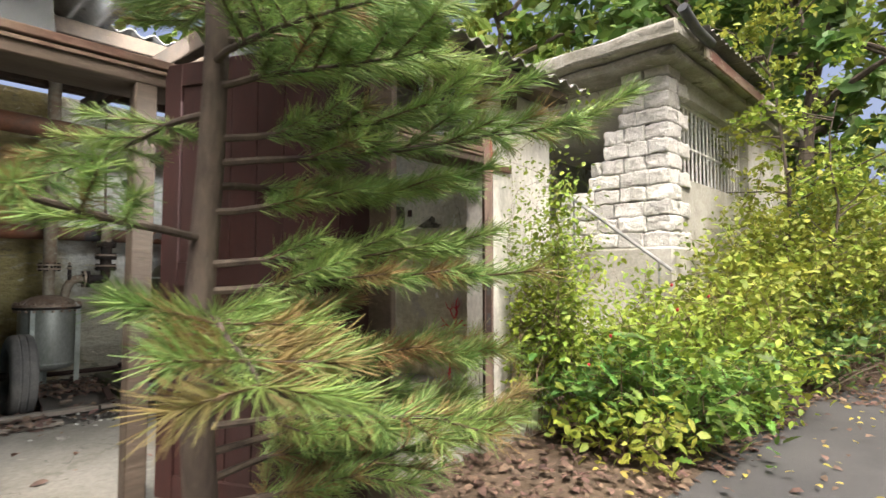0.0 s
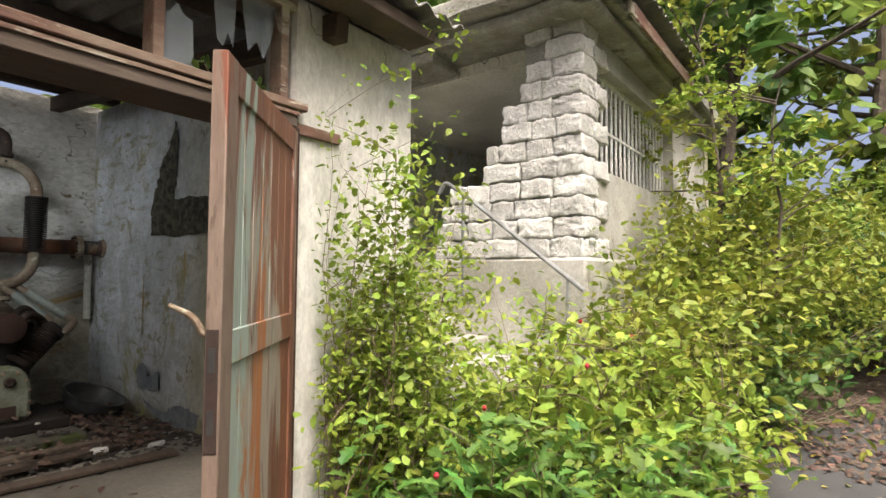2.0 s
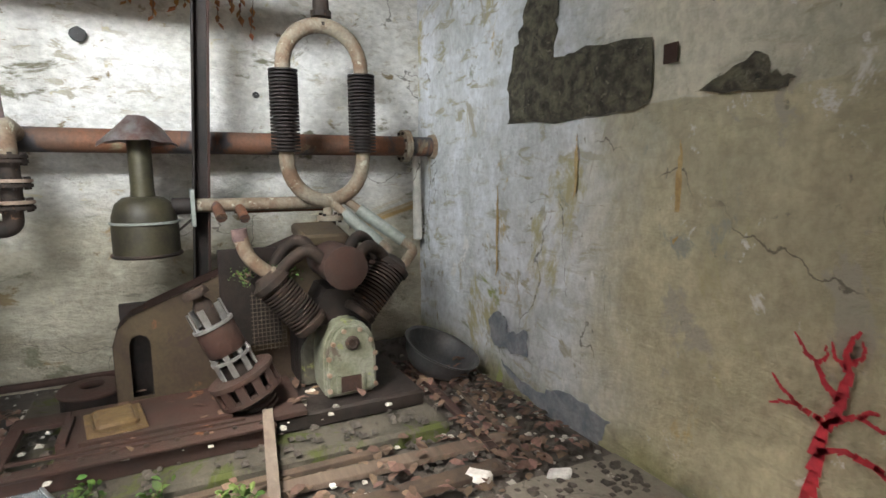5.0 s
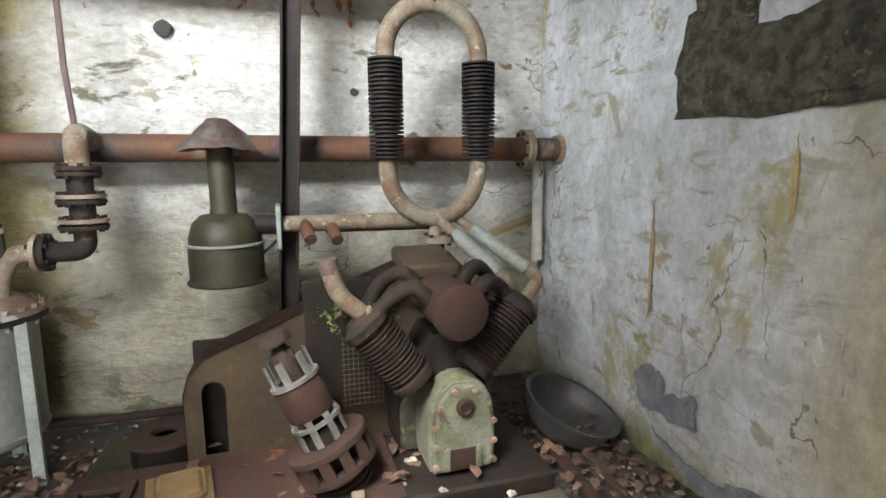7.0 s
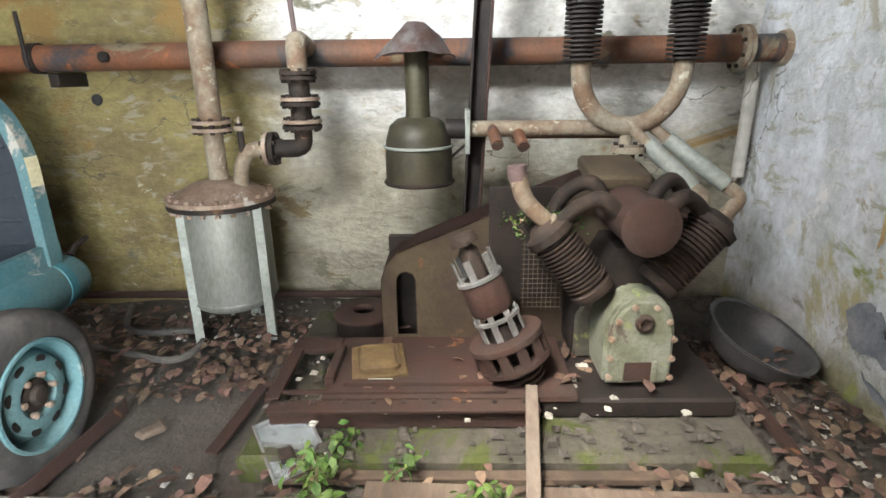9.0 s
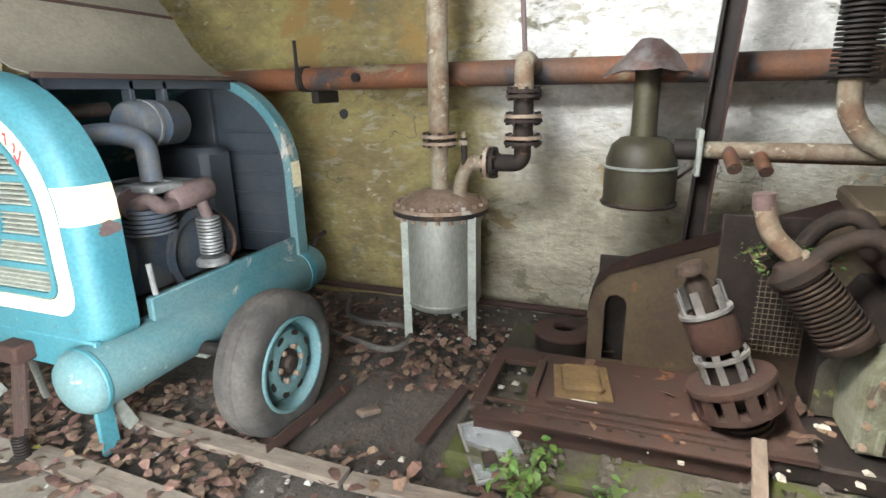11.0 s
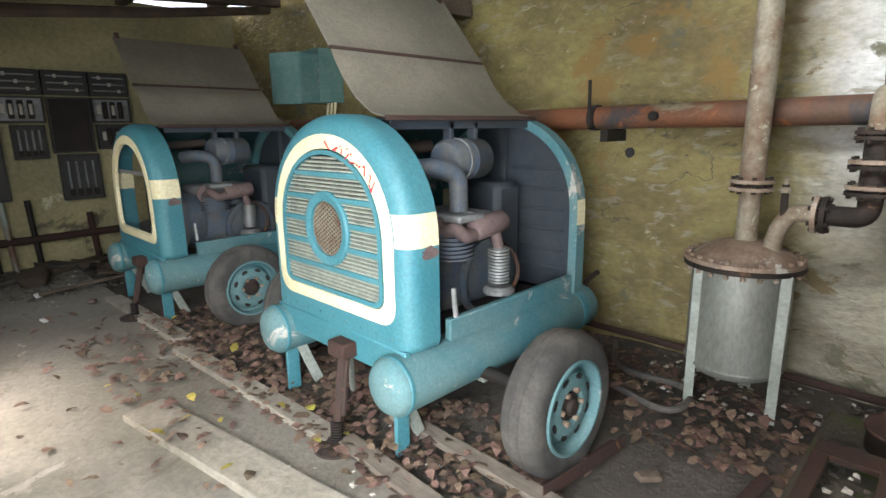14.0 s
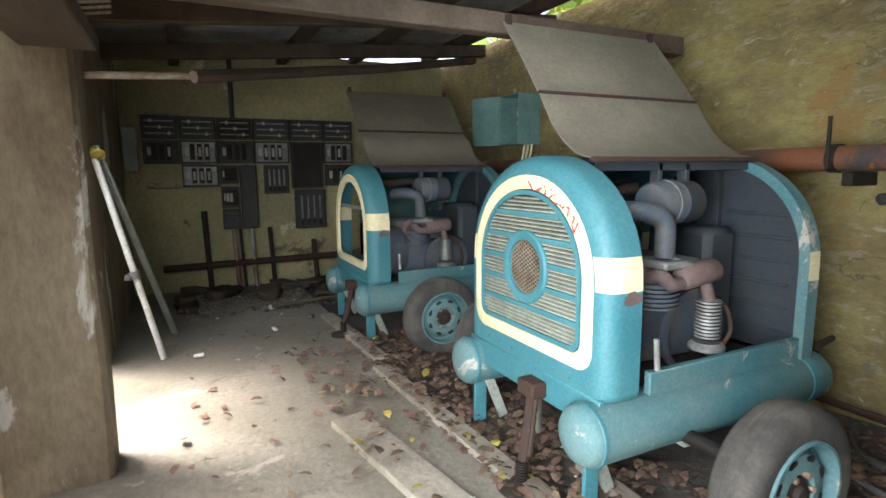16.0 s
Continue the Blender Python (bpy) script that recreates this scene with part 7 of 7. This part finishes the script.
scatter_rubble("dark_rubble", [(-7.2, -6.6, -5.0, 1.8, 0.0, 500), (-6.8, -4.6, 3.4, 4.25, 0.0, 800), (-5.5, -4.8, 1.0, 3.9, 0.0, 300), (-6.5, -3.5, -5.7, -4.2, 0.0, 1100), (-7.2, -6.9, 1.6, 4.2, 0.0, 300), (-6.4, -5.5, 1.6, 3.6, 0.08, 250)], 0.018, M_dirt, "dark crumbled rubble and soil crumbs", 1)
scatter_rubble("pale_rubble", [(-7.2, -6.6, 0.6, 1.8, 0.0, 90), (-6.6, -4.6, 3.6, 4.25, 0.0, 160), (-5.5, -4.6, 1.0, 3.9, 0.0, 80), (-6.2, -3.6, -5.5, -3.4, 0.0, 70), (-6.3, -5.6, 1.7, 3.5, 0.16, 60), (-5.4, -4.5, -0.4, 2.2, 0.0, 60)], 0.013, M_slab, "pale chips of fallen plaster", 2)


# ---- vegetation ----
def leaf_mesh(name, places, material, parent, seed, flat=0.5, label=""):
    """places: rows of (x, y, z, size). One folded six-point leaf at each."""
    r_ = np.random.RandomState(seed)
    P = np.array(places)
    n = len(P)
    c, s = P[:, :3], P[:, 3:4]
    a = r_.uniform(0, 2 * math.pi, n)
    tilt = r_.normal(-0.25, 0.5, n)
    d = np.stack([np.cos(a) * np.cos(tilt), np.sin(a) * np.cos(tilt), np.sin(tilt)], 1)
    roll = r_.normal(0, 0.6, n)
    side = np.stack([-np.sin(a), np.cos(a), np.zeros(n)], 1)
    up = np.cross(d, side)
    e = side * np.cos(roll)[:, None] + up * np.sin(roll)[:, None]
    nrm = np.cross(d, e)
    w = r_.uniform(0.45, 0.65, (n, 1))
    f = r_.uniform(0.05, 0.22, (n, 1))
    pts = [c - d * s, c - d * s * 0.35 + e * s * w + nrm * s * f, c + d * s * 0.45 + e * s * w * 0.75 + nrm * s * f * 0.6, c + d * s * 1.05 - nrm * s * 0.15, c + d * s * 0.45 - e * s * w * 0.75 + nrm * s * f * 0.6, c - d * s * 0.35 - e * s * w + nrm * s * f]
    mid0, mid1 = c - d * s * 0.35, c + d * s * 0.45
    V = np.stack(pts + [mid0, mid1], 1).reshape(-1, 3)
    base = np.arange(n)[:, None] * 8
    tri_ = np.concatenate([base + np.array(t) for t in ((0, 6, 1), (0, 5, 6), (2, 7, 3), (7, 4, 3))], 0)
    quad = np.concatenate([base + np.array(t) for t in ((1, 6, 7, 2), (6, 5, 4, 7))], 0)
    me = bpy.data.meshes.new(name)
    me.from_pydata(V.tolist(), [], tri_.tolist() + quad.tolist())
    me.materials.append(material)
    ob = new(name, me)
    ob.parent = parent
    ob["kind"] = "stuff"
    if label:
        ob["label"] = label
    return ob


def cane_bush(label, at, canes, length, spread, leaf, material, seed, per_node=3, droop=0.55, category="bush", name="bush", lean=(0, 0), reach=0.11, lobed=False, strip_y=None, side_canes=1):
    t_ = thing(name, label, category, pose(*at))
    r_ = random.Random(seed)
    bm, places = bmesh.new(), []

    def cane(p, d, l, rad, depth):
        pts, n = [p.copy()], 9
        for k in range(n):
            d = (d + Vector((r_.gauss(0, 0.12), r_.gauss(0, 0.12), -droop * 0.16 * (k / n) - 0.02))).normalized()
            p = p + d * l / n
            wall = -2.9 if p.y + at[1] < 4.78 else -2.46 if p.y + at[1] > 6.2 else -99.0
            if at[0] > -3 and p.x + at[0] < wall:
                p.x = wall - at[0]
                d.x = abs(d.x)
            if strip_y:
                p.y = min(max(p.y, strip_y[0] - at[1]), strip_y[1] - at[1])
                p.x = min(p.x, 0.4)
            pts.append(p.copy())
            steps_ = max(1, int(l / n / 0.035))
            for j in range(steps_):
                for _ in range(per_node):
                    q = p - d * (l / n) * j / steps_ + Vector((r_.gauss(0, 1), r_.gauss(0, 1), r_.gauss(0, 0.8))) * reach
                    if strip_y and not strip_y[0] - 0.03 < q.y + at[1] < strip_y[1] + 0.1:
                        continue
                    if k > 1 and q.z + at[2] > (at[2] if at[2] > 1 else -0.2) and (at[0] < -3 or q.x + at[0] > wall - 0.05):
                        places.append((q.x, q.y, q.z, leaf * r_.uniform(0.55, 1.35)))
            if depth and k > 2 and r_.random() < 0.5:
                side = d.cross(Vector((r_.gauss(0, 1), r_.gauss(0, 1), r_.gauss(0, 1)))).normalized()
                cane(p.copy(), (d * 0.5 + side).normalized(), l * 0.4, rad * 0.5, depth - 1)
        sweep(bm, pts, [rad * (1 - 0.8 * k / n) for k in range(n + 1)], 5, cap=False)

    for _ in range(canes):
        a = r_.uniform(0, 2 * math.pi)
        s_ = r_.uniform(0.1, 1.0) ** 0.7
        d = Vector((math.cos(a) * spread * s_ + lean[0], math.sin(a) * spread * s_ + lean[1], 1)).normalized()
        cane(Vector((math.cos(a) * 0.12, math.sin(a) * 0.12, 0)), d, length * r_.uniform(0.4 if strip_y else 0.6, 1.1), 0.004 if strip_y else 0.009, side_canes)
    st = part("stem", bm, M_twig, t_)
    st["kind"] = "stuff"
    (lobed_mesh if lobed else leaf_mesh)("foliage", places, material, t_, seed)
    if length > 0.9 and at[2] < 0 and at[1] < 9 and not strip_y:
        bm = bmesh.new()
        for _ in range(max(5, canes // 4)):
            a = r_.uniform(0, 2 * math.pi)
            p = Vector((math.cos(a) * 0.2, math.sin(a) * 0.2, 0))
            d = Vector((abs(math.cos(a)) * spread * 1.2 + 0.1, math.sin(a) * spread * 1.3, 1)).normalized()
            pts = [p]
            for k in range(8):
                d = (d + Vector((r_.gauss(0, 0.14), r_.gauss(0, 0.14), -0.05))).normalized()
                pts.append(pts[-1] + d * length * r_.uniform(0.09, 0.14))
            sweep(bm, pts, [0.008 * (1 - 0.09 * k) for k in range(9)], 5, cap=False)
        dead = part("dead_stem", bm, M_deadstem, t_, "bare grey dead stems")
        dead["kind"] = "stuff"
    return t_


def lobed_mesh(name, places, material, parent, seed):
    """places: rows of (x, y, z, size). One drooping leaf with rounded lobes at each."""
    r_ = random.Random(seed)
    rows_ = ((-1.3, 0.03), (-0.9, 0.10), (-0.62, 0.34), (-0.42, 0.17), (-0.12, 0.52), (0.08, 0.26), (0.38, 0.56), (0.6, 0.26), (0.86, 0.34), (1.05, 0.08))
    V, F_ = [], []
    for x, y, z, s_ in places:
        d = Vector((r_.gauss(0, 1), r_.gauss(0, 1), r_.gauss(-0.25, 0.35))).normalized()
        e = d.cross(Vector((r_.gauss(0, 0.35), r_.gauss(0, 0.35), 1))).normalized()
        u = e.cross(d)
        fold, curl = r_.uniform(0.1, 0.35), r_.uniform(0.05, 0.25)
        i = len(V)
        for a, w in rows_:
            m = Vector((x, y, z)) + d * s_ * a - u * s_ * curl * a * a
            V += [m + e * s_ * w + u * s_ * w * fold, m, m - e * s_ * w + u * s_ * w * fold]
        for k in range(len(rows_) - 1):
            j = i + 3 * k
            F_ += [(j, j + 1, j + 4, j + 3), (j + 1, j + 2, j + 5, j + 4)]
    ob = pydata(name, V, F_, material, parent)
    ob["kind"] = "stuff"
    return ob


G = -0.21
M_oakleaf = surf("oak_leaf", (0.07, 0.17, 0.035), (0.15, 0.25, 0.04), 1.6, 0.5, bump=0.0, per_island=0.4, trans=0.3)
M_deadstem = surf("grey_dead_stem", (0.26, 0.22, 0.18), (0.17, 0.13, 0.1), 9, 0.9, bump=0.4)
M_leafyellow = surf("autumn_yellow_leaf", (0.27, 0.35, 0.045), (0.18, 0.28, 0.04), 1.2, 0.55, bump=0.0, per_island=0.3, trans=0.35)
cane_bush("dense yellow-green wild rose bush by the wall", (-2.35, 4.75, G), 30, 1.32, 0.62, 0.036, M_leafyellow, 1, per_node=2, category="rose bush", name="rose_bush")
cane_bush("dense yellow-green wild rose bush before the steps", (-2.0, 5.45, G), 32, 1.25, 0.8, 0.04, M_leafyellow, 2, per_node=2, category="rose bush", name="rose_bush")
cane_bush("yellow-green wild rose bush before the plinth", (-2.0, 6.25, G), 32, 1.25, 0.8, 0.042, M_leaf, 3, per_node=2, category="rose bush", name="rose_bush")
cane_bush("green climbing rose leaning on the door leaf", (-2.78, 3.9, G), 34, 2.3, 0.12, 0.024, M_leafyellow, 4, droop=0.0, category="rose bush", name="rose_bush", lean=(0.01, 0.0), reach=0.075, per_node=2, strip_y=(3.78, 4.4), side_canes=1)
cane_bush("green rose thicket against the rendered pier", (-2.62, 4.3, G), 28, 1.45, 0.4, 0.027, M_leafyellow, 26, per_node=2, category="rose bush", name="rose_bush", strip_y=(3.8, 5.2), reach=0.09)
cane_bush("low oak scrub with broad green leaves", (-1.75, 4.35, G), 18, 0.72, 0.8, 0.062, M_oakleaf, 5, per_node=1, category="shrub", name="oak_scrub", lobed=True)
cane_bush("low oak scrub with broad green leaves", (-1.75, 5.0, G), 18, 0.75, 0.8, 0.058, M_oakleaf, 6, per_node=1, category="shrub", name="oak_scrub", lobed=True)
cane_bush("low oak scrub with broad lobed leaves by the threshold", (-2.1, 4.0, G), 16, 0.75, 0.7, 0.06, M_oakleaf, 25, per_node=1, category="shrub", name="oak_scrub", lobed=True)
cane_bush("low bramble with yellowing leaves at the track edge", (-1.55, 5.6, G), 16, 0.7, 0.9, 0.04, M_leafyellow, 7, per_node=2, category="shrub", name="bramble")
cane_bush("low bramble with yellowing leaves before the doorway", (-1.9, 3.95, G), 12, 0.5, 1.0, 0.04, M_leaf, 8, per_node=2, category="shrub", name="bramble")
cane_bush("arching green shrub along the neighbouring wall", (-2.0, 7.4, G), 30, 1.9, 0.55, 0.044, M_leaf, 9, per_node=2, category="shrub", name="shrub")
cane_bush("arching green shrub along the neighbouring wall", (-1.75, 8.4, G), 32, 2.3, 0.5, 0.046, M_leaf, 10, per_node=2, category="shrub", name="shrub")
cane_bush("low leafy shrub with dark green leaves", (-1.45, 7.6, G), 20, 1.0, 0.8, 0.05, M_leafdark, 11, per_node=2, category="shrub", name="shrub")
cane_bush("tall leafy shrub along the track", (-1.3, 9.6, G), 34, 2.6, 0.55, 0.042, M_leaf, 12, category="shrub", name="shrub")
cane_bush("tall dark green shrub along the track", (-0.9, 11.2, G), 34, 2.8, 0.6, 0.05, M_leafdark, 13, category="shrub", name="shrub")
cane_bush("tall leafy shrub along the track", (-0.2, 13.2, G), 34, 3.0, 0.7, 0.055, M_leaf, 14, category="shrub", name="shrub")
cane_bush("tall dark green shrub along the track", (0.8, 15.6, G), 34, 3.2, 0.7, 0.06, M_leafdark, 15, category="shrub", name="shrub")
cane_bush("tall leafy shrub behind the steps", (-4.3, 5.6, 0.3), 18, 1.4, 0.5, 0.03, M_leaf, 16, category="shrub", name="shrub")
cane_bush("low leafy shrub on the far side of the track", (5.2, 12.0, G), 30, 2.2, 0.8, 0.055, M_leaf, 17, category="shrub", name="shrub")
cane_bush("low leafy shrub on the far side of the track", (6.2, 16.0, G), 30, 2.6, 0.8, 0.06, M_leafdark, 18, category="shrub", name="shrub")
cane_bush("small green weed growing on the mossy bed", (-5.42, 2.05, 0.02), 8, 0.14, 1.0, 0.022, M_leafdark, 19, per_node=1, category="weed", name="weed", reach=0.03)
cane_bush("small green weed growing on the mossy bed", (-5.4, 2.6, 0.02), 5, 0.1, 1.0, 0.02, M_leafdark, 20, per_node=1, category="weed", name="weed", reach=0.03)
cane_bush("green vine creeping over the transom", (-3.1, 3.25, 2.24), 4, 0.1, 1.4, 0.02, M_leafdark, 21, per_node=1, droop=0.2, category="vine", name="vine", reach=0.025)

cane_bush("tuft of green moss on the compressor head", (-6.0, 2.815, 0.845), 9, 0.05, 1.2, 0.009, M_leafdark, 41, per_node=3, category="moss", name="moss_tuft", reach=0.022, side_canes=0)
for k, (x_, y_, z_) in enumerate(((-1.95, 5.0, 1.05), (-2.2, 4.3, 0.62), (-1.7, 5.2, 0.95), (-2.1, 3.75, 0.45), (-1.75, 4.6, 0.85))):
    bm = turned([(0.001, -0.016), (0.01, -0.012), (0.014, 0), (0.011, 0.012), (0.004, 0.017), (0.001, 0.02)], None, 10)
    o = tagged(obj("rose_hip", bm, M_redpaint, smooth=True), "red rose hip hanging in the rose bush", "rose hip", "rose hips")
    o.matrix_basis = pose(x_, y_, z_, 30, 20, 0)


def tree(label, at, height, trunk_r, crown_r, leaves, leaf, material, seed, crown_from=0.3, sparse=0.0):
    t_ = thing("tree", label, "tree", pose(*at), group="woodland trees")
    r_ = random.Random(seed)
    pts = [Vector((r_.gauss(0, 0.06) * k * height / 30, r_.gauss(0, 0.06) * k * height / 30, height * k / 8)) for k in range(9)]
    part("trunk", tube(pts, [trunk_r * (1.25 if k == 0 else 1 - 0.1 * k) for k in range(9)], 9), M_bark, t_)
    places, limbs = [], []
    for k in range(14):
        f = crown_from + (0.98 - crown_from) * (k + r_.random()) / 14
        i = min(7, int(f * 8))
        p = pts[i].lerp(pts[i + 1], f * 8 - i)
        a = r_.uniform(0, 2 * math.pi)
        L_ = crown_r * (0.55 + 0.75 * math.sin(math.pi * min(1, (1 - f) * 1.2 + 0.12))) * r_.uniform(0.7, 1.15)
        d = Vector((math.cos(a), math.sin(a), r_.uniform(0.15, 0.7)))
        q = [p]
        for j in range(5):
            d = (d + Vector((r_.gauss(0, 0.2), r_.gauss(0, 0.2), r_.gauss(0, 0.12)))).normalized()
            q.append(q[-1] + d * L_ / 5)
        part("limb", tube(q, [trunk_r * 0.38 * (1 - 0.17 * j) for j in range(6)], 6), M_bark, t_)
        limbs.append((q, L_))
    for _ in range(leaves // 24):
        q, L_ = r_.choice(limbs)
        j = r_.randrange(1, 6)
        c_ = q[j] + Vector((r_.gauss(0, 1), r_.gauss(0, 1), r_.gauss(0, 0.7))) * L_ * 0.25
        cs = crown_r * r_.uniform(0.05, 0.12)
        for _ in range(24):
            places.append((c_.x + r_.gauss(0, cs), c_.y + r_.gauss(0, cs), c_.z + r_.gauss(0, cs * 0.6), leaf * r_.uniform(0.6, 1.3)))
    leaf_mesh("crown", places, material, t_, seed)
    return t_


tree("slender sapling with sparse yellow-green leaves", (-1.85, 9.0, G), 5.2, 0.045, 1.3, 2200, 0.05, M_leaf, 31, 0.2)
tree("slender sapling with sparse yellow-green leaves", (-1.2, 8.3, G), 3.6, 0.03, 0.9, 1200, 0.045, M_leafyellow, 32, 0.2)
rnd = random.Random(77)
# The last four, unseen across the track, are added to block low sky.
for k, (x_, y_, h) in enumerate(((-2.6, 14.5, 9), (0.2, 18, 11), (3.4, 21, 12), (-6, 17, 11), (7.5, 18, 10), (11, 23, 12), (2, 28, 13), (-11, 14, 11), (-12, 7, 11), (-12.5, 0, 10), (-12, -7, 11), (11, 9, 11), (12.5, 1.5, 12), (12, -7, 12), (5.5, -14, 12), (-3, -15, 12), (9, 30, 13), (-4, 24, 12), (15, 15, 12), (-9, 22, 13), (18, 28, 14), (5, 36, 14), (8.5, -3, 7), (8.8, 2.5, 7.5), (8.2, 7.0, 7), (8.4, -8, 7))):
    tree("leafy deciduous tree of the wood or added unseen to block low sky", (x_, y_, G), h, 0.16 + 0.01 * h, h * 0.3, 1500 if x_ > -3 and y_ > 14 else 3800, 0.13 + 0.006 * math.hypot(x_, y_), M_crown if k % 3 else M_leafdark, 100 + k, 0.22)

# pine sapling in front of the gate
pine = thing("pine_tree", "young pine with long soft needles and dead lower twigs", "pine tree", pose(-1.66, 0.67, G))
rnd = random.Random(42)
pts = [Vector((0.03 * math.sin(k), 0.03 * math.cos(k * 1.3), 0.42 * k)) for k in range(14)]
part("trunk", tube(pts, [0.055 - 0.0036 * k for k in range(14)], 12), M_bark, pine)
NV, NF, BV, BF = [], [], [], []


def tuft(p, d, V, Fc):
    a, b = frame_of(d)
    for _ in range(46):
        f = rnd.uniform(0, 2 * math.pi)
        o = rnd.uniform(0.25, 1.0)
        n = (d + (a * math.cos(f) + b * math.sin(f)) * o).normalized()
        root = p + d * rnd.uniform(-0.05, 0.02)
        tip = root + n * rnd.uniform(0.06, 0.10)
        s_ = n.cross(Vector((rnd.gauss(0, 1), rnd.gauss(0, 1), rnd.gauss(0, 1)))).normalized() * 0.0016
        i = len(V)
        V += [root - s_, root + s_, tip + s_ * 0.4, tip - s_ * 0.4]
        Fc.append((i, i + 1, i + 2, i + 3))


for k in range(60):
    z_ = 0.25 + 2.95 * k / 37
    ang = radians(rnd.choice((15, 35, 55, 80, 110, 135, 165, -25, -65, 200, 40))) + rnd.gauss(0, 0.2)
    if k in (6, 13, 19, 24, 10, 16):
        ang = radians(rnd.uniform(55, 95))
    live = z_ > 0.55
    L_ = rnd.uniform(0.75, 1.25) * min(1, (6.0 - z_) / 2.6) if live else rnd.uniform(0.4, 0.7)
    if k == 17:
        ang, L_ = radians(95), 0.9
    elif radians(50) < ang < radians(125):
        L_ = min(L_, 0.8)
    if z_ > 1.9:
        L_ *= 0.75
    d = Vector((math.cos(ang), math.sin(ang), 0.12 if live else 0.3))
    p = pts[min(13, int(z_ / 0.42))].copy()
    p.z = z_
    q = [p]
    for j in range(8):
        d = (d + Vector((rnd.gauss(0, 0.07), rnd.gauss(0, 0.07), rnd.gauss(-0.01, 0.05)))).normalized()
        q.append(q[-1] + d * L_ / 8)
    part("branch", tube(q, [0.013 - 0.0012 * j for j in range(9)], 7), M_bark, pine)
    if live:
        for j in range(2, 9):
            tuft(q[j], (q[j] - q[j - 1]).normalized(), NV, NF)
            for s_ in (-1, 1):
                dd = (q[j] - q[j - 1]).normalized()
                sd = (dd * 0.8 + dd.cross(Vector((0, 0, 1))) * s_ + Vector((0, 0, rnd.uniform(-0.1, 0.35)))).normalized()
                l2 = rnd.uniform(0.12, 0.28)
                tw = [q[j] + sd * l2 * f for f in (0, 0.5, 1)]
                part("twig", tube(tw, [0.005, 0.004, 0.003], 5), M_twig, pine)
                for f in (0.3, 0.55, 0.8, 1.0):
                    VV, FF = (NV, NF) if rnd.random() < (0.92 if z_ > 1.3 else 0.62) else (BV, BF)
                    tuft(q[j] + sd * l2 * f, sd, VV, FF)
o = pydata("needles", NV, NF, M_needle, pine)
o["kind"] = "stuff"
o = pydata("dry_needles", BV, BF, M_needlebrown, pine)
o["kind"] = "stuff"

scatter_leaves("ground_leaf_litter", [(-3.0, -1.3, 1.2, 4.2, G - 0.01, 1100), (-2.6, -1.2, 4.0, 7.2, G - 0.01, 1700), (-2.4, -0.2, 7.0, 10.5, G - 0.01, 1700), (-1.2, 3.2, 9.5, 17, G - 0.01, 1500), (-1.4, 2.5, 0.5, 9.0, G, 260)], 0.034, M_litter, "brown fallen leaves along the track edge", "leaf litter", 9)
scatter_leaves("pale_leaf_scatter", [(-2.4, 0.5, 3.0, 9.0, G, 160), (-1.3, 2.5, 0.5, 9.0, G, 60)], 0.03, M_yleaf, "scattered yellow fallen leaves", "leaf litter", 10)
